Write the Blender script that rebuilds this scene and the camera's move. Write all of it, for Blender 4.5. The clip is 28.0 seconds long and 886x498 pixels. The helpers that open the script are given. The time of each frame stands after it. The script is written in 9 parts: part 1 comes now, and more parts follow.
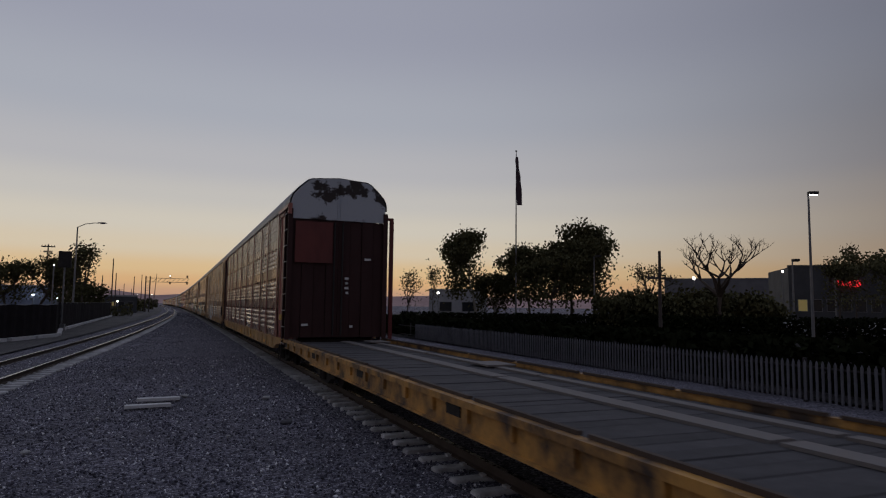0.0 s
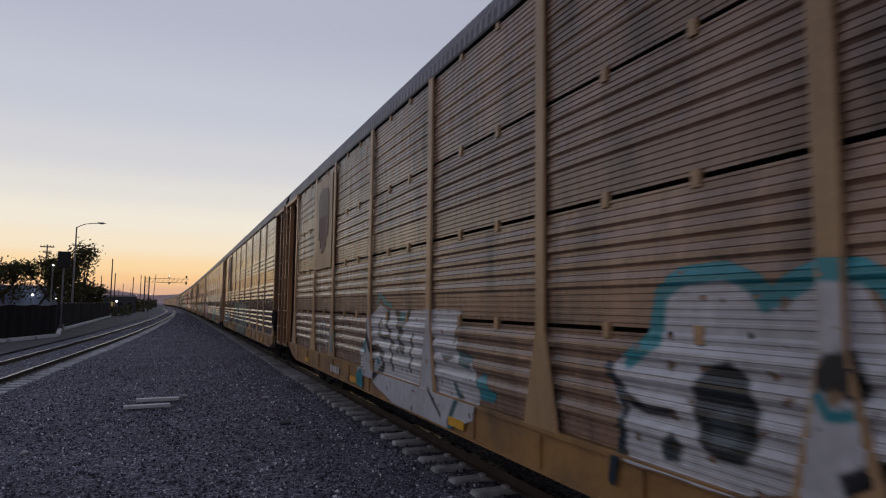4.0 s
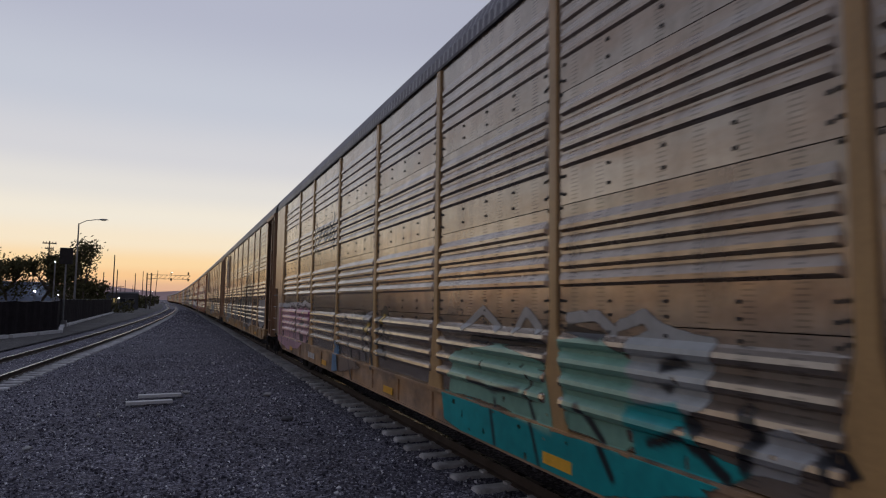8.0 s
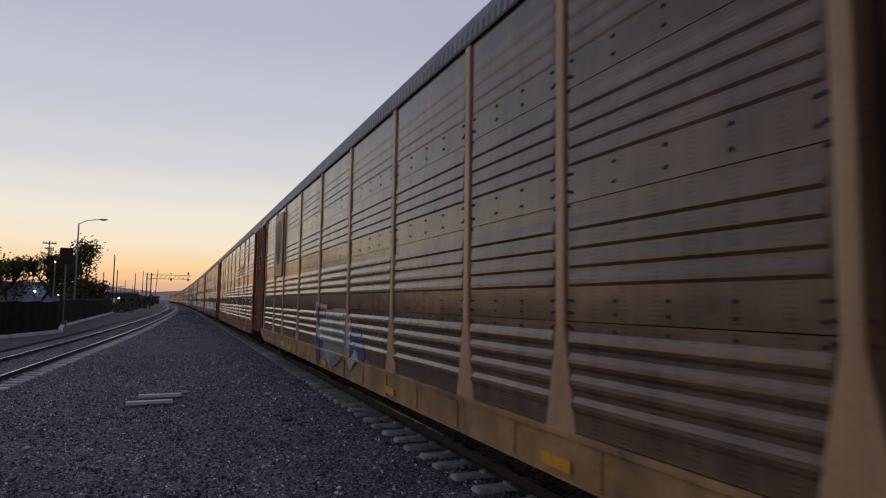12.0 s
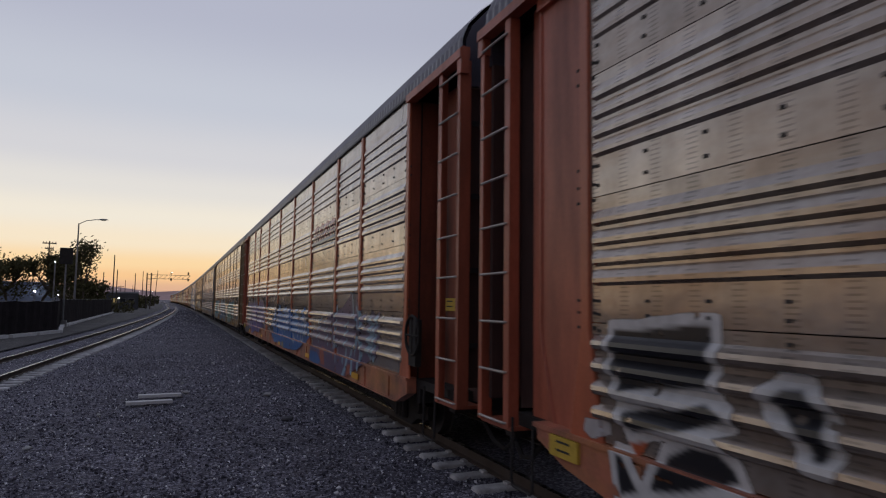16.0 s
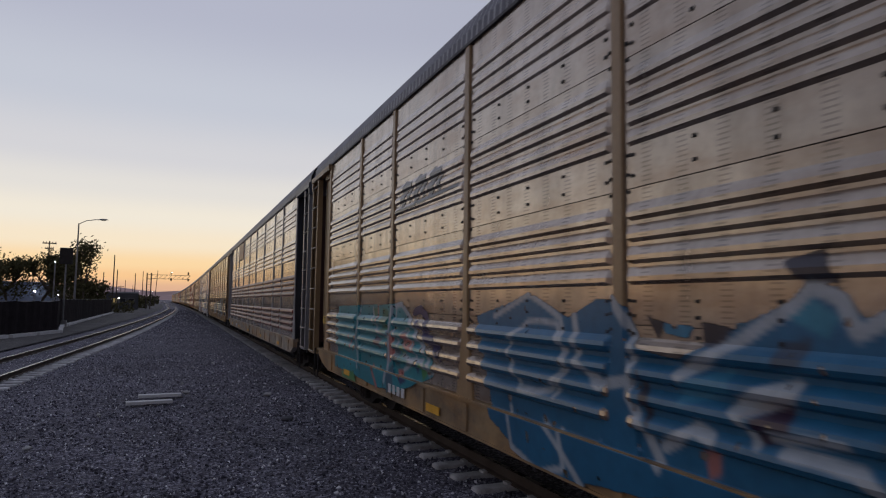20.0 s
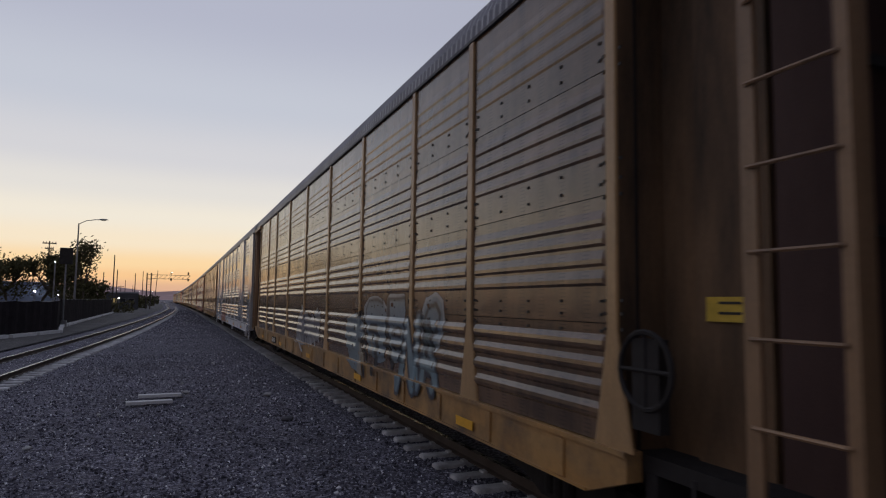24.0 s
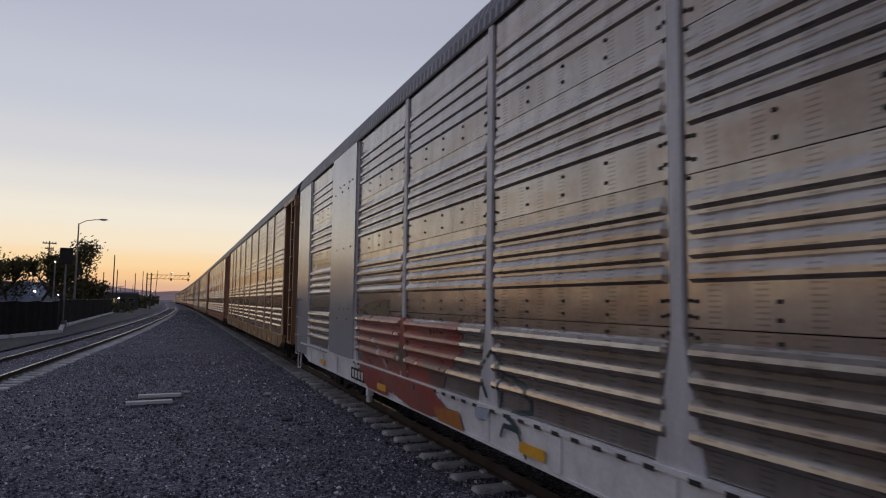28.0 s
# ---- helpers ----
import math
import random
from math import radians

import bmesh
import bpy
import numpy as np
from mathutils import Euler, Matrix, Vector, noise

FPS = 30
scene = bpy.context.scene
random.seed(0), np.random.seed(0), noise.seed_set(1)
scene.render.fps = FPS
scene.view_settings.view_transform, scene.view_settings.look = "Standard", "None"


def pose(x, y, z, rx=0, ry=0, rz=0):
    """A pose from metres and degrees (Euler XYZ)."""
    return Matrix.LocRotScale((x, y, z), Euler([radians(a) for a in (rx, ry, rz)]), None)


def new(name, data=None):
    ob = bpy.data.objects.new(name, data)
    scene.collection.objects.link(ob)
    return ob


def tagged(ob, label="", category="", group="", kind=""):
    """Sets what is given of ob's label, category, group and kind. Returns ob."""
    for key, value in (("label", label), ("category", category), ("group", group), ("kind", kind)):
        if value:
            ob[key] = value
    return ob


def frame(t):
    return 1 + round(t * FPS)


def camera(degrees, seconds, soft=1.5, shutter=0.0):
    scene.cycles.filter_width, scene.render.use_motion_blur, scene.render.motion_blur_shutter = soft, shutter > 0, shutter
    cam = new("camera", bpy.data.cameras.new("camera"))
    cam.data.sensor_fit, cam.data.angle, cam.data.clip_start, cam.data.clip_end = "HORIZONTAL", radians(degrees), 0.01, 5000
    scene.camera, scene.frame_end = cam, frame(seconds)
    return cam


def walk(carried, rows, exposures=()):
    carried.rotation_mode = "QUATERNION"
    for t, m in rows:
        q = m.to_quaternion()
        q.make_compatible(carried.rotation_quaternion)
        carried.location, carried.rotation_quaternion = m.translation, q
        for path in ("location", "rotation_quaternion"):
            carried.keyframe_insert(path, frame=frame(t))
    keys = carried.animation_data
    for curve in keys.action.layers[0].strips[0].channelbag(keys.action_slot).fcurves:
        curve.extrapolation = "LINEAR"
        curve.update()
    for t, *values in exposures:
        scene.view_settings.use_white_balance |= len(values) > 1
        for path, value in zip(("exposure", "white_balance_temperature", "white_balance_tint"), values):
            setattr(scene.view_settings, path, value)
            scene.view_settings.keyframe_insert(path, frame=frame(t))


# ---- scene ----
cam = camera(68.57, 28.0, soft=1.15, shutter=0.12)
PATH = [
    (0.0, pose(0, 0, 2.2, 95.05, -0.73, -22.23)),
    (1.0, pose(0, 0, 2.2, 95.05, -0.73, -22.28)),
    (4.5, pose(0, 0, 2.2, 95.06, -0.70, -22.29)),
    (6.5, pose(0, 0, 2.2, 95.06, -0.70, -22.29)),
    (7.0, pose(0, 0, 2.2, 94.98, -0.72, -22.25)),
    (7.5, pose(0, 0, 2.2, 94.78, -0.78, -22.15)),
    (28.0, pose(0, 0, 2.2, 94.78, -0.78, -22.15)),
]
walk(cam, PATH, exposures=[(0.0, -0.53), (0.4, -0.53), (0.8, -0.32), (1.2, -0.08), (1.6, 0.0), (28.0, 0.0)])

# ---- world: clear dusk sky, the sun just set beyond the far end of the line ----
world = bpy.data.worlds.new("dusk_sky")
scene.world = world
world.use_nodes = True
wn, wl = world.node_tree.nodes, world.node_tree.links
wn.clear()
w_out = wn.new("ShaderNodeOutputWorld")
w_bg = wn.new("ShaderNodeBackground")
w_tc = wn.new("ShaderNodeTexCoord")
w_sep = wn.new("ShaderNodeSeparateXYZ")
wl.new(w_tc.outputs["Generated"], w_sep.inputs[0])


def sky_ramp(stops):
    r = wn.new("ShaderNodeValToRGB")
    r.color_ramp.interpolation = "EASE"
    e = r.color_ramp.elements
    while len(e) < len(stops):
        e.new(0.5)
    for k, (p, c) in enumerate(stops):
        e[k].position, e[k].color = p, (*c, 1)
    wl.new(w_sep.outputs["Z"], r.inputs[0])
    return r


SKY_SUNSET = [(0.0, (0.60, 0.37, 0.27)), (0.016, (0.76, 0.45, 0.29)), (0.032, (0.94, 0.58, 0.29)), (0.05, (0.97, 0.69, 0.38)), (0.08, (0.93, 0.79, 0.59)),
              (0.115, (0.88, 0.81, 0.69)), (0.155, (0.77, 0.74, 0.70)), (0.20, (0.66, 0.655, 0.685)), (0.28, (0.553, 0.58, 0.66)), (0.40, (0.463, 0.482, 0.59)), (1.0, (0.31, 0.34, 0.45))]
SKY_AWAY = [(0.0, (0.19, 0.125, 0.10)), (0.05, (0.31, 0.195, 0.13)), (0.12, (0.27, 0.21, 0.178)), (0.22, (0.18, 0.172, 0.195)),
            (0.36, (0.19, 0.20, 0.255)), (0.6, (0.29, 0.31, 0.40)), (1.0, (0.32, 0.35, 0.47))]
ramp_a, ramp_b = sky_ramp(SKY_SUNSET), sky_ramp(SKY_AWAY)
w_dot = wn.new("ShaderNodeVectorMath")
w_dot.operation = "DOT_PRODUCT"
w_dot.inputs[1].default_value = (math.sin(radians(-2)), math.cos(radians(-2)), 0.05)
wl.new(w_tc.outputs["Generated"], w_dot.inputs[0])
w_map = wn.new("ShaderNodeMapRange")
w_map.interpolation_type = "SMOOTHSTEP"
w_map.inputs["From Min"].default_value, w_map.inputs["From Max"].default_value = 0.28, 1.0
wl.new(w_dot.outputs["Value"], w_map.inputs["Value"])
w_mix = wn.new("ShaderNodeMix")
w_mix.data_type = "RGBA"
wl.new(w_map.outputs["Result"], w_mix.inputs["Factor"])
wl.new(ramp_b.outputs["Color"], w_mix.inputs["A"])
wl.new(ramp_a.outputs["Color"], w_mix.inputs["B"])
wl.new(w_mix.outputs["Result"], w_bg.inputs["Color"])
w_bg.inputs["Strength"].default_value = 1.0
wl.new(w_bg.outputs[0], w_out.inputs[0])


# ---- materials ----
def nodes_of(name):
    m = bpy.data.materials.new(name)
    m.use_nodes = True
    nt = m.node_tree
    return m, nt.nodes, nt.links, nt.nodes["Principled BSDF"]


def surface(name, color, rough=0.6, metal=0.0, dark=None, amount=0.5, scale=6.0, streak=1.0, bump=0.15, fine=60.0, vary=0.08, dashes=False, spec=0.5, edge=(0.38, 0.68), wave=0.0, rust=None, coat=0.0):
    """Paint, steel, wood or stone: base colour, blotches and streaks of a second colour, fine grain and relief."""
    m, n, l, b = nodes_of(name)
    dark = dark or tuple(c * 0.55 for c in color)
    tc, info = n.new("ShaderNodeTexCoord"), n.new("ShaderNodeObjectInfo")
    mul = n.new("ShaderNodeMath")
    mul.operation = "MULTIPLY"
    mul.inputs[1].default_value = 97.0
    l.new(info.outputs["Random"], mul.inputs[0])
    off = n.new("ShaderNodeVectorMath")
    off.operation = "ADD"
    l.new(tc.outputs["Object"], off.inputs[0])
    l.new(mul.outputs[0], off.inputs[1])
    mp = n.new("ShaderNodeMapping")
    mp.inputs["Scale"].default_value = (1, 1, 1.0 / streak)
    l.new(off.outputs[0], mp.inputs["Vector"])
    big, small = n.new("ShaderNodeTexNoise"), n.new("ShaderNodeTexNoise")
    big.inputs["Scale"].default_value, big.inputs["Detail"].default_value, big.inputs["Roughness"].default_value = scale, 6, 0.65
    small.inputs["Scale"].default_value, small.inputs["Detail"].default_value = fine, 3
    l.new(mp.outputs[0], big.inputs["Vector"])
    l.new(off.outputs[0], small.inputs["Vector"])
    rg = n.new("ShaderNodeMapRange")
    rg.inputs["From Min"].default_value, rg.inputs["From Max"].default_value = edge
    rg.inputs["To Max"].default_value = amount
    l.new(big.outputs["Fac"], rg.inputs["Value"])
    mix = n.new("ShaderNodeMix")
    mix.data_type = "RGBA"
    mix.inputs["A"].default_value, mix.inputs["B"].default_value = (*color, 1), (*dark, 1)
    l.new(rg.outputs[0], mix.inputs["Factor"])
    tone = mix.outputs["Result"]
    if rust:
        # broad stains drawn out along the sheet
        rm, rn, rr2, rmix = n.new("ShaderNodeMapping"), n.new("ShaderNodeTexNoise"), n.new("ShaderNodeMapRange"), n.new("ShaderNodeMix")
        rm.inputs["Scale"].default_value = (1, 0.45, 1.9)
        l.new(off.outputs[0], rm.inputs["Vector"])
        rn.inputs["Scale"].default_value, rn.inputs["Detail"].default_value, rn.inputs["Roughness"].default_value = 1.7, 5, 0.6
        l.new(rm.outputs[0], rn.inputs["Vector"])
        rr2.inputs["From Min"].default_value, rr2.inputs["From Max"].default_value, rr2.inputs["To Max"].default_value = 0.42, 0.72, 0.55
        l.new(rn.outputs["Fac"], rr2.inputs["Value"])
        rmix.data_type = "RGBA"
        l.new(rr2.outputs[0], rmix.inputs["Factor"])
        l.new(tone, rmix.inputs["A"])
        rmix.inputs["B"].default_value = (*rust, 1)
        tone = rmix.outputs["Result"]
    hv = n.new("ShaderNodeHueSaturation")
    l.new(tone, hv.inputs["Color"])
    vr = n.new("ShaderNodeMath")
    vr.operation = "MULTIPLY_ADD"
    vr.inputs[1].default_value, vr.inputs[2].default_value = 2 * vary, 1 - vary
    l.new(info.outputs["Random"], vr.inputs[0])
    gr = n.new("ShaderNodeMath")
    gr.operation = "MULTIPLY_ADD"
    gr.inputs[1].default_value = 0.35
    l.new(small.outputs["Fac"], gr.inputs[0])
    sub = n.new("ShaderNodeMath")
    sub.operation = "SUBTRACT"
    sub.inputs[1].default_value = 0.175
    l.new(vr.outputs[0], sub.inputs[0])
    l.new(sub.outputs[0], gr.inputs[2])
    l.new(gr.outputs[0], hv.inputs["Value"])
    col = hv.outputs["Color"]
    if dashes:
        # short perforation slots: narrow columns of small dark dashes
        sp = n.new("ShaderNodeSeparateXYZ")
        l.new(tc.outputs["Object"], sp.inputs[0])

        def band(sock, period, width):
            a = n.new("ShaderNodeMath")
            a.operation = "PINGPONG"
            a.inputs[1].default_value = period / 2
            l.new(sock, a.inputs[0])
            c = n.new("ShaderNodeMath")
            c.operation = "LESS_THAN"
            c.inputs[1].default_value = width / 2
            l.new(a.outputs[0], c.inputs[0])
            return c.outputs[0]

        both = n.new("ShaderNodeMath")
        both.operation = "MULTIPLY"
        l.new(band(sp.outputs["Y"], 0.36, 0.10), both.inputs[0])
        l.new(band(sp.outputs["Z"], 0.034, 0.012), both.inputs[1])
        half = n.new("ShaderNodeMath")
        half.operation = "MULTIPLY"
        half.inputs[1].default_value = 0.32
        l.new(both.outputs[0], half.inputs[0])
        mx = n.new("ShaderNodeMix")
        mx.data_type = "RGBA"
        l.new(half.outputs[0], mx.inputs["Factor"])
        l.new(col, mx.inputs["A"])
        mx.inputs["B"].default_value = (0.02, 0.02, 0.022, 1)
        col = mx.outputs["Result"]
    l.new(col, b.inputs["Base Color"])
    rr = n.new("ShaderNodeMath")
    rr.operation = "MULTIPLY_ADD"
    rr.inputs[1].default_value, rr.inputs[2].default_value = 0.3, rough - 0.12
    l.new(big.outputs["Fac"], rr.inputs[0])
    l.new(rr.outputs[0], b.inputs["Roughness"])
    b.inputs["Metallic"].default_value = metal
    b.inputs["Specular IOR Level"].default_value = spec
    if coat:
        b.inputs["Coat Weight"].default_value, b.inputs["Coat Roughness"].default_value, b.inputs["Coat IOR"].default_value = coat, 0.12, 1.6
    if bump:
        bp = n.new("ShaderNodeBump")
        bp.inputs["Strength"].default_value, bp.inputs["Distance"].default_value = bump, 0.01
        l.new(small.outputs["Fac"], bp.inputs["Height"])
        if wave:
            # sheet metal never lies quite flat
            wv, wb = n.new("ShaderNodeTexNoise"), n.new("ShaderNodeBump")
            wv.inputs["Scale"].default_value, wv.inputs["Detail"].default_value = 2.3, 2
            l.new(off.outputs[0], wv.inputs["Vector"])
            wb.inputs["Strength"].default_value, wb.inputs["Distance"].default_value = wave, 0.03
            l.new(wv.outputs["Fac"], wb.inputs["Height"])
            l.new(wb.outputs[0], bp.inputs["Normal"])
        l.new(bp.outputs[0], b.inputs["Normal"])
    return m


def glow(name, color, strength):
    m, n, l, b = nodes_of(name)
    b.inputs["Base Color"].default_value = (*color, 1)
    b.inputs["Emission Color"].default_value = (*color, 1)
    b.inputs["Emission Strength"].default_value = strength
    return m


def ground_mat(name, c1, c2, c3, scale, stones):
    """Loose stone: cells of three greys with bumps, over broad stains."""
    m, n, l, b = nodes_of(name)
    tc = n.new("ShaderNodeTexCoord")
    vo = n.new("ShaderNodeTexVoronoi")
    vo.inputs["Scale"].default_value = stones
    l.new(tc.outputs["Object"], vo.inputs["Vector"])
    wide, mid = n.new("ShaderNodeTexNoise"), n.new("ShaderNodeTexNoise")
    wide.inputs["Scale"].default_value, wide.inputs["Detail"].default_value = scale, 5
    mid.inputs["Scale"].default_value, mid.inputs["Detail"].default_value = scale * 14, 4
    l.new(tc.outputs["Object"], wide.inputs["Vector"])
    l.new(tc.outputs["Object"], mid.inputs["Vector"])
    sep = n.new("ShaderNodeSeparateColor")
    l.new(vo.outputs["Color"], sep.inputs[0])
    r = n.new("ShaderNodeValToRGB")
    e = r.color_ramp.elements
    e.new(0.5)
    for k, (p, c) in enumerate([(0.0, c1), (0.62, c2), (1.0, c3)]):
        e[k].position, e[k].color = p, (*c, 1)
    l.new(sep.outputs[0], r.inputs[0])
    hv = n.new("ShaderNodeHueSaturation")
    l.new(r.outputs[0], hv.inputs["Color"])
    ad = n.new("ShaderNodeMath")
    ad.operation = "MULTIPLY_ADD"
    ad.inputs[1].default_value = 0.3
    l.new(mid.outputs["Fac"], ad.inputs[0])
    wd = n.new("ShaderNodeMath")
    wd.operation = "MULTIPLY_ADD"
    wd.inputs[1].default_value, wd.inputs[2].default_value = 1.3, 0.12
    l.new(wide.outputs["Fac"], wd.inputs[0])
    l.new(wd.outputs[0], ad.inputs[2])
    l.new(ad.outputs[0], hv.inputs["Value"])
    l.new(hv.outputs[0], b.inputs["Base Color"])
    b.inputs["Roughness"].default_value = 0.9
    bp = n.new("ShaderNodeBump")
    bp.inputs["Strength"].default_value, bp.inputs["Distance"].default_value = 0.9, 0.03
    l.new(vo.outputs["Distance"], bp.inputs["Height"])
    bp.invert = True
    l.new(bp.outputs[0], b.inputs["Normal"])
    return m


def spray_mat():
    m, n, l, b = nodes_of("spray_paint")
    at = n.new("ShaderNodeAttribute")
    at.attribute_name = "paint"
    tc, no = n.new("ShaderNodeTexCoord"), n.new("ShaderNodeTexNoise")
    no.inputs["Scale"].default_value, no.inputs["Detail"].default_value = 9, 5
    l.new(tc.outputs["Object"], no.inputs["Vector"])
    hv = n.new("ShaderNodeHueSaturation")
    mr = n.new("ShaderNodeMapRange")
    mr.inputs["To Min"].default_value, mr.inputs["To Max"].default_value = 0.65, 1.25
    l.new(no.outputs["Fac"], mr.inputs["Value"])
    l.new(mr.outputs[0], hv.inputs["Value"])
    l.new(at.outputs["Color"], hv.inputs["Color"])
    l.new(hv.outputs[0], b.inputs["Base Color"])
    b.inputs["Roughness"].default_value = 0.28
    # thin, worn edges: the paint's own cover, broken by grain
    gr = n.new("ShaderNodeTexNoise")
    gr.inputs["Scale"].default_value, gr.inputs["Detail"].default_value = 55, 3
    l.new(tc.outputs["Object"], gr.inputs["Vector"])
    ad = n.new("ShaderNodeMath")
    ad.operation = "MULTIPLY_ADD"
    ad.inputs[1].default_value = 0.35
    l.new(gr.outputs["Fac"], ad.inputs[0])
    l.new(at.outputs["Alpha"], ad.inputs[2])
    cut = n.new("ShaderNodeMapRange")
    cut.inputs["From Min"].default_value, cut.inputs["From Max"].default_value = 0.50, 0.74
    l.new(ad.outputs[0], cut.inputs["Value"])
    l.new(cut.outputs[0], b.inputs["Alpha"])
    return m


M = {}
M["ballast"] = ground_mat("ballast", (0.032, 0.030, 0.043), (0.098, 0.092, 0.126), (0.33, 0.32, 0.38), 0.35, 32.0)
M["dirt"] = ground_mat("packed_dirt", (0.06, 0.057, 0.058), (0.09, 0.086, 0.085), (0.13, 0.125, 0.122), 0.3, 30.0)
M["asphalt"] = surface("asphalt", (0.026, 0.024, 0.024), 0.9, scale=0.4, fine=40, spec=0.2)
M["stone"] = surface("crushed_stone", (0.10, 0.10, 0.112), 0.9, dark=(0.05, 0.05, 0.057), scale=1.2, fine=9, spec=0.2, vary=0.0)
M["pale_stone"] = surface("pale_stone", (0.38, 0.38, 0.38), 0.9, scale=8)
M["concrete"] = surface("concrete", (0.62, 0.62, 0.63), 0.85, scale=5, amount=0.4)
M["rail"] = surface("rail_steel", (0.075, 0.055, 0.045), 0.75, 0.0, dark=(0.045, 0.03, 0.024), scale=3, spec=0.3)
M["rail_head"] = surface("rail_head", (0.50, 0.48, 0.47), 0.24, 1.0, scale=5)
M["bolt"] = surface("bolt_steel", (0.03, 0.028, 0.028), 0.7, bump=0)
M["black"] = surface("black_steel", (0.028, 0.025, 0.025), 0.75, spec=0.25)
M["dark_steel"] = surface("dark_steel", (0.035, 0.032, 0.032), 0.7, spec=0.3)
M["roof"] = surface("roof_steel", (0.105, 0.10, 0.128), 0.32, 0.2, scale=2, streak=1, spec=0.5, bump=0.03)
M["eave"] = surface("eave_steel", (0.05, 0.048, 0.055), 0.6, scale=3)
M["spray"] = spray_mat()
M["peeling_white"] = surface("peeling_white", (0.44, 0.47, 0.52), 0.5, dark=(0.025, 0.016, 0.016), scale=1.3, amount=1.0, bump=0.1, edge=(0.53, 0.57))
M["white"] = surface("white_paint", (0.62, 0.62, 0.63), 0.6, scale=5, amount=0.4)
M["label_yellow"] = surface("label_yellow", (0.62, 0.42, 0.05), 0.6, scale=8)
M["reflector"] = surface("reflector_amber", (0.80, 0.42, 0.03), 0.45, scale=8, amount=0.3)
M["herald_blue"] = surface("herald_blue", (0.29, 0.25, 0.22), 0.6, scale=6)
M["herald_red"] = surface("herald_red", (0.46, 0.09, 0.08), 0.5, scale=6)
M["herald_faded"] = surface("herald_faded", (0.34, 0.25, 0.25), 0.6, scale=6)
M["herald_white"] = surface("herald_white", (0.62, 0.60, 0.60), 0.5, scale=5)


# ---- mesh tools ----
class Shape:
    """Collects solid pieces into one mesh; every piece may name a material slot."""

    def __init__(self):
        self.v, self.f, self.m = [], [], []

    def add(self, verts, faces, slot=0):
        o = len(self.v)
        self.v += [tuple(p) for p in verts]
        self.f += [tuple(o + i for i in f) for f in faces]
        self.m += [slot] * len(faces)
        return self

    def box(self, x0, x1, y0, y1, z0, z1, slot=0):
        p = [(x, y, z) for z in (z0, z1) for y in (y0, y1) for x in (x0, x1)]
        return self.add(p, [(0, 2, 3, 1), (4, 5, 7, 6), (0, 1, 5, 4), (2, 6, 7, 3), (0, 4, 6, 2), (1, 3, 7, 5)], slot)

    def loft(self, rings, slot=0, cap=True):
        """Closed rings of equal length, joined in turn."""
        n = len(rings[0])
        p = [q for r in rings for q in r]
        f = []
        for k in range(len(rings) - 1):
            for i in range(n):
                j = (i + 1) % n
                f.append((k * n + i, k * n + j, (k + 1) * n + j, (k + 1) * n + i))
        if cap:
            f.append(tuple(range(n - 1, -1, -1)))
            f.append(tuple((len(rings) - 1) * n + i for i in range(n)))
        return self.add(p, f, slot)

    def tube(self, a, b, r0, r1=None, n=8, slot=0):
        a, b = Vector(a), Vector(b)
        r1 = r0 if r1 is None else r1
        d = (b - a).normalized()
        u = d.orthogonal().normalized()
        w = d.cross(u)
        ring = lambda c, r: [c + (u * math.cos(2 * math.pi * i / n) + w * math.sin(2 * math.pi * i / n)) * r for i in range(n)]
        return self.loft([ring(a, r0), ring(b, r1)], slot)

    def path(self, pts, r, n=6, slot=0):
        """One bent round bar through the points."""
        pts = [Vector(p) for p in pts]
        rings, u = [], None
        for i, p in enumerate(pts):
            d = (pts[min(i + 1, len(pts) - 1)] - pts[max(i - 1, 0)]).normalized()
            u = d.orthogonal().normalized() if u is None else (u - d * u.dot(d)).normalized()
            w = d.cross(u)
            rings.append([p + (u * math.cos(2 * math.pi * k / n) + w * math.sin(2 * math.pi * k / n)) * r for k in range(n)])
        return self.loft(rings, slot)

    def mesh(self, name, slots=1):
        me = bpy.data.meshes.new(name)
        me.from_pydata(self.v, [], self.f)
        for _ in range(slots):
            me.materials.append(None)
        me.polygons.foreach_set("material_index", self.m)
        me.update()
        bm = bmesh.new()
        bm.from_mesh(me)
        bmesh.ops.recalc_face_normals(bm, faces=bm.faces)
        bm.to_mesh(me)
        bm.free()
        return me


MESHES = {}


def shared(key, build, slots=1):
    if key not in MESHES:
        s = Shape()
        build(s)
        MESHES[key] = s.mesh(str(key[0]) if isinstance(key, tuple) else key, slots)
    return MESHES[key]


def part(name, me, mats, parent=None, label="", at=(0, 0, 0), turn=None, kind=""):
    """One mesh object under a thing or a part; materials sit on the object, so meshes may be shared."""
    if isinstance(me, Shape):
        me = me.mesh(name, len(mats) if isinstance(mats, (list, tuple)) else 1)
    ob = new(name, me)
    mats = mats if isinstance(mats, (list, tuple)) else [mats]
    for k, m in enumerate(mats):
        if k < len(ob.material_slots):
            if me.materials[k] is None:
                me.materials[k] = m
            ob.material_slots[k].link = "OBJECT"
            ob.material_slots[k].material = m
    ob.location = at
    if turn:
        ob.rotation_euler = [radians(a) for a in turn]
    ob.parent = parent
    if label or kind:
        tagged(ob, label=label, kind=kind)
    return ob


def thing(name, label, category, group="", at=(0, 0, 0), rz=0):
    ob = new(name)
    ob.location, ob.rotation_euler = at, (0, 0, radians(rz))
    return tagged(ob, label, category, group)


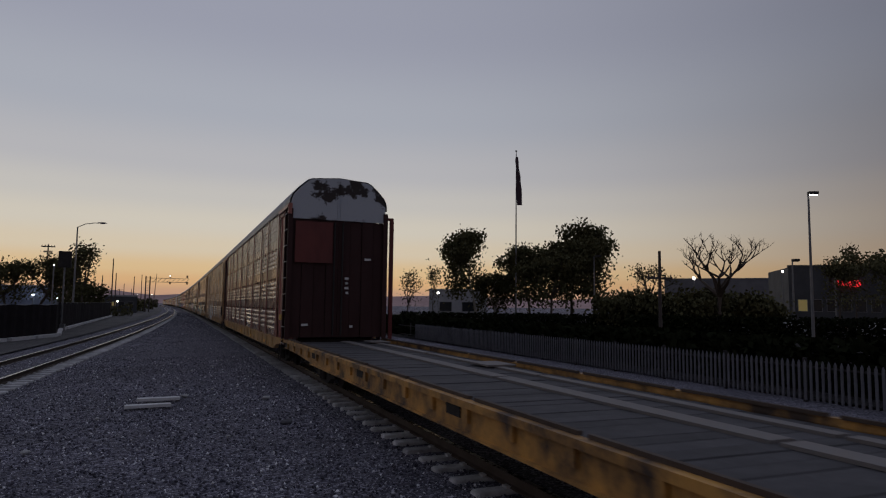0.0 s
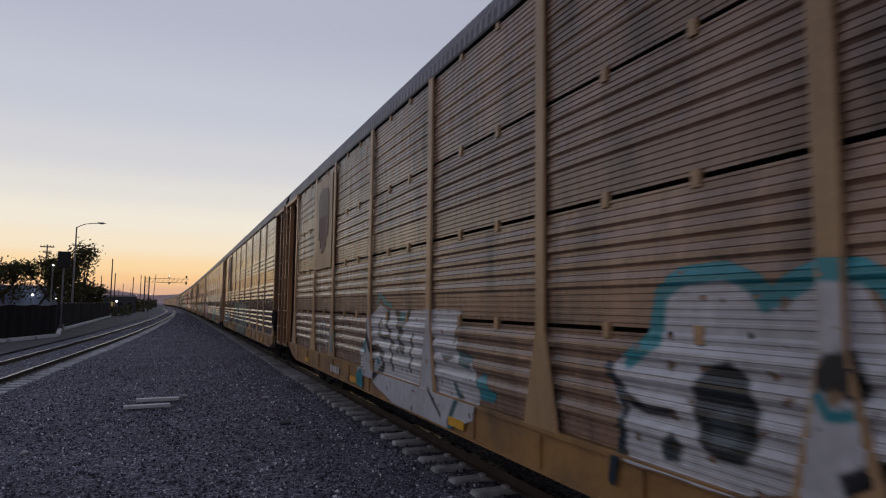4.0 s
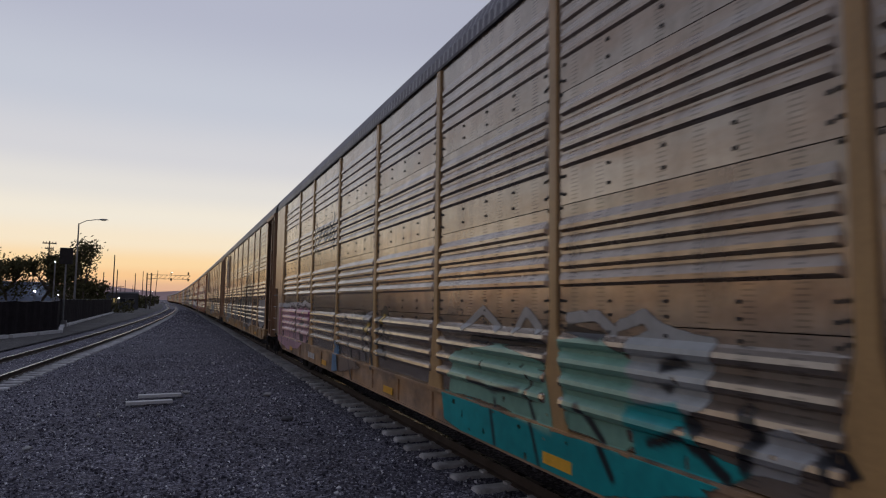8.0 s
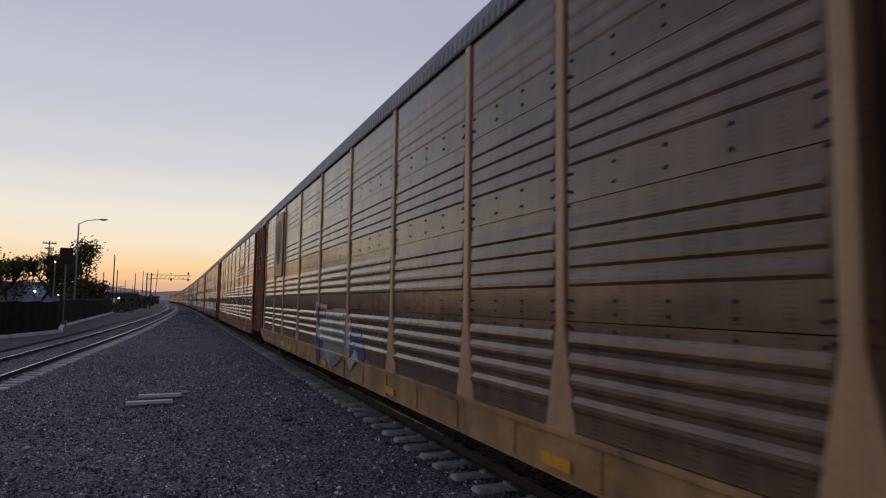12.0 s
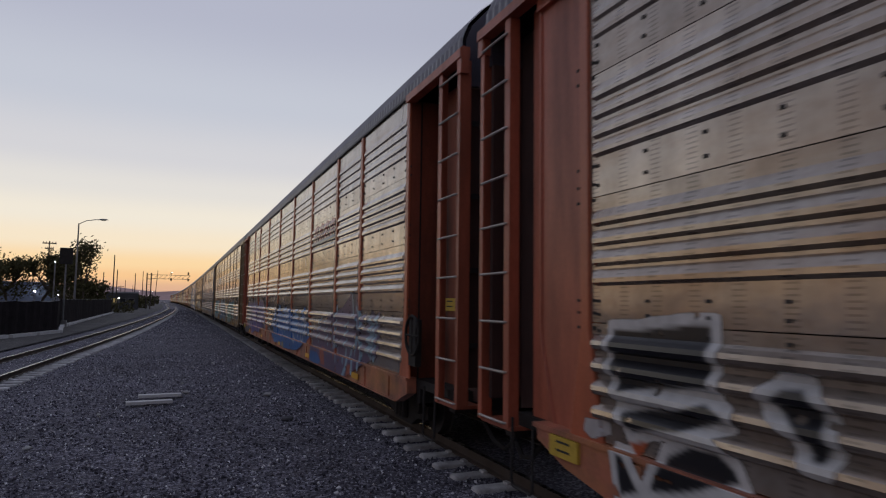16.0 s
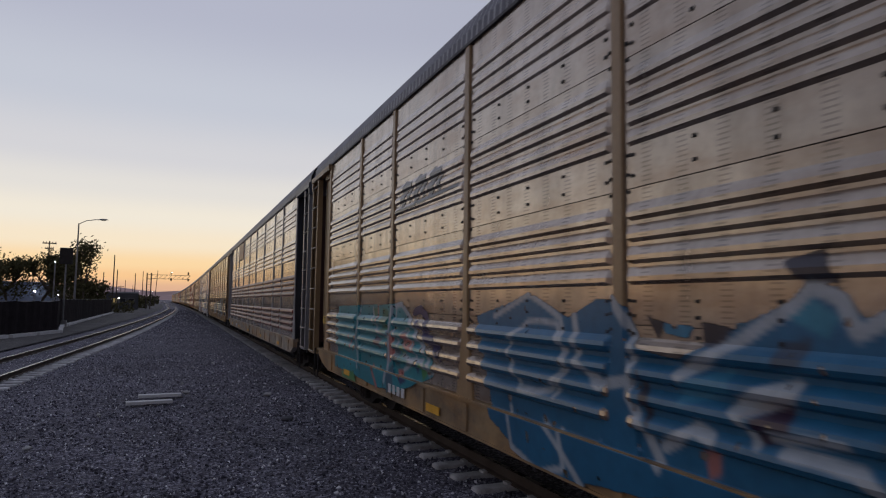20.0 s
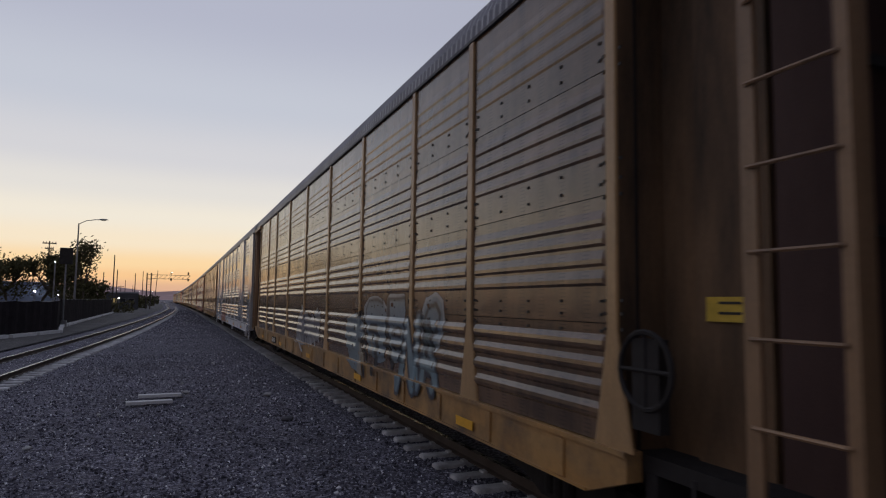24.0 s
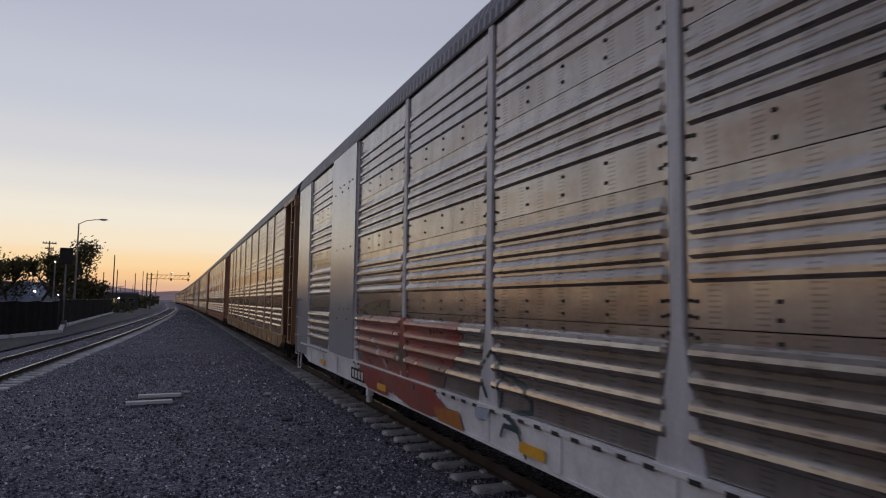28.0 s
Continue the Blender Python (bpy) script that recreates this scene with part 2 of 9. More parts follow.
def spot(bearing, dist, z=0.0):
    """A place by its bearing from the line of the track, in degrees to the right, and its distance."""
    return (dist * math.sin(radians(bearing)), dist * math.cos(radians(bearing)), z)


# ---- ground and tracks ----
def line_x(y):
    """Centre of the train's track: straight past the camera, then a slow bend."""
    return 4.65 - max(0.0, y - 20.0) ** 2 / 32000.0


SIDE_KNOTS = [(-30, -7.9), (0, -6.15), (20, -4.95), (38, -3.88), (52, -3.2), (70, -2.55), (96, -1.8), (130, -1.25), (165, -1.05),
              (210, -1.5), (270, -2.9), (350, -4.6), (500, -10.0), (700, -19.5)]


def side_x(y):
    """Centre of the second track."""
    k = SIDE_KNOTS
    i = max(1, min(len(k) - 2, next((j for j in range(len(k)) if k[j][0] > y), len(k) - 1)))
    i = min(i, len(k) - 2)
    (a, pa), (b, pb) = k[i - 1], k[i]
    pm = k[i - 2][1] if i >= 2 else pa - (pb - pa)
    am = k[i - 2][0] if i >= 2 else a - (b - a)
    bp, pp = k[i + 1]
    u = (y - a) / (b - a)
    ma, mb = (pb - pm) / (b - am) * (b - a), (pp - pa) / (bp - a) * (b - a)
    return (2 * u ** 3 - 3 * u ** 2 + 1) * pa + (u ** 3 - 2 * u ** 2 + u) * ma + (3 * u ** 2 - 2 * u ** 3) * pb + (u ** 3 - u ** 2) * mb


def ground_height(x, y):
    r = math.hypot(x, y)
    return -0.045 + (0.025 * noise.noise((x * 0.35, y * 0.35, 3.0)) + 0.012 * noise.noise((x * 2.1, y * 2.1, 8.0))) * max(0.0, 1 - r / 120.0)


def build_ground():
    xs = [-4000, -1500, -600, -250, -110, -60, -35, -22] + [i * 0.5 for i in range(-28, 17)] + [12, 20, 35, 60, 110, 250, 600, 1500, 4000]
    ys = [-4000, -1500, -600, -250, -110, -60, -30, -15, -6] + [i * 0.5 for i in range(0, 71)] + [38, 42, 47, 53, 60, 75, 95, 130, 180, 250, 400, 700, 1500, 4000]
    v = [(x, y, ground_height(x, y)) for y in ys for x in xs]
    n = len(xs)
    f = [(j * n + i, j * n + i + 1, (j + 1) * n + i + 1, (j + 1) * n + i) for j in range(len(ys) - 1) for i in range(n - 1)]
    me = bpy.data.meshes.new("ground")
    me.from_pydata(v, [], f)
    for p in me.polygons:
        p.use_smooth = True
    ob = part("ground", me, [])
    me.materials.append(M["ballast"])
    tagged(ob, "dark grey crushed stone ballast ground beside the rails", "ground", kind="structure")


build_ground()


def build_gravel():
    """Loose stones lying over the ground near by and along both tracks."""
    rnd = np.random.RandomState(4)
    base = np.array([(1, 0, 0), (-1, 0, 0), (0, 1, 0), (0, -1, 0), (0, 0, 1), (0, 0, -1)], float)
    tri = np.array([(0, 2, 4), (2, 1, 4), (1, 3, 4), (3, 0, 4), (2, 0, 5), (1, 2, 5), (3, 1, 5), (0, 3, 5)])
    n = 60000
    u = rnd.rand(n)
    y = 3.5 + 26.0 * u ** 1.7
    x = -1.0 + (rnd.rand(n) - 0.5) * (5.0 + 0.62 * y) + 0.02 * y
    keep = (x < 3.75) & (x > -9)
    x, y = x[keep], y[keep]
    m = 20000
    yf = 13.0 + 150.0 * rnd.rand(m) ** 1.35
    lo = np.array([side_x(j) + 1.33 for j in yf])
    hi = np.array([line_x(j) - 1.55 for j in yf])
    xf = lo + (hi - lo) * rnd.rand(m)
    inner = np.arange(m) < 6000
    yf[inner] = 9.0 + 150.0 * rnd.rand(6000) ** 1.5
    side = np.array([side_x(j) for j in yf])
    xf[inner] = (side + (rnd.rand(m) - 0.5) * 1.24)[inner]
    size = np.concatenate([0.009 + 0.019 * rnd.rand(len(x)) ** 2.5, np.minimum(0.03, 0.008 + 0.0003 * yf) * (0.6 + 0.8 * rnd.rand(m))])
    x, y = np.concatenate([x, xf]), np.concatenate([y, yf])
    n = len(x)
    jit = 1 + 0.5 * (rnd.rand(n, 6, 1) - 0.5)
    q = rnd.normal(size=(n, 4))
    q /= np.linalg.norm(q, axis=1)[:, None]
    a, b, c, d = q.T
    rot = np.stack([np.stack([1 - 2 * (c * c + d * d), 2 * (b * c - a * d), 2 * (b * d + a * c)], -1),
                    np.stack([2 * (b * c + a * d), 1 - 2 * (b * b + d * d), 2 * (c * d - a * b)], -1),
                    np.stack([2 * (b * d - a * c), 2 * (c * d + a * b), 1 - 2 * (b * b + c * c)], -1)], 1)
    p = np.einsum("nij,nkj->nki", rot, base[None] * jit * size[:, None, None] * np.array([1.3, 1.0, 0.8]))
    z = np.array([ground_height(i, j) for i, j in zip(x, y)]) + size * 0.35
    z[len(z) - m:][inner] = 0.028 + size[len(z) - m:][inner] * 0.3
    p += np.stack([x, y, z], -1)[:, None]
    faces = (tri[None] + 6 * np.arange(n)[:, None, None]).reshape(-1, 3)
    me = bpy.data.meshes.new("gravel")
    me.from_pydata(p.reshape(-1, 3).tolist(), [], faces.tolist())
    m, nn, l, b = nodes_of("gravel_stone")
    geo, r = nn.new("ShaderNodeNewGeometry"), nn.new("ShaderNodeValToRGB")
    e = r.color_ramp.elements
    e.new(0.5)
    e.new(0.6)
    for k, (pos, col) in enumerate([(0.0, (0.020, 0.019, 0.028)), (0.66, (0.105, 0.100, 0.135)), (0.88, (0.33, 0.325, 0.38)), (1.0, (0.85, 0.85, 0.88))]):
        e[k].position, e[k].color = pos, (*col, 1)
    l.new(geo.outputs["Random Per Island"], r.inputs[0])
    l.new(r.outputs[0], b.inputs["Base Color"])
    b.inputs["Roughness"].default_value = 0.85
    me.materials.append(m)
    tagged(part("gravel", me, []), "loose grey crushed stones scattered over the ballast", "gravel", kind="stuff")


build_gravel()


def rail_shape(fx, offset, ys):
    """A flat-bottomed rail along a curve: foot, web and a shining head."""
    prof = [(-0.07, 0.02), (0.07, 0.02), (0.07, 0.035), (0.012, 0.05), (0.012, 0.135), (0.036, 0.145), (0.036, 0.172), (-0.036, 0.172), (-0.036, 0.145), (-0.012, 0.135), (-0.012, 0.05), (-0.07, 0.035)]
    s = Shape()
    rings = []
    for y in ys:
        e = 0.5
        dx = (fx(y + e) - fx(y - e)) / (2 * e)
        k = 1 / math.hypot(1, dx)
        rings.append([(fx(y) + (offset + a) * k, y - (offset + a) * k * dx, z) for a, z in prof])
    s.loft(rings)
    n = len(prof)
    for i, f in enumerate(s.f):
        if len(f) == 4 and all(s.v[j][2] > 0.171 for j in f):
            s.m[i] = 1
    return s


def tie_mesh(s):
    prof = [(-0.125, -0.10), (0.125, -0.10), (0.105, 0.0), (0.085, 0.018), (-0.085, 0.018), (-0.105, 0.0)]
    s.loft([[(x, a * k, z - d) for a, z in prof] for x, k, d in ((-1.3, 0.86, 0.012), (-1.27, 1, 0), (-0.9, 1, 0), (-0.4, 0.92, 0.015), (0.4, 0.92, 0.015), (0.9, 1, 0), (1.27, 1, 0), (1.3, 0.86, 0.012))])
    for r in (-0.75, 0.75):
        for o in (-0.11, 0.11):
            s.box(r + o - 0.03, r + o + 0.03, -0.06, 0.06, 0.016, 0.045)


def build_track(name, label, fx, y0, y1, count):
    top = tagged(new(name), label, "railway track", kind="structure")
    ys = [y0, y0 + 20] + [y for y in np.arange(5, 120, 5.0)] + [y for y in np.arange(120, y1, 12.0)] + [y1]
    ys = sorted(set(float(y) for y in ys if y0 <= y <= y1))
    for o in (-0.755, 0.755):
        part("rail", rail_shape(fx, o, ys), [M["rail"], M["rail_head"]], top)
    me = shared("tie", tie_mesh)
    far = Shape()
    rnd = random.Random(5)
    y, k = y0, 0
    while y < y1:
        dx = fx(y + 0.5) - fx(y - 0.5)
        a = -math.degrees(math.atan(dx)) + rnd.uniform(-0.5, 0.5)
        if 4 <= y and k < count:
            part("tie", me, M["tie"], top, at=(fx(y) + rnd.uniform(-0.02, 0.02), y, rnd.uniform(-0.008, 0.004)), turn=(0, 0, a))
            k += 1
        elif y < 330:
            far.box(fx(y) - 1.3, fx(y) + 1.3, y - 0.13, y + 0.13, -0.1, 0.015)
        y += 0.61
    part("ties", far, M["tie"], top, kind="stuff")


M["tie"] = surface("concrete_tie", (0.52, 0.515, 0.525), 0.85, dark=(0.17, 0.165, 0.17), scale=4, amount=0.7, vary=0.2)
build_track("track_main", "heavy steel rails on concrete ties in ballast", line_x, -30.0, 600.0, 230)
build_track("track_side", "curving steel rails on concrete ties in ballast", side_x, -25.0, 600.0, 150)


def strip(name, label, category, left, right, ys, z, mat):
    """A flat sheet between two curves."""
    v = [(f(y), y, z) for y in ys for f in (left, right)]
    fs = [(2 * i, 2 * i + 1, 2 * i + 3, 2 * i + 2) for i in range(len(ys) - 1)]
    me = bpy.data.meshes.new(name)
    me.from_pydata(v, [], fs)
    me.materials.append(mat)
    tagged(part(name, me, []), label, category, kind="structure")


strip("service_road", "pale packed dirt track along the rails", "dirt road", lambda y: -60 if y < 20 else side_x(y) - 22, lambda y: side_x(y) - 2.3,
      [-25, 0, 12, 25, 38, 52, 70, 96, 130, 165, 210, 270, 350], 0.025, M["dirt"])
strip("parking_lot", "dark asphalt parking lot behind the fence", "parking lot", lambda y: 14.9, lambda y: 150.0, [-60, 0, 40, 90, 170], 0.03, M["asphalt"])

BED = [-25, -5] + [float(y) for y in range(5, 120, 5)] + [130, 145, 165, 190, 210, 240, 270, 310, 350, 420, 500, 600]
strip("ballast_bed_side", "dark crushed stone between curving rails", "ballast", lambda y: side_x(y) - 0.63, lambda y: side_x(y) + 0.63, BED, 0.028, M["ballast"])
strip("ballast_bed_main", "dark crushed stone between the rails", "ballast", lambda y: line_x(y) - 0.63, lambda y: line_x(y) + 0.63, BED, 0.028, M["ballast"])


def concrete_strip(s):
    s.loft([[(-0.45 * k, -0.10 * k, z), (0.45 * k, -0.10 * k, z), (0.45 * k, 0.10 * k, z), (-0.45 * k, 0.10 * k, z)] for k, z in ((1, 0), (1, 0.05), (0.985, 0.06))])


for x, y, r in ((-0.46, 15.3, 6), (-0.28, 16.3, 3)):
    ob = part("concrete_slab", shared("concrete_slab", concrete_strip), M["concrete"], at=(x, y, 0.0), turn=(0, 0, r))
    tagged(ob, "pale flat concrete strip lying on the ballast", "concrete slab", "slabs on the ballast")


def rock_mesh(s):
    rnd = random.Random(9)
    bm = bmesh.new()
    bmesh.ops.create_icosphere(bm, subdivisions=2, radius=1.0)
    pts = [v.co * (1 + 0.3 * noise.noise(v.co * 1.3)) for v in bm.verts]
    s.add([(p.x, p.y, p.z * 0.6) for p in pts], [[v.index for v in f.verts] for f in bm.faces])
    bm.free()


for x, y, r in ((-1.95, 11.3, 0.07), (0.28, 16.9, 0.085), (2.05, 16.0, 0.10), (0.2, 18.7, 0.05), (-1.3, 14.1, 0.05), (0.9, 11.6, 0.045), (0.95, 18.0, 0.045), (2.0, 12.6, 0.12),
                (1.25, 24.5, 0.07), (1.7, 27.0, 0.06), (0.55, 23.0, 0.06), (2.3, 22.0, 0.06)):
    ob = part("rock", shared("rock", rock_mesh), M["pale_stone"] if r != 0.12 else M["stone"], at=(x, y, 0.0), turn=(0, 0, x * 70))
    ob.scale = (r, r * 0.8, r * 0.8)
    tagged(ob, "pale rough stone lying on the ballast", "rock", "stones on the ballast")


# ---- the train ----
HALF, SIDE = 13.95, 1.55
ROWS = [(1.15, 2.058), (2.066, 3.068), (3.076, 4.082), (4.09, 5.262)]
RIBS = [[1.38, 1.56, 1.735, 1.91], [2.42, 2.575, 2.735, 2.895], [3.46, 3.61, 3.77, 3.93], [4.45, 4.60, 4.77, 4.93]]
BOLT_Z = [[2.00], [2.13, 2.235], [3.165, 3.325], [4.185, 4.33]]
BAYS = [2.64, 2.005, 2.83, 2.83, 2.83, 2.83, 2.83, 2.005, 2.64]
POSTS = [-sum(BAYS) / 2 + sum(BAYS[:i]) for i in range(len(BAYS) + 1)]
RIB_OUT, POST_OUT, PW = (0.062, 0.040, 0.031, 0.019), 0.028, 0.062
FOLD = ((-0.066, 0.0), (-0.040, 1.0), (-0.005, 1.0), (0.066, 0.0))
RIB_Z = [((-0.072, 0.0), (-0.05, 0.72), (-0.018, 1.0), (0.016, 0.88), (0.046, 0.32), (0.066, 0.0)), FOLD, FOLD, FOLD]


RELIEF = {}


def ribbed_panel(w, row, relief):
    """A steel side panel, seen from -x: one sheet with four pressed ribs whose ends are closed. Slots: sheet, ribs."""
    def build(s):
        z0, z1 = ROWS[row]
        out = RIB_OUT[row] * relief
        ys = [0.0, 0.10, 0.13, w - 0.13, w - 0.10, w]
        prof = [(z0, 0.0, 0)]
        for c in RIBS[row]:
            prof += [(c + dz, h, int(h > 0)) for dz, h in RIB_Z[row]]
        prof.append((z1, 0.0, 0))
        v = [(-out * h * (1.0 if 2 <= i <= 3 else 0.0), y, z - z0) for z, h, _ in prof for i, y in enumerate(ys)]
        n = len(ys)
        for k in range(len(prof) - 1):
            rib = prof[k][2] or prof[k + 1][2]
            for i in range(n - 1):
                o = k * n + i
                s.f.append((o, o + 1, o + n + 1, o + n))
                s.m.append(1 if rib and 1 <= i <= 3 else 0)
        s.v += v
        m = len(v)
        s.v += [(0.02, y, z) for z in (0.0, z1 - z0) for y in (0.0, w)]
        top = (len(prof) - 1) * n
        s.f += [(0, n - 1, m + 1, m), (top, top + n - 1, m + 3, m + 2), (0, top, m + 2, m), (n - 1, top + n - 1, m + 3, m + 1)]
        s.m += [0] * 4
    return shared(("panel", w, row, relief), build, 2)


def bolt_rows(s):
    """All the bolt heads along the panels of one side."""
    for b, w in enumerate(BAYS):
        n = max(4, round(w / 0.52))
        for row in BOLT_Z:
            for z in row:
                for i in range(n):
                    y = POSTS[b] + 0.16 + (w - 0.32) * i / (n - 1)
                    s.box(-0.012, 0.0, y - 0.015, y + 0.015, z - 0.012, z + 0.012)
    for p in POSTS:
        for z in (2.02, 2.14, 2.24, 3.05, 3.18, 3.33, 4.07, 4.2):
            for y in (-0.105, 0.105):
                s.box(-0.014, 0.0, p + y - 0.014, p + y + 0.014, z - 0.012, z + 0.012)


FINE_N, FINE_OUT = (17, 18, 19, 21), 0.0075


def fine_depth(z):
    for (z0, z1), n in zip(ROWS, FINE_N):
        p = (z1 - z0 - 0.03) / n
        if z0 <= z < z0 + n * p:
            u = ((z - z0) / p) % 1.0
            return FINE_OUT * (0.0 if u < 0.45 else min(1.0, (u - 0.45) / 0.15) if u < 0.95 else (1 - u) / 0.05)
    return 0.0


def rib_depth(z):
    for row, out, rz in zip(RIBS, RIB_OUT, RIB_Z):
        for c in row:
            for (a0, h0), (a1, h1) in zip(rz, rz[1:]):
                if c + a0 <= z <= c + a1:
                    return out * (h0 + (h1 - h0) * (z - c - a0) / (a1 - a0))
    return 0.0


def fine_panel(w, row):
    """A side panel of many narrow corrugations carried on four broad ribs, with a gap left above it."""
    def build(s):
        z0, z1 = ROWS[row]
        top = z1 - z0 - 0.03
        n = FINE_N[row]
        p = top / n
        zs = {round(z0 + (i + u) * p, 4) for i in range(n) for u in (0.0, 0.45, 0.6, 0.95)}
        zs = sorted(z for z in zs | {round(c + dz, 4) for c in RIBS[row] for dz, _ in RIB_Z[row]} if z < z0 + top)
        pts = [(0.02, top), (0.02, 0.0)] + [(-fine_depth(z) - 0.48 * rib_depth(z), z - z0) for z in zs] + [(0.0, top)]
        s.loft([[(x, y, z) for x, z in pts] for y in (0.0, w)])
    return shared(("fine_panel", w, row), build, 2)


def plate_bolts(s):
    """Scattered bolt heads on a smooth plate."""
    for z, ys in ((3.42, (0.25, 0.5, 0.95, 1.3)), (3.3, (0.6, 1.1, 1.7)), (2.12, (0.3, 0.85, 1.45)), (0.92, (0.35, 0.7, 1.1)), (0.72, (0.5, 1.3))):
        for y in ys:
            s.box(-0.022, -0.012, y - 0.025, y + 0.025, z - 0.014, z + 0.014)


def bracket_mesh(s):
    s.loft([[(x, -0.04 * k, -0.05), (x, 0.04 * k, -0.05), (x, 0.04 * k, 0.07), (x, -0.04 * k, 0.07)] for x, k in ((0.02, 1), (-0.02, 1), (-0.025, 0.85))])


def plain_panel(w, z0, z1):
    def build(s):
        s.box(-0.012, 0.02, 0, w, 0, z1 - z0)
    return shared(("plain_panel", w, z0, z1), build)


def post_mesh(s):
    """A side post: a folded channel that flares at its foot."""
    out = [(-PW, 5.258), (-PW, 2.0), (-PW - 0.02, 1.9), (-PW - 0.17, 1.13), (PW + 0.17, 1.13), (PW + 0.02, 1.9), (PW, 2.0), (PW, 5.258)]
    s.loft([[(x, y * k, z) for y, z in out] for x, k in ((0.0, 1.0), (-POST_OUT + 0.008, 1.0), (-POST_OUT, 0.88))])


ROOF = [(-1.56, 5.29), (-1.55, 5.46), (-1.47, 5.65), (-1.28, 5.86), (-1.02, 6.09), (-0.88, 6.15), (0.0, 6.22)]


def roof_mesh(s):
    """A rounded roof sheet with cross corrugations."""
    half = ROOF + [(-x, z) for x, z in ROOF[-2::-1]]
    n, step = len(half), 0.15
    y, k, rings = -13.65, 0, []
    while y < 13.66:
        g = 0.012 if k % 2 else 0.0
        rings.append([(x * (1 + g * 0.6), y, z + g) for x, z in half])
        y += step / 2 if k % 2 else step / 2
        k += 1
    pts = [p for r in rings for p in r]
    s.add(pts, [(a * n + i, a * n + i + 1, (a + 1) * n + i + 1, (a + 1) * n + i) for a in range(len(rings) - 1) for i in range(n - 1)])
    inner = [(x * 0.985, z - 0.03) for x, z in half]
    s.add([(x, yy, z) for yy in (-13.65, 13.65) for x, z in inner], [(i, n + i, n + i + 1, i + 1) for i in range(n - 1)])


def roof_end_mesh(s):
    """The rounded gable that closes the roof over the end doors."""
    half = [(x * 0.97, z - 0.02) for x, z in ROOF + [(-x, z) for x, z in ROOF[-2::-1]]]
    prof = [(-1.51, 4.86)] + half + [(1.51, 4.86)]
    s.loft([[(x, y, z) for x, z in prof] for y in (-0.03, 0.03)])
    for x in (-0.05, 0.05):
        s.box(x - 0.02, x + 0.02, -0.05, -0.03, 4.86, 6.15)


def end_door_mesh(s):
    """Folding end doors: one wall of narrow upright leaves, stepped in and out."""
    plan = []
    for i in range(8):
        a, b = -1.4 + i * 0.35, -1.4 + (i + 1) * 0.35
        d = -0.06 if i in (1, 3, 4, 6) else -0.03
        plan += [(a + 0.006, d), (b - 0.006, d), (b - 0.004, 0.0), (b + 0.004, 0.0)] if i < 7 else [(a + 0.006, d), (b, d)]
    plan += [(1.4, 0.03), (-1.4, 0.03)]
    s.loft([[(x, y, z) for x, y in plan] for z in (1.2, 4.85)])


def sill_mesh(s, end):
    """The deep side sill with pockets and a lip; at a recessed end it stops at the last post."""
    out = [(end, 1.0), (max(end, -12.0), 0.92), (-11.4, 0.74), (11.4, 0.74), (12.0, 0.84), (12.45, 1.0), (12.45, 1.10), (end, 1.10)]
    s.loft([[(x, y, z) for y, z in out] for x in (-0.04, 0.10)])
    s.box(-0.06, 0.10, end if end > -12 else -13.3, 12.5, 1.10, 1.14)
    s.box(-0.055, 0.10, -11.4, 11.4, 0.74, 0.765)
    for k in range(-8, 9):
        s.box(-0.062, -0.04, k * 1.38 - 0.05, k * 1.38 + 0.05, 0.78, 1.08)


def step_mesh(s):
    """A hanging foot step of bent bar."""
    s.path([(-0.02, -0.2, 1.1), (-0.03, -0.2, 0.5), (-0.03, -0.16, 0.46), (-0.03, 0.16, 0.46), (-0.03, 0.2, 0.5), (-0.02, 0.2, 1.1)], 0.016)


def hose_mesh(s):
    s.path([(0.0, 0.0, 0.95), (-0.03, 0.1, 0.72), (-0.02, 0.32, 0.55), (0.0, 0.58, 0.50), (0.02, 0.75, 0.62)], 0.03)


def frame_mesh(s):
    s.box(-1.44, 1.44, -13.3, 13.3, 1.0, 1.12)
    s.box(-0.35, 0.35, -13.3, 13.3, 0.5, 1.0)
    for k in range(-6, 7):
        s.loft([[(-1.45, k * 2.0 + o, 0.80), (1.45, k * 2.0 + o, 0.80), (1.45, k * 2.0 + o, 1.0), (-1.45, k * 2.0 + o, 1.0)] for o in (-0.06, 0.06)])


def truck_frame_mesh(s):
    """A cast truck: two side frames with bearing boxes and spring nests, and a bolster."""
    for x in (-0.98, 0.98):
        out = [(-1.15, 0.42), (-1.15, 0.62), (-0.75, 0.68), (-0.45, 0.80), (0.45, 0.80), (0.75, 0.68), (1.15, 0.62), (1.15, 0.42), (0.7, 0.38), (0.4, 0.24), (-0.4, 0.24), (-0.7, 0.38)]
        s.loft([[(x + o, y, z) for y, z in out] for o in (-0.07, 0.07)])
        for y in (-0.87, 0.87):
            s.tube((x * 1.02, y, 0.60), (x * 1.16, y, 0.60), 0.13, 0.11, 12)
        for y in (-0.17, 0.0, 0.17):
            s.tube((x * 1.09, y, 0.32), (x * 1.09, y, 0.60), 0.07, 0.07, 10)
    s.box(-1.0, 1.0, -0.2, 0.2, 0.55, 0.80)


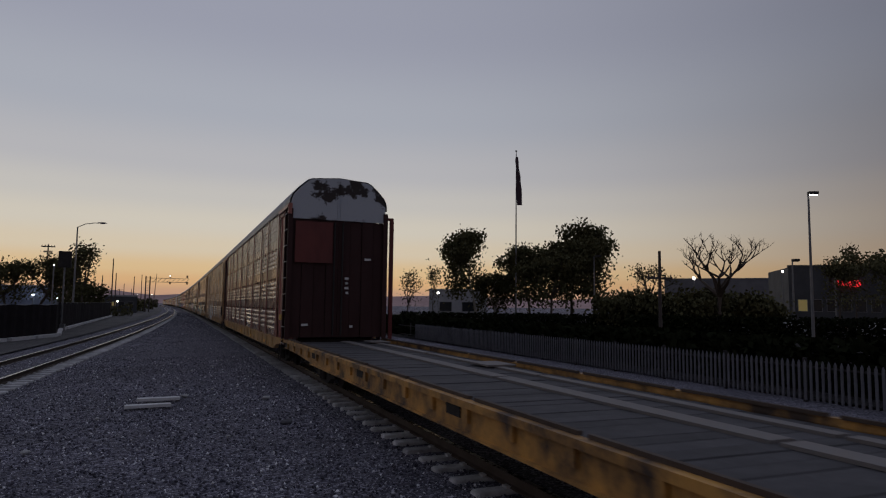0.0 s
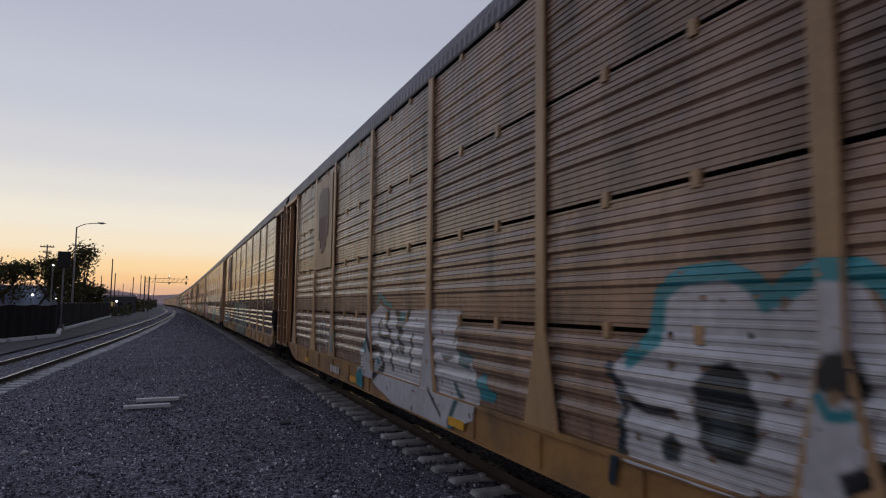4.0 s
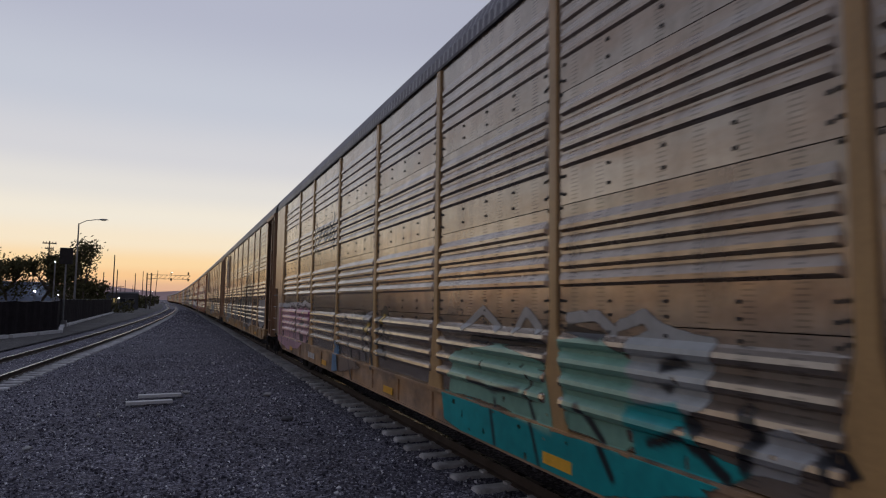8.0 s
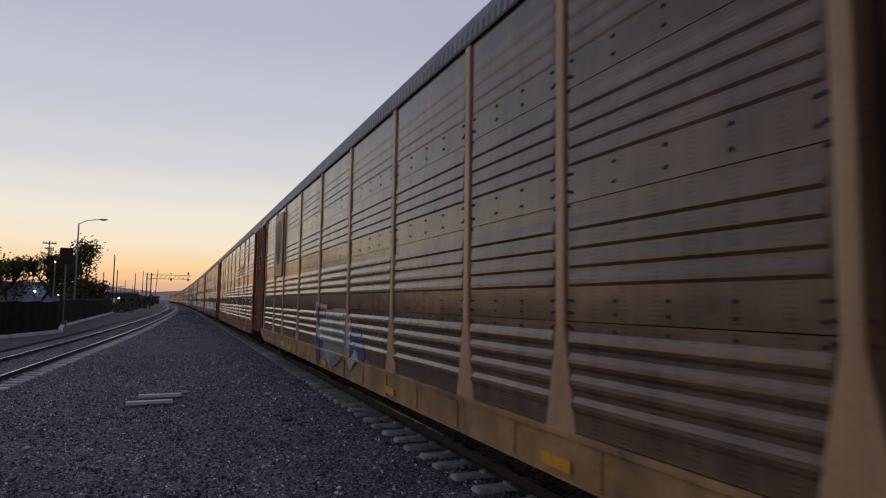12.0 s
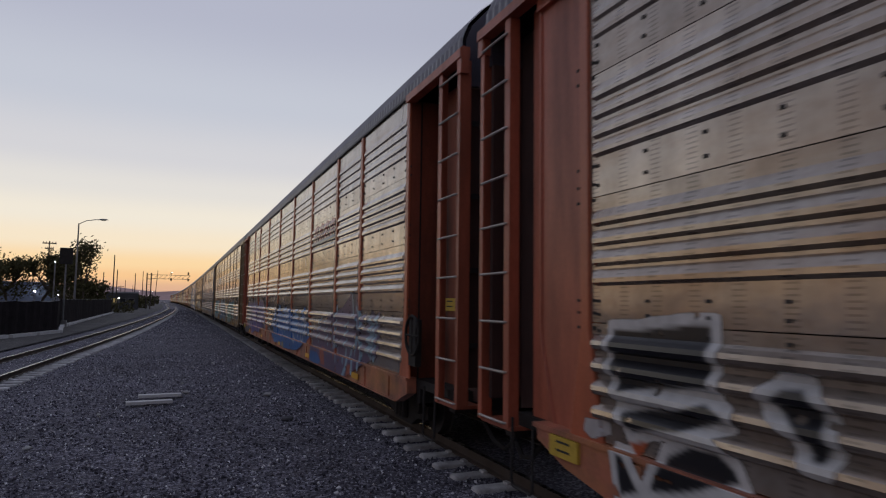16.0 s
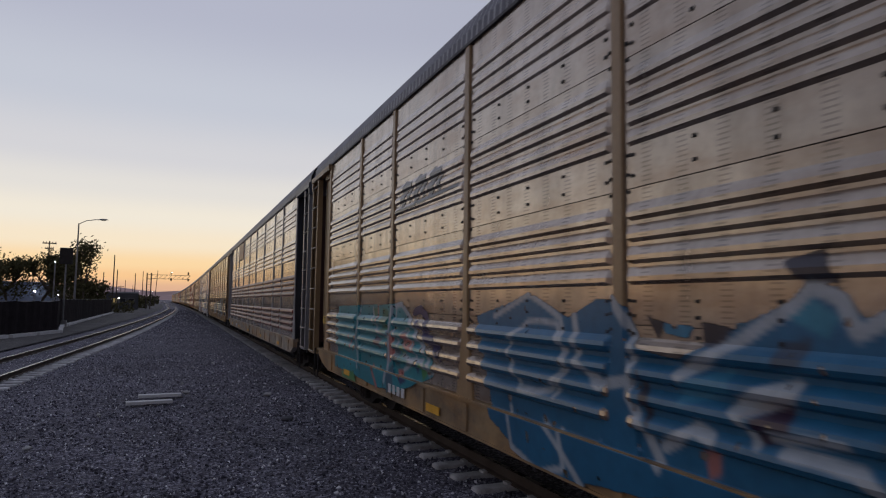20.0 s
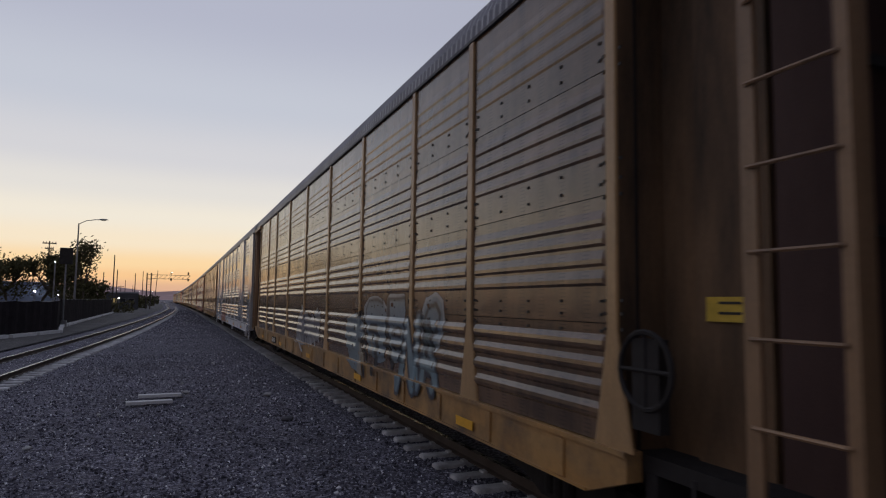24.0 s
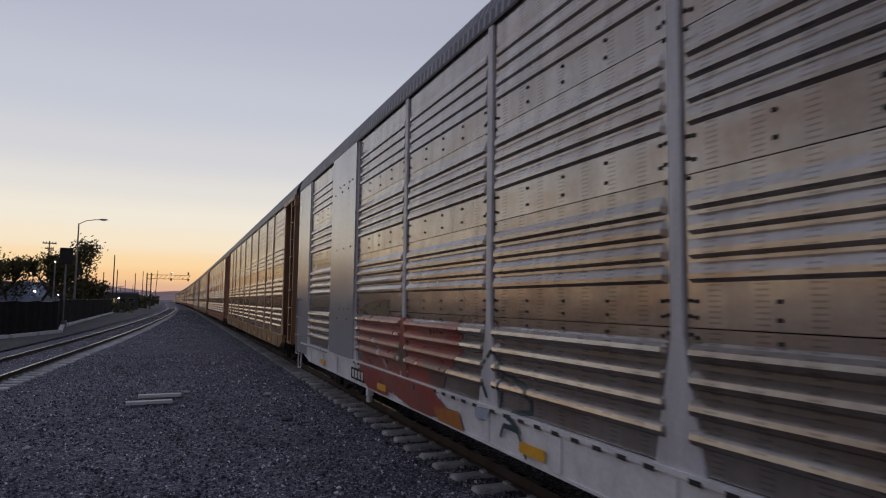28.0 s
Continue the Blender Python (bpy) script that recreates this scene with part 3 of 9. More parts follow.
def wheelset_mesh(s):
    for x in (-0.755, 0.755):
        sg = 1 if x > 0 else -1
        rings = []
        for dx, r in ((-0.07, 0.12), (-0.065, 0.36), (-0.075, 0.42), (0.05, 0.42), (0.065, 0.45), (0.075, 0.45), (0.07, 0.36), (0.04, 0.12)):
            rings.append([(x - sg * dx, r * math.cos(2 * math.pi * i / 24), r * math.sin(2 * math.pi * i / 24)) for i in range(24)])
        s.loft(rings)
    s.tube((-0.95, 0, 0), (0.95, 0, 0), 0.08, 0.08, 10)


def coupler_mesh(s):
    s.box(-0.11, 0.11, 0.0, 0.4, 0.72, 0.95)
    s.loft([[(-0.2, 0.3, 0.66), (0.2, 0.3, 0.66), (0.2, 0.3, 1.0), (-0.2, 0.3, 1.0)], [(-0.06, 0.54, 0.68), (0.22, 0.54, 0.68), (0.22, 0.54, 0.98), (-0.06, 0.54, 0.98)]])
    s.path([(-0.3, 0.2, 0.8), (-0.35, 0.5, 0.45), (-0.3, 0.75, 0.4)], 0.025)


def inner_stile_mesh(s):
    """A deep ladder stile: a broad folded flange whose web runs inwards."""
    plan = [(-0.045, -0.025), (-0.045, 0.085), (-0.015, 0.085), (-0.015, 0.01), (0.07, 0.01), (0.07, -0.025)]
    s.loft([[(x, y, z) for x, y in plan] for z in (0.98, 5.16)])


def outer_stile_mesh(s):
    plan = [(-0.045, 0.59), (-0.045, 0.67), (0.10, 0.67), (0.10, 0.63), (-0.015, 0.63), (-0.015, 0.59)]
    s.loft([[(x, y, z) for x, y in plan] for z in (0.98, 5.16)])


def rung_mesh(s):
    s.path([(-0.02, 0.02, 0), (-0.062, 0.04, -0.004), (-0.062, 0.60, -0.004), (-0.02, 0.62, 0)], 0.014, n=6)


def brake_wheel_mesh(s):
    n = 20
    ring = [(-0.06, 0.27 * math.cos(2 * math.pi * i / n), 0.27 * math.sin(2 * math.pi * i / n)) for i in range(n + 1)]
    s.path(ring, 0.022)
    for i in range(0, n, 5):
        s.tube((-0.06, 0, 0), ring[i], 0.016)
    s.box(-0.06, 0.03, -0.14, 0.14, -0.42, 0.22)


def end_plate_mesh(s):
    """The sheet between the last post and the ladder: a flange, a broad recessed face drawn in towards its foot, and a deep return edge."""
    rings = []
    for z, e, f in ((1.0, 0.62, 0.46), (1.14, 0.64, 0.44), (1.75, 0.84, 0.32), (1.95, 0.88, 0.30), (5.2, 0.88, 0.30)):
        plan = [(0.14, 0.0), (0.012, 0.04), (0.012, f - 0.02), (0.042, f), (0.042, e - 0.03), (0.022, e - 0.02), (0.022, e), (0.11, e + 0.01), (0.11, 1.14), (0.36, 1.15), (0.36, 1.19), (0.30, 1.19)]
        rings.append([(x, y, z) for x, y in plan])
    s.loft(rings)
    s.box(-0.01, 0.06, 0.02, 0.88, 5.06, 5.2)


def recess_end_mesh(s):
    """A set-back end sheet: it steps in right behind the last post and runs to the ladder."""
    plan = [(0.0, -0.01), (-0.02, 0.0), (-0.02, 0.05), (0.0, 0.06), (0.42, 0.08), (0.42, 0.46), (0.36, 0.48), (0.36, 1.12), (0.46, 1.12), (0.46, 0.0)]
    s.loft([[(x, y, z) for x, y in plan] for z in (1.02, 5.2)])


def end_back_mesh(s):
    """The set-back wall behind the ladder."""
    plan = [(0.34, 1.19), (0.34, 1.80), (0.40, 1.80), (0.40, 1.19)]
    s.loft([[(x, y, z) for x, y in plan] for z in (1.0, 5.2)])


def header_mesh(s):
    """The beam over the open end, between the side's top rail and the roof."""
    s.loft([[(x, y, z) for x, z in ((-0.075, 5.17), (0.06, 5.17), (0.06, 5.31), (-0.045, 5.31), (-0.075, 5.28))] for y in (0.0, 2.02)])
    s.box(-0.06, 0.05, 1.90, 2.02, 4.98, 5.17)


def closed_end_mesh(s):
    """A smooth sheet over the whole end, cut away low down for a short ladder."""
    out = [(0.0, 1.12), (0.98, 1.12), (0.98, 2.62), (1.62, 2.62), (1.62, 5.24), (0.0, 5.24)]
    s.loft([[(x, y + d * (1 if y < 0.1 else -1), z) for y, z in out] for x, d in ((0.10, 0.0), (-0.035, 0.0), (-0.05, 0.012))])


def flat_end_mesh(s):
    """Two smooth sheets side by side over the whole end, with a seam between them and a few bolts."""
    for a, b in ((0.0, 0.995), (1.005, 1.60)):
        s.loft([[(x, y + (d if y == a else -d), z) for y, z in ((a, 0.86), (b, 0.86), (b, 5.24), (a, 5.24))] for x, d in ((0.10, 0.0), (-0.04, 0.0), (-0.05, 0.006))])
    for y, z in ((0.62, 3.55), (1.2, 3.62), (0.5, 1.3), (1.45, 1.32)):
        s.box(-0.058, -0.05, y - 0.03, y + 0.03, z - 0.012, z + 0.012, 0)


def far_wall_mesh(w):
    def build(s):
        prof = [(0.02, 4.11), (0.02, 0.0), (0.0, 0.0)]
        for row in range(4):
            for c in RIBS[row]:
                prof += [(-RIB_OUT[row] * h, c + dz - 1.15) for dz, h in RIB_Z[row]]
        prof.append((0.0, 4.11))
        s.loft([[(x, y, z) for x, z in prof] for y in (0.05, w - 0.05)])
    return shared(("far_panel", w), build)


def depth_at(y, z, fine, relief, over):
    """How far the side stands out from the sheet at a place on it."""
    if z < 1.145:
        return 0.062
    for p in POSTS:
        hw = PW + (0.17 * (2.0 - z) / 0.87 if z < 2.0 else 0.0)
        if abs(y - p) < hw + 0.006:
            return POST_OUT + (0.03 if fine else 0.0)
    k = next((i for i in range(len(POSTS) - 1) if POSTS[i] <= y <= POSTS[i + 1]), None)
    if k is None:
        return over + (0.03 if POSTS[-1] < y < POSTS[-1] + 0.29 else 0.0)
    if fine:
        return fine_depth(z) + 0.48 * rib_depth(z)
    a, b = y - POSTS[k], POSTS[k + 1] - y
    f = max(0.0, min(1.0, (min(a, b) - 0.09) / 0.04))
    for row, out, rz in zip(RIBS, RIB_OUT, RIB_Z):
        for c in row:
            for (a0, h0), (a1, h1) in zip(rz, rz[1:]):
                if c + a0 <= z <= c + a1:
                    return out * relief * f * (h0 + (h1 - h0) * (z - c - a0) / (a1 - a0))
    return 0.0


def seg_dist(Y, Z, a, b):
    ax, az, bx, bz = *a, *b
    dx, dz = bx - ax, bz - az
    t = np.clip(((Y - ax) * dx + (Z - az) * dz) / (dx * dx + dz * dz + 1e-9), 0, 1)
    return np.hypot(Y - ax - t * dx, Z - az - t * dz)


STROKES = [
    [[(0.1, 0), (0.1, 1), (0.9, 0.75), (0.2, 0.5), (0.95, 0)]],
    [[(0.9, 0.9), (0.3, 1), (0.1, 0.7), (0.8, 0.45), (0.9, 0.15), (0.1, 0.0)]],
    [[(0.1, 0), (0.45, 1), (0.9, 0)], [(0.25, 0.4), (0.8, 0.4)]],
    [[(0.9, 0.95), (0.2, 0.9), (0.1, 0.1), (0.9, 0)], [(0.15, 0.5), (0.7, 0.5)]],
    [[(0.2, 0.1), (0.1, 0.8), (0.5, 1), (0.9, 0.8), (0.85, 0.2), (0.5, 0), (0.2, 0.1)]],
    [[(0.1, 1), (0.2, 0.1), (0.8, 0.05), (0.95, 1)]],
    [[(0.1, 0), (0.15, 1), (0.8, 0.05), (0.9, 1)]],
    [[(0.05, 1), (0.95, 0.95)], [(0.5, 0.95), (0.45, 0)]],
]


class Art:
    """A painted piece as its painter laid it: filled shapes and strokes, in metres along and up the side."""

    def __init__(self):
        self.marks = []

    def fill(self, colour, outline, cover=0.97):
        self.marks.append((colour, outline + outline[:1], 0.0, cover))

    def line(self, colour, half, points):
        self.marks.append((colour, points, half * 0.88, 1.0))


def spray(car, label, art, seed, fine=False):
    """Lays a painted piece over the side as a thin skin that follows ribs, posts and sill."""
    pts = [p for m in art.marks for p in m[1]]
    grow = 0.16
    ya, yb = max(-12.9, min(p[0] for p in pts) - grow), min(12.9, max(p[0] for p in pts) + grow)
    lo, hi = max(0.77, min(p[1] for p in pts) - grow), max(p[1] for p in pts) + grow
    yy, zz = side_grid(ya, yb, lo, hi, fine, 0.024)
    Y0, Z0 = np.meshgrid(np.array(yy), np.array(zz), indexing="ij")
    field = lambda f, o: np.array([[noise.noise((a * f, b * f, seed + o)) for b in zz] for a in yy])
    wob = field(3.1, 0.5)
    Y, Z = Y0 + 0.02 * wob, Z0 + 0.02 * field(3.1, 20.5)
    tone = 1.0 + 0.22 * field(1.3, 9.5)
    col, alpha = np.zeros((*Y.shape, 3)), np.zeros(Y.shape)
    for colour, path, half, cover in art.marks:
        d = np.full(Y.shape, 9.0)
        inside = np.zeros(Y.shape, bool)
        for p, q in zip(path, path[1:]):
            d = np.minimum(d, seg_dist(Y, Z, p, q))
            if not half:
                cross = (p[1] > Z) != (q[1] > Z)
                inside ^= cross & (Y < p[0] + (q[0] - p[0]) * (Z - p[1]) / (q[1] - p[1] if q[1] != p[1] else 1e-9))
        d = d - half * (1 + 0.2 * wob) if half else np.where(inside, -d, d)
        k = (np.clip(0.55 - d / 0.026, 0, 1) * cover)[..., None]
        c = np.clip(np.array(colour, float) ** 1.08 * tone[..., None], 0, 1)
        a0 = alpha[..., None]
        col[:] = (col * a0 * (1 - k) + c * k) / np.maximum(a0 * (1 - k) + k, 1e-6)
        alpha[:] = alpha + (1 - alpha) * k[..., 0]
    alpha *= np.clip((0.60 - field(9.0, 3.0)) / 0.12, 0, 1)
    lay_skin(car, label, "graffiti", yy, zz, Y0, Z0, col, alpha, fine)


def side_grid(ya, yb, lo, hi, fine, step):
    """Lines along and up the side that fall on its folds."""
    zb = {0.77, 1.08, 1.10, 1.145, 1.15}
    if fine:
        for (za, ze), n in zip(ROWS, FINE_N):
            p = (ze - za - 0.03) / n
            for i in range(n):
                zb |= {za + (i + u) * p for u in (0.0, 0.45, 0.6, 0.95)}
    for row, rz in zip(RIBS, RIB_Z):
        for c in row:
            zb |= {c + dz for dz, h in rz}
    zs = sorted({round(z, 4) for z in zb if lo < z < hi} | {lo, hi})
    zz = [zs[0]]
    for a, b in zip(zs, zs[1:]):
        m = max(1, math.ceil((b - a) / 0.03))
        zz += [a + (b - a) * (i + 1) / m for i in range(m)]
    yy = list(np.arange(ya, yb, step))
    for p in POSTS:
        if yy[0] < p < yy[-1]:
            yy += [p - PW - 0.008, p - PW, p + PW, p + PW + 0.008, p - 0.13, p + 0.13]
    return sorted(v for v in set(yy) if abs(v) < 13.0), zz


def lay_skin(car, label, name, yy, zz, Y, Z, col, alpha, fine):
    solid = alpha > 0.05
    dep = np.array([[depth_at(a, b, fine, *RELIEF[car.name]) for b in zz] for a in yy])
    keep = solid[:-1, :-1] | solid[1:, :-1] | solid[1:, 1:] | solid[:-1, 1:]
    idx = np.arange(len(yy) * len(zz)).reshape(len(yy), len(zz))
    quads = np.stack([idx[:-1, :-1], idx[1:, :-1], idx[1:, 1:], idx[:-1, 1:]], -1)[keep]
    used, inv = np.unique(quads, return_inverse=True)
    if not len(used):
        return
    co = np.stack([-SIDE - dep - 0.006, Y, Z], -1).reshape(-1, 3)[used]
    me = bpy.data.meshes.new(name)
    me.from_pydata(co.tolist(), [], inv.reshape(-1, 4).tolist())
    at = me.color_attributes.new("paint", "FLOAT_COLOR", "POINT")
    at.data.foreach_set("color", np.concatenate([col.reshape(-1, 3)[used], alpha.reshape(-1, 1)[used]], 1).ravel())
    me.materials.append(M["spray"])
    part(name, me, [], car, label)


def graffiti(car, label, y0, y1, z0, z1, seed, fills, line, halo=None, count=4, thick=0.17, bed=None, fine=False, lines=(), name="graffiti"):
    """Spray paint over the side: fat bent strokes with an outline, laid as a thin skin that follows ribs, posts and sill."""
    rnd = random.Random(seed)
    pad = 0.3
    lo, hi = max(0.77, z0 - pad), z1 + pad
    ya, yb = y0 - pad, y1 + pad
    yy, zz = side_grid(ya, yb, lo, hi, fine, 0.036)
    Y, Z = np.meshgrid(np.array(yy), np.array(zz), indexing="ij")
    wob = np.array([[noise.noise((a * 2.2, b * 2.2, seed)) for b in zz] for a in yy])
    col = np.zeros((*Y.shape, 3))
    alpha = np.zeros(Y.shape)

    def lay(cover, c):
        """Paint with a soft edge over what is there."""
        k = np.clip(cover, 0, 1)[..., None]
        c = np.broadcast_to(np.array(c, float), col.shape)
        a0 = alpha[..., None]
        col[:] = np.where(a0 + k > 1e-6, (col * a0 * (1 - k) + c * k) / np.maximum(a0 * (1 - k) + k, 1e-6), c)
        alpha[:] = alpha + (1 - alpha) * k[..., 0]

    w = (y1 - y0) / max(1, count)
    dall = np.full(Y.shape, 9.0)
    glyphs = []
    for k in range(count):
        cy, wd = y0 + (k + rnd.uniform(-0.08, 0.12)) * w, w * rnd.uniform(0.95, 1.25)
        b, t = z0 + rnd.uniform(0, 0.15) * (z1 - z0), z1 - rnd.uniform(0, 0.22) * (z1 - z0)
        d = np.full(Y.shape, 9.0)
        lean = rnd.uniform(-0.2, 0.2)
        for st in STROKES[rnd.randrange(len(STROKES))]:
            pts = [(cy + (1 - u) * wd + lean * (v - 0.5) + rnd.uniform(-0.1, 0.1), b + v * (t - b) + rnd.uniform(-0.08, 0.08)) for u, v in st]
            for a, c in zip(pts, pts[1:]):
                d = np.minimum(d, seg_dist(Y, Z, a, c) + thick * 0.25 * rnd.random())
        d = d + 0.06 * wob
        glyphs.append(d)
        dall = np.minimum(dall, d)
    if bed is not None:
        ends = np.minimum(Y - y0, y1 - Y) + 0.25 * wob
        lay(np.minimum((z0 + 0.62 * (z1 - z0) + 0.5 * wob - Z) / 0.05, ends / 0.06) * 0.95, bed)
    if halo is not None:
        lay((thick + 0.13 + 0.10 * wob - dall) / 0.04, halo)
    soft = 0.03
    for d in glyphs:
        lay((thick + 0.06 - d) / soft, line)
        t = np.clip((Z - z0) / max(0.2, z1 - z0) + 0.35 * wob, 0, 1)[..., None]
        lay((thick - d) / soft, np.array(fills[0]) * (1 - t) + np.array(fills[1]) * t)
        if len(fills) > 2:
            lay(np.minimum((thick - d) / soft, (wob - 0.18) / 0.05), fills[2])
        if thick > 0.1:
            lay(np.minimum(0.8 - np.abs(d - thick * 0.55) / 0.03, (wob + 0.1) / 0.1), np.array(fills[1]) * 0.6 + 0.26)
            lay(np.minimum((thick * 0.18 - d) / soft, 0.6), line)
    for pts, hw, c in lines:
        d = np.full(Y.shape, 9.0)
        for p, q in zip(pts, pts[1:]):
            d = np.minimum(d, seg_dist(Y, Z, p, q))
        lay((hw - d) / 0.02 + 0.5, c)
    hole = np.array([[noise.noise((a * 11, b * 11, seed + 3.0)) for b in zz] for a in yy])
    alpha *= np.clip((0.62 - hole) / 0.1, 0, 1)
    lay_skin(car, label, name, yy, zz, Y, Z, col, alpha, fine)


def paint_set(name, panel, trim, sill=None, end=None, metal=0.12, rough=0.17, sill_soil=0.85, dirt=None, dashes=True, soil=0.65, streak=3.5, spec=0.7, rust=(0.27, 0.16, 0.09), coat=0.15):
    sill, end = sill or trim, end or trim
    M[name + "_panel"] = surface(name + "_panel", panel, rough, metal, dark=dirt, amount=soil, scale=2.2, streak=streak, bump=0.022, fine=17, vary=0.12, dashes=dashes, spec=spec, wave=0.22, rust=rust, coat=coat)
    M[name + "_trim"] = surface(name + "_trim", trim, 0.36, 0.0, amount=0.6, scale=3, streak=4, bump=0.08, fine=30, vary=0.08)
    M[name + "_sill"] = surface(name + "_sill", sill, 0.45, 0.0, dark=(0.07, 0.05, 0.045), amount=sill_soil, scale=1.6, bump=0.1, fine=25, rust=(0.50, 0.25, 0.06) if sill_soil > 0.5 else None)
    # End colour cut to 0.6 and streaked dark, standing in for recess shade
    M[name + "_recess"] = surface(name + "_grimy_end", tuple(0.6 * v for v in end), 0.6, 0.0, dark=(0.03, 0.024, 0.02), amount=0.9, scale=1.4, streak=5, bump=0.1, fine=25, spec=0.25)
    M[name + "_end"] = surface(name + "_end", end, 0.42, 0.0, dark=tuple(0.3 * v for v in end), amount=0.75, scale=1.5, streak=5, bump=0.08, fine=25)


paint_set("red_brown", (0.31, 0.18, 0.14), (0.25, 0.09, 0.075), (0.50, 0.28, 0.07), (0.34, 0.125, 0.10), dashes=False, dirt=(0.07, 0.05, 0.045), soil=0.85, streak=5, rough=0.25, metal=0.0, spec=0.62, coat=0.0)
paint_set("dusty_tan", (0.41, 0.27, 0.19), (0.56, 0.36, 0.19), (0.40, 0.23, 0.09), (0.52, 0.29, 0.14), dashes=False, dirt=(0.06, 0.046, 0.04), soil=0.95, streak=5, rough=0.25, metal=0.0, spec=0.62, coat=0.0)
# Far cars only: panel pushed to orange to carry haze glow and sunset reflection
paint_set("brown_tan", (0.36, 0.20, 0.11), (0.56, 0.36, 0.20), (0.50, 0.31, 0.14), (0.48, 0.26, 0.15), rough=0.2, metal=0.0, spec=0.72, coat=0.22)
paint_set("mustard", (0.165, 0.110, 0.073), (0.46, 0.29, 0.14), (0.44, 0.26, 0.10), (0.33, 0.20, 0.11), rough=0.18, metal=0.0, spec=0.58, coat=0.05, soil=0.8, dirt=(0.055, 0.04, 0.032))
paint_set("zinc_tan", (0.40, 0.345, 0.29), (0.50, 0.31, 0.13), (0.46, 0.30, 0.19), (0.50, 0.29, 0.15), metal=0.62, rough=0.19)
paint_set("zinc_red", (0.50, 0.44, 0.385), (0.50, 0.13, 0.06), (0.52, 0.18, 0.11), (0.47, 0.125, 0.07), metal=0.62, rough=0.19)
paint_set("zinc_gold", (0.51, 0.44, 0.375), (0.38, 0.25, 0.13), (0.32, 0.225, 0.125), (0.34, 0.23, 0.12), metal=0.62, rough=0.19)
paint_set("zinc_grey", (0.63, 0.565, 0.51), (0.30, 0.30, 0.32), (0.42, 0.38, 0.32), (0.10, 0.11, 0.14), metal=0.62, rough=0.19)
paint_set("zinc_white", (0.43, 0.395, 0.365), (0.62, 0.62, 0.65), (0.84, 0.84, 0.86), (0.54, 0.55, 0.59), metal=0.62, rough=0.18, sill_soil=0.3)
M["plate_white"] = surface("plate_white", (0.52, 0.53, 0.56), 0.20, 0.4, scale=1.2, streak=3, amount=0.35, bump=0.03, fine=15)
M["pole_grey"] = surface("faded_print", (0.22, 0.22, 0.24), 0.5)
M["zinc_end"] = surface("tan_end", (0.46, 0.33, 0.22), 0.26, 0.25, scale=1.3, streak=3, amount=0.4, bump=0.03, fine=20)
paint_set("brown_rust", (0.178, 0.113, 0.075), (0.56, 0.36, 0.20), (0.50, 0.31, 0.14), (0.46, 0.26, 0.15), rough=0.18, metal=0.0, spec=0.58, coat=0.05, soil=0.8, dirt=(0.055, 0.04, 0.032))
paint_set("brown_dark", (0.145, 0.094, 0.067), (0.56, 0.36, 0.20), (0.50, 0.31, 0.14), (0.46, 0.26, 0.15), rough=0.18, metal=0.0, spec=0.58, coat=0.05, soil=0.8, dirt=(0.055, 0.04, 0.032))
M["maroon"] = surface("maroon_paint", (0.125, 0.022, 0.024), 0.34, scale=3, amount=0.5, bump=0.03, spec=0.4)
M["herald_plate"] = surface("herald_plate", (0.38, 0.25, 0.15), 0.40, scale=3, streak=3)


def add_ladder(car, trim, y, flip, joined, bar):
    """An end ladder on each side: two stiles, a foot plate and, on the near side, its rungs."""
    sc = -1 if flip else 1
    for sx in (-1, 1):
        for nm, fn in (("inner_stile", inner_stile_mesh), ("outer_stile", outer_stile_mesh)):
            stile = part("ladder_stile", shared(nm, fn), trim, car, at=(sx * SIDE, y, 0))
            stile.scale = (-sx, sc, 1)
            if sx < 0 and nm == "inner_stile" and not joined:
                part("foot_plate", shared("foot_plate", lambda s: s.box(-0.03, 0.28, -0.05, 0.62, 0.96, 1.0)), trim, stile)
                for i in range(9):
                    part("rung", shared("rung", rung_mesh), bar, stile, at=(0, 0, 1.03 + i * 0.497))


M["rung"] = surface("worn_rung", (0.42, 0.38, 0.35), 0.5, 0.2)


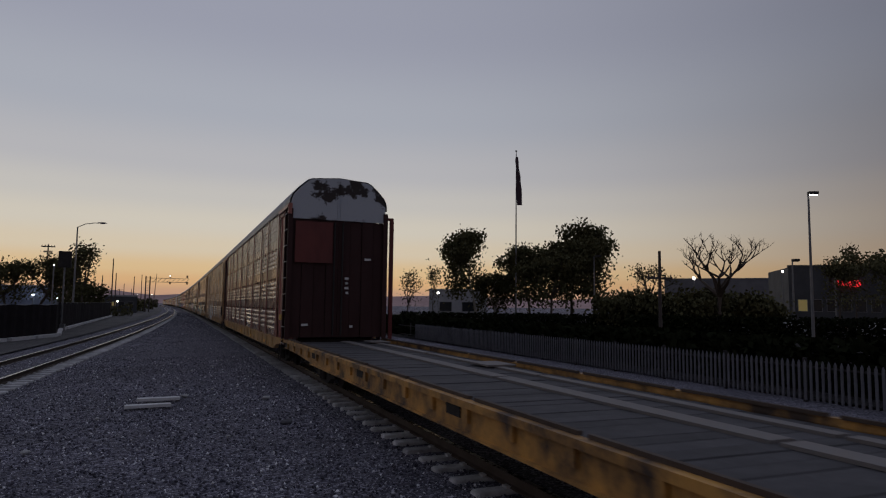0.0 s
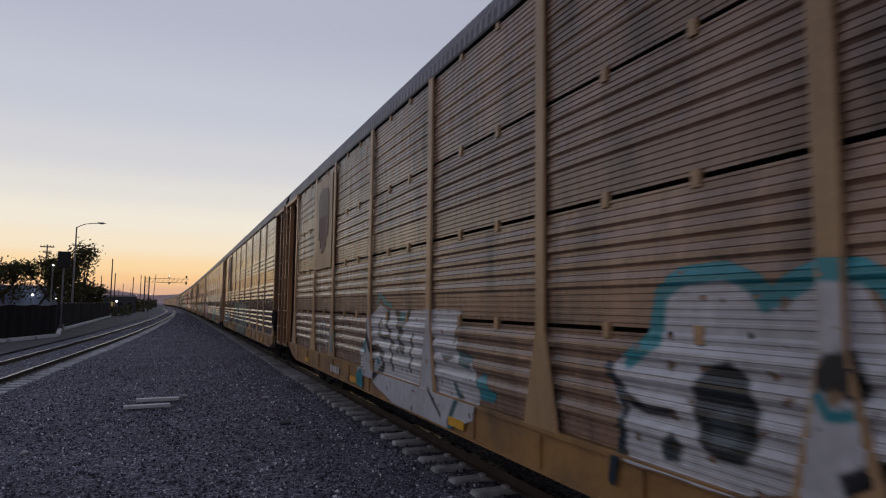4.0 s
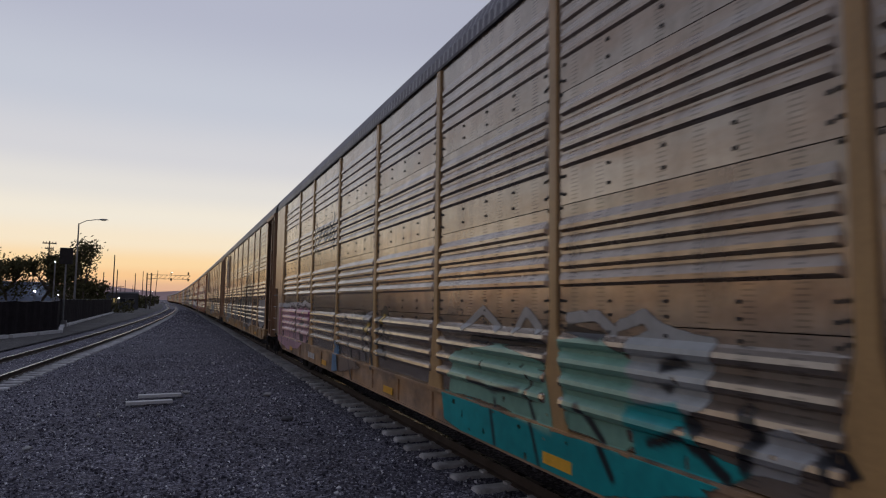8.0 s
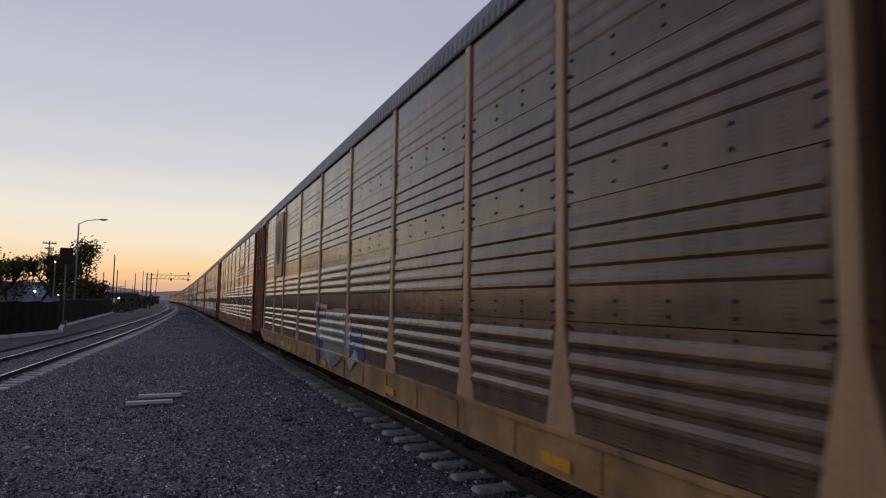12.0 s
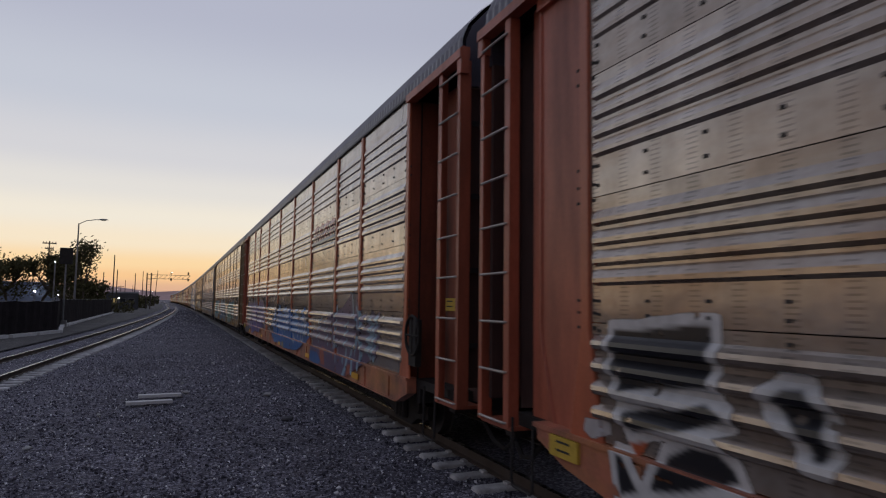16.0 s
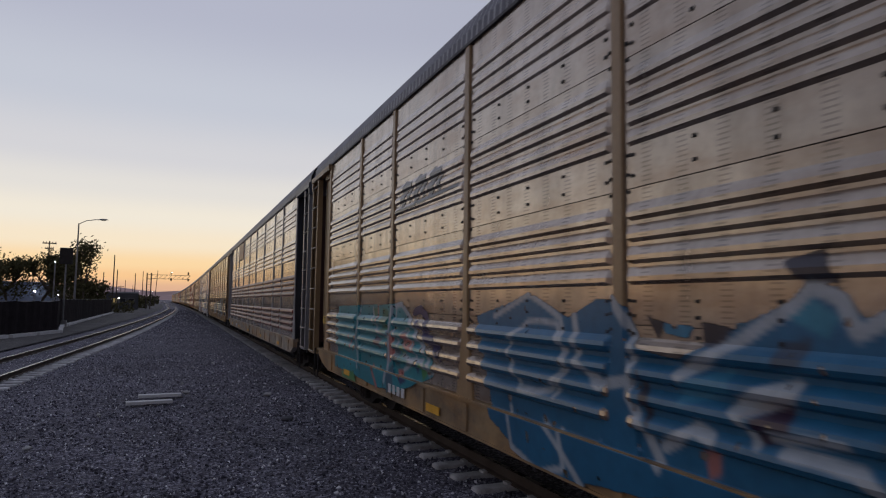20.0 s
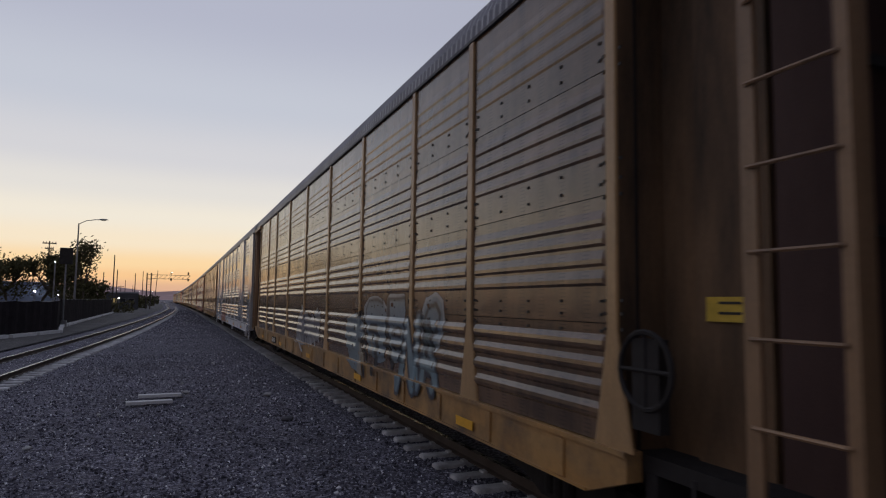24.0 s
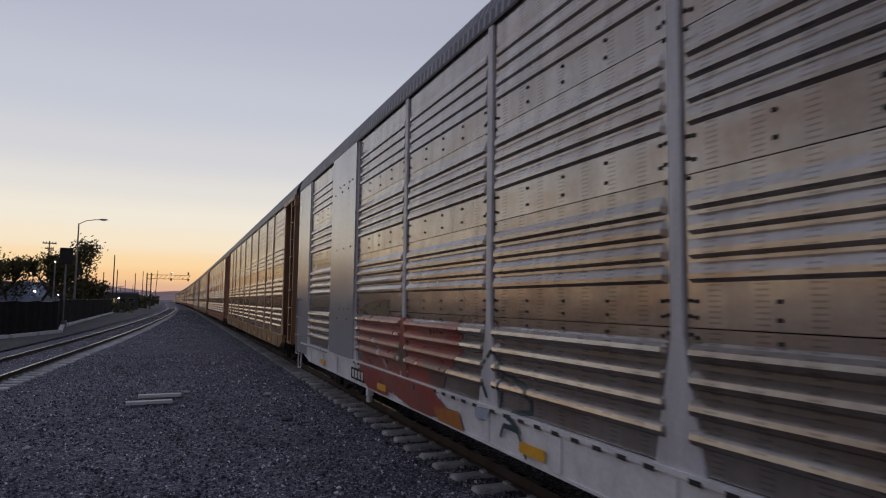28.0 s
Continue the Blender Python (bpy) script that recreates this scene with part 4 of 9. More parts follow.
def herald(car, style, y0, w):
    """Railway heralds as plain painted shapes on the side."""
    if style in ("shield", "bright_shield"):
        bright = style == "bright_shield"
        s = Shape().box(-0.075, -0.03, 0.12, w - 0.12, 3.02, 5.08)
        top = part("herald_plate", s, M["herald_plate"], car, at=(-SIDE, y0, 0))
        if bright:
            out = [(0.98, 3.28), (0.62, 3.40), (0.38, 3.75), (0.36, 4.62), (0.55, 4.84), (0.98, 4.92), (1.4, 4.84), (1.60, 4.62), (1.58, 3.75), (1.34, 3.40)]
            part("shield_edge", Shape().loft([[(x, y, z) for y, z in out] for x in (-0.081, -0.074)]), M["herald_white"], top, "white shield edge")
        s = Shape()
        out = [(0.45, 4.2), (0.42, 4.62), (0.55, 4.80), (0.97, 4.86), (1.4, 4.80), (1.53, 4.62), (1.5, 4.2)]
        s.loft([[(x, y, z) for y, z in out] for x in (-0.087, -0.075)])
        part("shield_field", s, M["herald_blue"], top, "faded field of a shield")
        for i in range(6):
            s = Shape()
            a = 0.46 + i * 0.185
            lo = 3.36 + 0.055 * abs(i - 2.5) ** 2
            s.loft([[(x, a, lo + 0.05), (x, a + 0.085, lo), (x, a + 0.085, 4.18), (x, a, 4.18)] for x in (-0.087, -0.075)])
            part("shield_stripe", s, M["herald_red" if bright else "herald_faded"], top, "painted shield stripe")
    red, black = (0.46, 0.09, 0.07), (0.05, 0.048, 0.052)
    if style in ("slant", "dark_bars"):
        c = red if style == "slant" else (0.16, 0.15, 0.15)
        n, tall = (4, 0.15) if style == "slant" else (3, 0.10)
        lines = []
        for i in range(n):
            a = y0 + w - 0.55 - i * 0.58
            lines += [([(a + 0.08, 3.82 - tall), (a - 0.08, 3.82 + tall)], 0.09, c), ([(a - 0.22, 3.82 - tall), (a - 0.30, 3.82 + tall)], 0.055, c), ([(a, 3.82 + tall), (a - 0.3, 3.82 + tall)], 0.05, c)]
        lines.append(([(y0 + w - 0.15, 3.58), (y0 + w - 1.2, 3.61), (y0 + 0.25, 3.64)], 0.045 if style == "slant" else 0.025, black))
        graffiti(car, "painted slanted herald marks over a long black stroke", y0 + 0.2, y0 + w - 0.1, 3.55, 4.0, 5, [c, c], black, None, 0, 0.1, lines=lines, name="herald_paint")
    if style == "boxed":
        def arc(cy, cz, r, a0, a1, t):
            return ([(cy + r * math.cos(radians(a0 + (a1 - a0) * i / 9)), cz + 1.15 * r * math.sin(radians(a0 + (a1 - a0) * i / 9))) for i in range(10)], t, black)
        lines = [arc(y0 + u, 3.78, 0.15, p, q, 0.045) for u, p, q in ((2.08, 40, 320), (1.66, -20, 200), (1.26, 140, 400), (0.86, 40, 320))]
        lines += [arc(y0 + 1.72, 3.74, 0.76, -24, 26, 0.035), arc(y0 + 1.20, 3.74, 0.76, 154, 206, 0.035)]
        lines += [([(y0 + u, 3.36), (y0 + u - 0.02, 3.44)], 0.03, black) for u in (2.2, 2.05)]
        graffiti(car, "black painted curves between brackets", y0 + 0.3, y0 + w - 0.2, 3.3, 4.05, 6, [black, black], black, None, 0, 0.1, lines=lines, name="herald_paint")
    if style == "red_board":
        part("herald_board", Shape().box(-0.05, -0.02, 0.12, w - 0.12, 4.36, 5.20), M["maroon"], car, "dull red painted board", at=(-SIDE, y0, 0))
        for i in range(6):
            part("herald_bar", Shape().box(-0.054, -0.05, 0.4 + i * 0.34, 0.55 + i * 0.34, 4.66, 4.86), M["herald_faded"], car, "pale painted bar", at=(-SIDE, y0, 0))


def wheels_under(car, y):
    truck = part("truck", shared("truck", truck_frame_mesh), M["black"], car, at=(0, y, 0))
    for o in (-0.87, 0.87):
        part("wheelset", shared("wheelset", wheelset_mesh), M["dark_steel"], truck, at=(0, o, 0.60))


def autorack(label, paint, fine=False, recessed=True, plates=False, flush=(True, False), heralds=(), ribs=None, far=False, gable="roof", brake=False, marks=True, closed=(), patched=()):
    """A covered car-carrying wagon. Its leading end is -y; the side that the camera sees is -x."""
    car = thing("autorack_car", label, "rail car", "train of covered car carriers")
    RELIEF[car.name] = (1.0 if paint.startswith("zinc") else 0.42, 0.055 if closed else -0.042 - (0.05 if flush[1] is False else float(flush[1]) if flush[1] is not True else 0.0))
    P, T, S, E = (M[paint + k] for k in ("_panel", "_trim", "_sill", "_end"))
    L = M["door_front"] if paint == "red_brown" else T if paint == "zinc_grey" else E
    shell = M["plate_white"] if plates else M["zinc_end"]
    x = -SIDE
    part("frame", shared("frame", frame_mesh), M["black"], car)
    part("roof", shared("roof", roof_mesh), M["roof"], car, "dark corrugated roof")
    recessed = recessed and -1 not in closed
    sill = shared(("sill", recessed), lambda s: sill_mesh(s, -11.9 if recessed else -13.1))
    part("side_sill", sill, S, car, at=(x, 0, 0))
    part("side_sill", shared(("sill", False), lambda s: sill_mesh(s, -13.1)), S, car, at=(-x, 0, 0), turn=(0, 0, 180))
    part("top_rail", shared("top_rail", lambda s: s.box(-0.035, 0.06, -13.6, 13.6, 5.264, 5.30)), M["eave"], car, at=(x, 0, 0))
    part("top_rail", shared("top_rail", lambda s: s), M["eave"], car, at=(-x, 0, 0), turn=(0, 0, 180))
    covered = {b: st for b, st in heralds}
    for b, w in enumerate(BAYS):
        y0 = POSTS[b]
        narrow = b in (1, 7)
        if plates and narrow:
            pl = part("plate", plain_panel(w, 1.15, 5.255), M["plate_white"], car, "smooth white steel plate", at=(x - 0.05, y0, 1.15))
            part("bolts", shared("plate_bolts", plate_bolts), M["bolt"], pl, kind="stuff")
        elif far:
            part("panel", far_wall_mesh(w), P, car, at=(x, y0, 1.15))
        else:
            for r in range(4):
                me = fine_panel(w, r) if fine else ribbed_panel(w, r, RELIEF[car.name][0])
                part("panel", me, [M["zinc_grey_panel"] if (b, r) in patched else P, ribs if (ribs and r < 2) else P], car, at=(x, y0, ROWS[r][0]))
                if fine:
                    for u in (0.5,) if narrow else (0.33, 0.67):
                        part("bracket", shared("bracket", bracket_mesh), T, car, at=(x, y0 + w * u, ROWS[r][1] - 0.03))
        part("panel", far_wall_mesh(w), P, car, at=(-x, y0 + w, 1.15), turn=(0, 0, 180))
        if b in covered:
            herald(car, covered[b], y0, w)
    for p in POSTS:
        part("post", shared("post", post_mesh), T, car, at=(x - (0.03 if fine else 0.0), p, 0)).scale = (1, 1.25 if fine else 1, 1)
        part("post", shared("post", post_mesh), T, car, at=(-x, p, 0), turn=(0, 0, 180))
    if not far and not fine:
        part("bolts", shared("bolts", bolt_rows), M["bolt"], car, at=(x, 0, 0), kind="stuff")
    if plates:
        slot = shared("lip_slot", lambda s: s.box(-0.064, -0.058, -0.055, 0.055, 1.085, 1.12))
        for b, w in enumerate(BAYS):
            if b not in (1, 7):
                for i in range(int(w / 0.3)):
                    part("slot", slot, M["bolt"], car, at=(x, POSTS[b] + 0.25 + i * 0.3, 0.0))
        for yy in (-11.2, -3.0, 6.0):
            part("valve_bracket", shared("valve", lambda s: s.box(-0.06, 0.05, -0.05, 0.05, 0.62, 0.76).tube((-0.01, 0, 0.64), (-0.01, 0.02, 0.52), 0.05)), S, car, at=(x, yy, 0))
        part("placard", shared("placard", lambda s: s.box(-0.072, -0.06, -0.17, 0.17, 0, 0.22)), M["reflector"], car, "orange warning placard", at=(x, -12.35, 2.25))
        for k in range(4):
            part("line_of_print", shared("long_print", lambda s: s.box(-0.064, -0.06, -0.2, 0.2, 0, 0.012)), M["pole_grey"], car, at=(x, -12.40, 2.52 + k * 0.07))
    # Added black sheets: darken the panel gaps and keep light from leaking through
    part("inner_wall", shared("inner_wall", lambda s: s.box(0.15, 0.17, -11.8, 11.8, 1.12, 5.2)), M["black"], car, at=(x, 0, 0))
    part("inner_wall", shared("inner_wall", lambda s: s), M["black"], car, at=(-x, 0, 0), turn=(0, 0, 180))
    for sgn in (-1, 1):
        y = sgn * (-POSTS[0])
        for sx in (-1, 1):
            deep = flush[0] if sgn < 0 else flush[1]
            deep = 0.0 if deep is True or (recessed and sgn < 0) else 0.05 if deep is False else deep
            shut = sgn in closed
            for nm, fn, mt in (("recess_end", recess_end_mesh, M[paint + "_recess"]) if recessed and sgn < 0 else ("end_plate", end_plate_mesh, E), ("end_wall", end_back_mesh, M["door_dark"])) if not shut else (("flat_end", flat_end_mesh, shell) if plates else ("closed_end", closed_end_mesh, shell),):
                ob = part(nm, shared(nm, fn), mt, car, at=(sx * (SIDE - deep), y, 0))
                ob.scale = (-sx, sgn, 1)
        if sgn in closed:
            foot = 0.86 if plates else 1.02
            if not plates:
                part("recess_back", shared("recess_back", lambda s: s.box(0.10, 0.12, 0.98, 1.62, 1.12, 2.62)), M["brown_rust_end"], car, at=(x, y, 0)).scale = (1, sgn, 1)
            for dy in (1.42,) if plates else (1.02, 1.58):
                part("ladder_stile", shared(("short_stile", plates), lambda s: s.box(-0.09, -0.05, -0.012, 0.012, 0.8, 2.3) if plates else s.box(-0.03, 0.10, -0.03, 0.03, 1.12, 2.62)), M["rung"] if plates else shell, car, at=(x, y + sgn * dy, 0))
            for i in range(4):
                part("rung", shared(("short_rung", plates), lambda s: s.path([(-0.04, 0, 0), (-0.09, 0.03, 0), (-0.09, 0.53, 0), (-0.04, 0.56, 0)], 0.013, n=6)), M["rung"], car, at=(x, y + (foot if sgn > 0 else -foot - 0.56), 0.82 + i * 0.48 if plates else 1.25 + i * 0.38))
        else:
            add_ladder(car, L, y + sgn * 1.30, sgn < 0, far, M["rung"] if paint.startswith(("zinc", "red_")) else E)
            part("end_header", shared("end_header", header_mesh), E, car, at=(x, y, 0)).scale = (1, sgn, 1)
        door = part("end_door", shared("end_door", end_door_mesh), M["door_pale"] if plates else M["door_front"] if gable != "roof" else M["door_dark"], car, at=(0, sgn * (13.24 if sgn in closed else 13.56), 0), turn=(0, 0, 0 if sgn < 0 else 180))
        door.scale = (1.08, 1, 1)
        if not far:
            for dx in (-0.12, 0.12):
                part("lock_bar", shared("lock_bar", lambda s: s.tube((0, -0.09, 1.25), (0, -0.09, 4.8), 0.025)), M["dark_steel"], door, at=(dx, 0, 0))
            for z in (1.7, 2.6, 3.5, 4.4) if gable == "roof" else ():
                part("hinge_bar", shared("hinge_bar", lambda s: s.box(-1.3, 1.3, -0.085, -0.06, -0.03, 0.03)), M["dark_steel"], door, at=(0, 0, z))
        part("gable", shared("gable", roof_end_mesh), M[gable], car, at=(0, sgn * 13.62, 0), turn=(0, 0, 0 if sgn < 0 else 180))
        part("coupler", shared("coupler", coupler_mesh), M["black"], car, at=(0, sgn * 13.4, 0), turn=(0, 0, 180 if sgn < 0 else 0))
        if not far:
            spot_x, spot_y, spot_z = (0.36, 0.80, 2.1) if recessed and sgn < 0 else (-0.05, 0.26, 0.92) if paint in ("zinc_red", "zinc_grey") else (deep + 0.025, 0.57, 1.35 if paint == "mustard" else 1.70)
            lab = part("notice_plate", shared("notice", lambda s: s.box(-0.02, 0.03, 0, 0.42, 0, 0.17)), M["label_yellow"], car, "yellow notice plate", at=(x + spot_x, y + sgn * spot_y - 0.21, spot_z))
            for k in range(2):
                part("line_of_print", shared("print", lambda s: s.box(-0.023, -0.02, 0, 0.20, 0, 0.018)), M["bolt"], lab, at=(0, 0.11, 0.05 + k * 0.07))
        wheels_under(car, sgn * 10.2)
        if not far:
            part("foot_step", shared("foot_step", step_mesh), S if plates else M["dark_steel"], car, at=(x, sgn * 12.75, 0))
            ob = part("air_hose", shared("air_hose", hose_mesh), M["black"], car, at=(x + 0.55, sgn * 13.2, 0))
            ob.scale = (1, sgn, 1)
            part("end_beam", shared("end_beam", lambda s: s.box(-1.45, 1.45, -0.09, 0.09, 0.86, 1.12)), M["dark_steel"], car, at=(0, sgn * 13.22, 0))
    if gable != "roof":
        part("door_plate", Shape().box(-1.36, -0.2, -0.115, -0.09, 3.5, 4.78), M["door_red"], car, "dull dark red plate on the end door", at=(0, -13.56, 0))
        for a, b, z in ((0.85, 1.05, 3.62), (0.22, 0.34, 3.0), (0.24, 0.32, 2.85), (0.22, 0.34, 2.7), (0.26, 0.34, 2.55), (-1.1, -0.9, 1.55), (0.4, 0.5, 1.5)):
            part("white_mark", Shape().box(a, b, -0.115, -0.09, z, z + 0.07), M["white"], car, "small white mark", at=(0, -13.56, 0))
    if gable != "roof":
        part("corner_post", Shape().box(1.72, 1.84, -0.05, 0.05, 1.1, 4.98).box(1.5, 1.84, -0.03, 0.03, 4.98, 5.06).box(1.4, 1.84, -0.05, 0.05, 1.02, 1.1), M["maroon"], car, "upright dark red post beside the end", at=(0, -13.5, 0))
    if brake:
        part("brake_wheel", shared("brake_wheel", brake_wheel_mesh), M["black"], car, at=(x, POSTS[0] - 0.42, 1.75))
    if not far:
        for yy in (-9.3, -4.6, 0.2, 4.9, 9.4):
            part("reflector", shared("reflector", lambda s: s.box(-0.07, -0.062, 0, 0.45, 0, 0.1)), M["reflector"], car, at=(x, yy, 0.82))
        if marks:
            board = car
            if paint in ("mustard", "zinc_white"):
                board = part("mark_board", shared("mark_board", lambda s: s.box(-0.068, -0.05, 0, 0.92, 0, 0.2)), M["black"], car, "black painted board for a mark", at=(x, 6.15, 0.81))
            for k in range(4):
                part("mark_bar", shared("mark", lambda s: s.box(-0.072, -0.062, 0, 0.13, 0, 0.13)), M["white"], board, at=(0, 0.08 + k * 0.205, 0.035) if board is not car else (x, 6.23 + k * 0.205, 0.845))
    return car


# Dark tone stands in for the shade between cars and behind ladders
M["door_dark"] = surface("shaded_end_steel", (0.08, 0.045, 0.04), 0.7, scale=2, streak=3, spec=0.3)
M["door_front"] = surface("dark_red_steel", (0.045, 0.018, 0.018), 0.7, scale=2, streak=3, spec=0.3)
M["door_pale"] = surface("grey_blue_door", (0.36, 0.38, 0.45), 0.5, scale=2, amount=0.6, streak=3)
M["door_red"] = surface("dull_red_plate", (0.13, 0.024, 0.022), 0.5, scale=2, amount=0.7, streak=3)

TRAIN = []

c = autorack("dull red-brown covered car carrier with a dirty yellow sill", "red_brown", fine=True, recessed=False, gable="peeling_white", marks=False, flush=(True, 0.08), patched=((3, 0),))
graffiti(c, "faint white spray-painted loops", -1.5, 2.4, 1.2, 2.5, 11, [(0.30, 0.29, 0.29), (0.34, 0.33, 0.33)], (0.28, 0.26, 0.26), None, 3, 0.03, fine=True)
TRAIN.append(c)

c = autorack("weathered tan covered car carrier with white graffiti", "dusty_tan", fine=True, recessed=False, heralds=[(7, "shield")], brake=True)
a = Art()
a.fill((0.64, 0.65, 0.68), [(-2.46, 1.8), (-2.88, 1.99), (-3, 2.31), (-3.32, 2.41), (-3.63, 2.4), (-3.79, 2.21), (-4.01, 2.26), (-4.15, 2.38), (-4.37, 2.37), (-4.49, 2.18), (-4.58, 1.83), (-4.54, 1.52), (-4.29, 1.3), (-3.59, 1.12), (-2.61, 1.11), (-2.52, 1.4)])
a.line((0.05, 0.34, 0.4), 0.07, [(-2.63, 1.82), (-2.88, 1.99), (-2.97, 2.31), (-3.16, 2.42), (-3.55, 2.44), (-3.76, 2.36), (-3.83, 2.25), (-4.02, 2.35), (-4.19, 2.42), (-4.39, 2.4), (-4.52, 2.34), (-4.6, 2.18)])
a.fill((0.03, 0.04, 0.045), [(-3.26, 1.69), (-3.37, 1.84), (-3.57, 1.9), (-3.7, 1.81), (-3.77, 1.6), (-3.74, 1.4), (-3.64, 1.29), (-3.42, 1.29), (-3.31, 1.38), (-3.27, 1.55)])
a.fill((0.16, 0.2, 0.22), [(-3.41, 1.54), (-3.57, 1.63), (-3.65, 1.51), (-3.56, 1.37), (-3.43, 1.37)], 0.6)
a.fill((0.03, 0.035, 0.04), [(-4.11, 1.87), (-4.2, 1.97), (-4.32, 2), (-4.4, 1.91), (-4.42, 1.81), (-4.37, 1.76), (-4.16, 1.8)])
a.fill((0.4, 0.26, 0.14), [(-4.21, 1.78), (-4.25, 1.81), (-4.3, 1.79), (-4.28, 1.75), (-4.22, 1.73)])
a.line((0.05, 0.34, 0.4), 0.03, [(-4.16, 1.77), (-4.22, 1.68), (-4.33, 1.7)])
a.line((0.02, 0.02, 0.025), 0.04, [(-2.56, 1.57), (-2.81, 1.5), (-3.09, 1.52)])
a.fill((0.05, 0.07, 0.08), [(-2.95, 1.3), (-3.08, 1.4), (-3.16, 1.32), (-3.11, 1.2), (-2.97, 1.19)])
a.line((0.04, 0.06, 0.08), 0.05, [(-2.39, 1.76), (-2.59, 1.53), (-2.52, 1.19), (-2.48, 0.94)])
a.fill((0.02, 0.02, 0.025), [(-4.26, 1.4), (-4.48, 1.51), (-4.54, 1.44), (-4.29, 1.3)])
spray(c, "white graffiti heads with black eyes and a teal edge", a, 21, fine=True)
a = Art()
a.fill((0.64, 0.65, 0.68), [(4.27, 2.02), (3.98, 2.11), (3.68, 2.23), (3.24, 2.13), (3.11, 2.13), (2.8, 2.11), (2.54, 2), (2.3, 2.1), (2.22, 2.18), (2.26, 1.35), (3.61, 0.98), (4.85, 1.02), (4.76, 1.4), (4.28, 1.6), (4.34, 1.8)])
a.fill((0.64, 0.65, 0.68), [(3.88, 2.08), (1.25, 2.17), (0.41, 2.16), (0.56, 1.87), (0.41, 1.62), (0.07, 1.57), (-0.1, 1.25), (-0.04, 0.96), (0.9, 0.73), (2.39, 0.72), (3.84, 0.95)])
a.fill((0.05, 0.34, 0.4), [(2.8, 2.11), (2.35, 2.1), (2.42, 1.96), (2.77, 1.96)])
a.fill((0.05, 0.34, 0.4), [(3.38, 2.12), (3.15, 2.11), (3.2, 1.96), (3.34, 1.95)])
a.line((0.05, 0.34, 0.4), 0.045, [(3.85, 2.27), (3.65, 2.38), (3.45, 2.27), (3.11, 2.21)])
a.fill((0.05, 0.34, 0.4), [(4.68, 1.5), (4.34, 1.71), (4.28, 1.39), (4.76, 1.4)])
a.fill((0.05, 0.34, 0.4), [(4.93, 1.01), (4.53, 1.13), (4.46, 0.81), (4.85, 0.8)])
a.fill((0.05, 0.34, 0.4), [(3.82, 1.35), (3.63, 1.38), (3.65, 1.27), (3.82, 1.23)])
a.line((0.02, 0.02, 0.025), 0.075, [(4.37, 2.01), (4.34, 1.71), (4.11, 1.49), (3.7, 1.52), (3.45, 1.41), (3.43, 1.25), (3.82, 1.05)])
a.line((0.02, 0.02, 0.025), 0.045, [(3.61, 1.97), (3.72, 1.77), (3.44, 1.7), (3.12, 1.73), (2.93, 1.62)])
a.line((0.02, 0.02, 0.025), 0.06, [(3.2, 2.09), (3.25, 1.89), (3.08, 1.74), (3.01, 1.53), (2.96, 1.26)])
a.line((0.02, 0.02, 0.025), 0.08, [(2.73, 2.05), (2.67, 1.82), (2.61, 1.65), (2.44, 1.55)])
a.line((0.02, 0.02, 0.025), 0.05, [(2.24, 2.15), (2.42, 1.96), (2.6, 1.91)])
a.line((0.02, 0.02, 0.025), 0.05, [(2.08, 1.77), (2.14, 1.31)])
a.line((0.05, 0.07, 0.07), 0.06, [(2.84, 2.09), (2.54, 1.86), (2.68, 1.54)])
a.fill((0.02, 0.02, 0.025), [(1.02, 1.62), (0.81, 1.53), (0.56, 1.6), (0.72, 1.63)])
a.line((0.06, 0.16, 0.18), 0.05, [(0.57, 1.29), (0.42, 1.14), (0.65, 0.84), (0.54, 0.73)])
a.fill((0.05, 0.34, 0.4), [(-0.05, 1.43), (-0.23, 1.5), (-0.33, 1.37), (-0.49, 1.29), (-0.43, 1.21), (-0.1, 1.21)])
a.fill((0.08, 0.2, 0.23), [(0.49, 1.7), (0.07, 1.62), (0.14, 1.48), (0.42, 1.53)])
a.line((0.02, 0.02, 0.025), 0.025, [(1.35, 1.16), (0.9, 0.87)])
spray(c, "white graffiti letters with black shadows and teal patches", a, 22, fine=True)
a = Art()
a.line((0.5, 0.5, 0.52), 0.05, [(8.39, 1.1), (8.48, 1.69), (8.01, 1.89), (7.9, 1.51)])
a.line((0.5, 0.5, 0.52), 0.05, [(7.91, 1.79), (7.7, 1.25), (7.36, 1.69), (7.31, 1.29)])
a.line((0.5, 0.5, 0.52), 0.07, [(7.17, 2.09), (7.09, 1.57), (7.09, 1.19)])
a.line((0.05, 0.34, 0.4), 0.05, [(6.9, 1.59), (6.92, 1.28)])
a.line((0.05, 0.06, 0.07), 0.02, [(8.1, 1.78), (7.98, 1.22)])
spray(c, "small pale spray-painted tag", a, 23, fine=True)
TRAIN.append(c)

c = autorack("brown-tan covered car carrier with a faded shield and pale green graffiti", "brown_dark", flush=(True, False), heralds=[(7, "bright_shield")], brake=True)
a = Art()
a.fill((0.40, 0.37, 0.38), [(12.58, 2.56), (12.40, 2.60), (12.12, 2.56), (12.10, 2.30), (12.30, 2.24), (12.50, 2.32)], 0.75)
a.fill((0.40, 0.37, 0.38), [(12.40, 1.40), (12.05, 1.38), (12.02, 1.26), (12.34, 1.24)], 0.8)
spray(c, "white smears on the end sheet", a, 30)
graffiti(c, "grey-green graffiti with dark blue outlines", -2.4, 2.0, 0.85, 2.3, 31, [(0.28, 0.36, 0.24), (0.38, 0.46, 0.32), (0.46, 0.48, 0.40)], (0.03, 0.03, 0.08), (0.12, 0.12, 0.18), 4, 0.16, bed=(0.20, 0.24, 0.20))
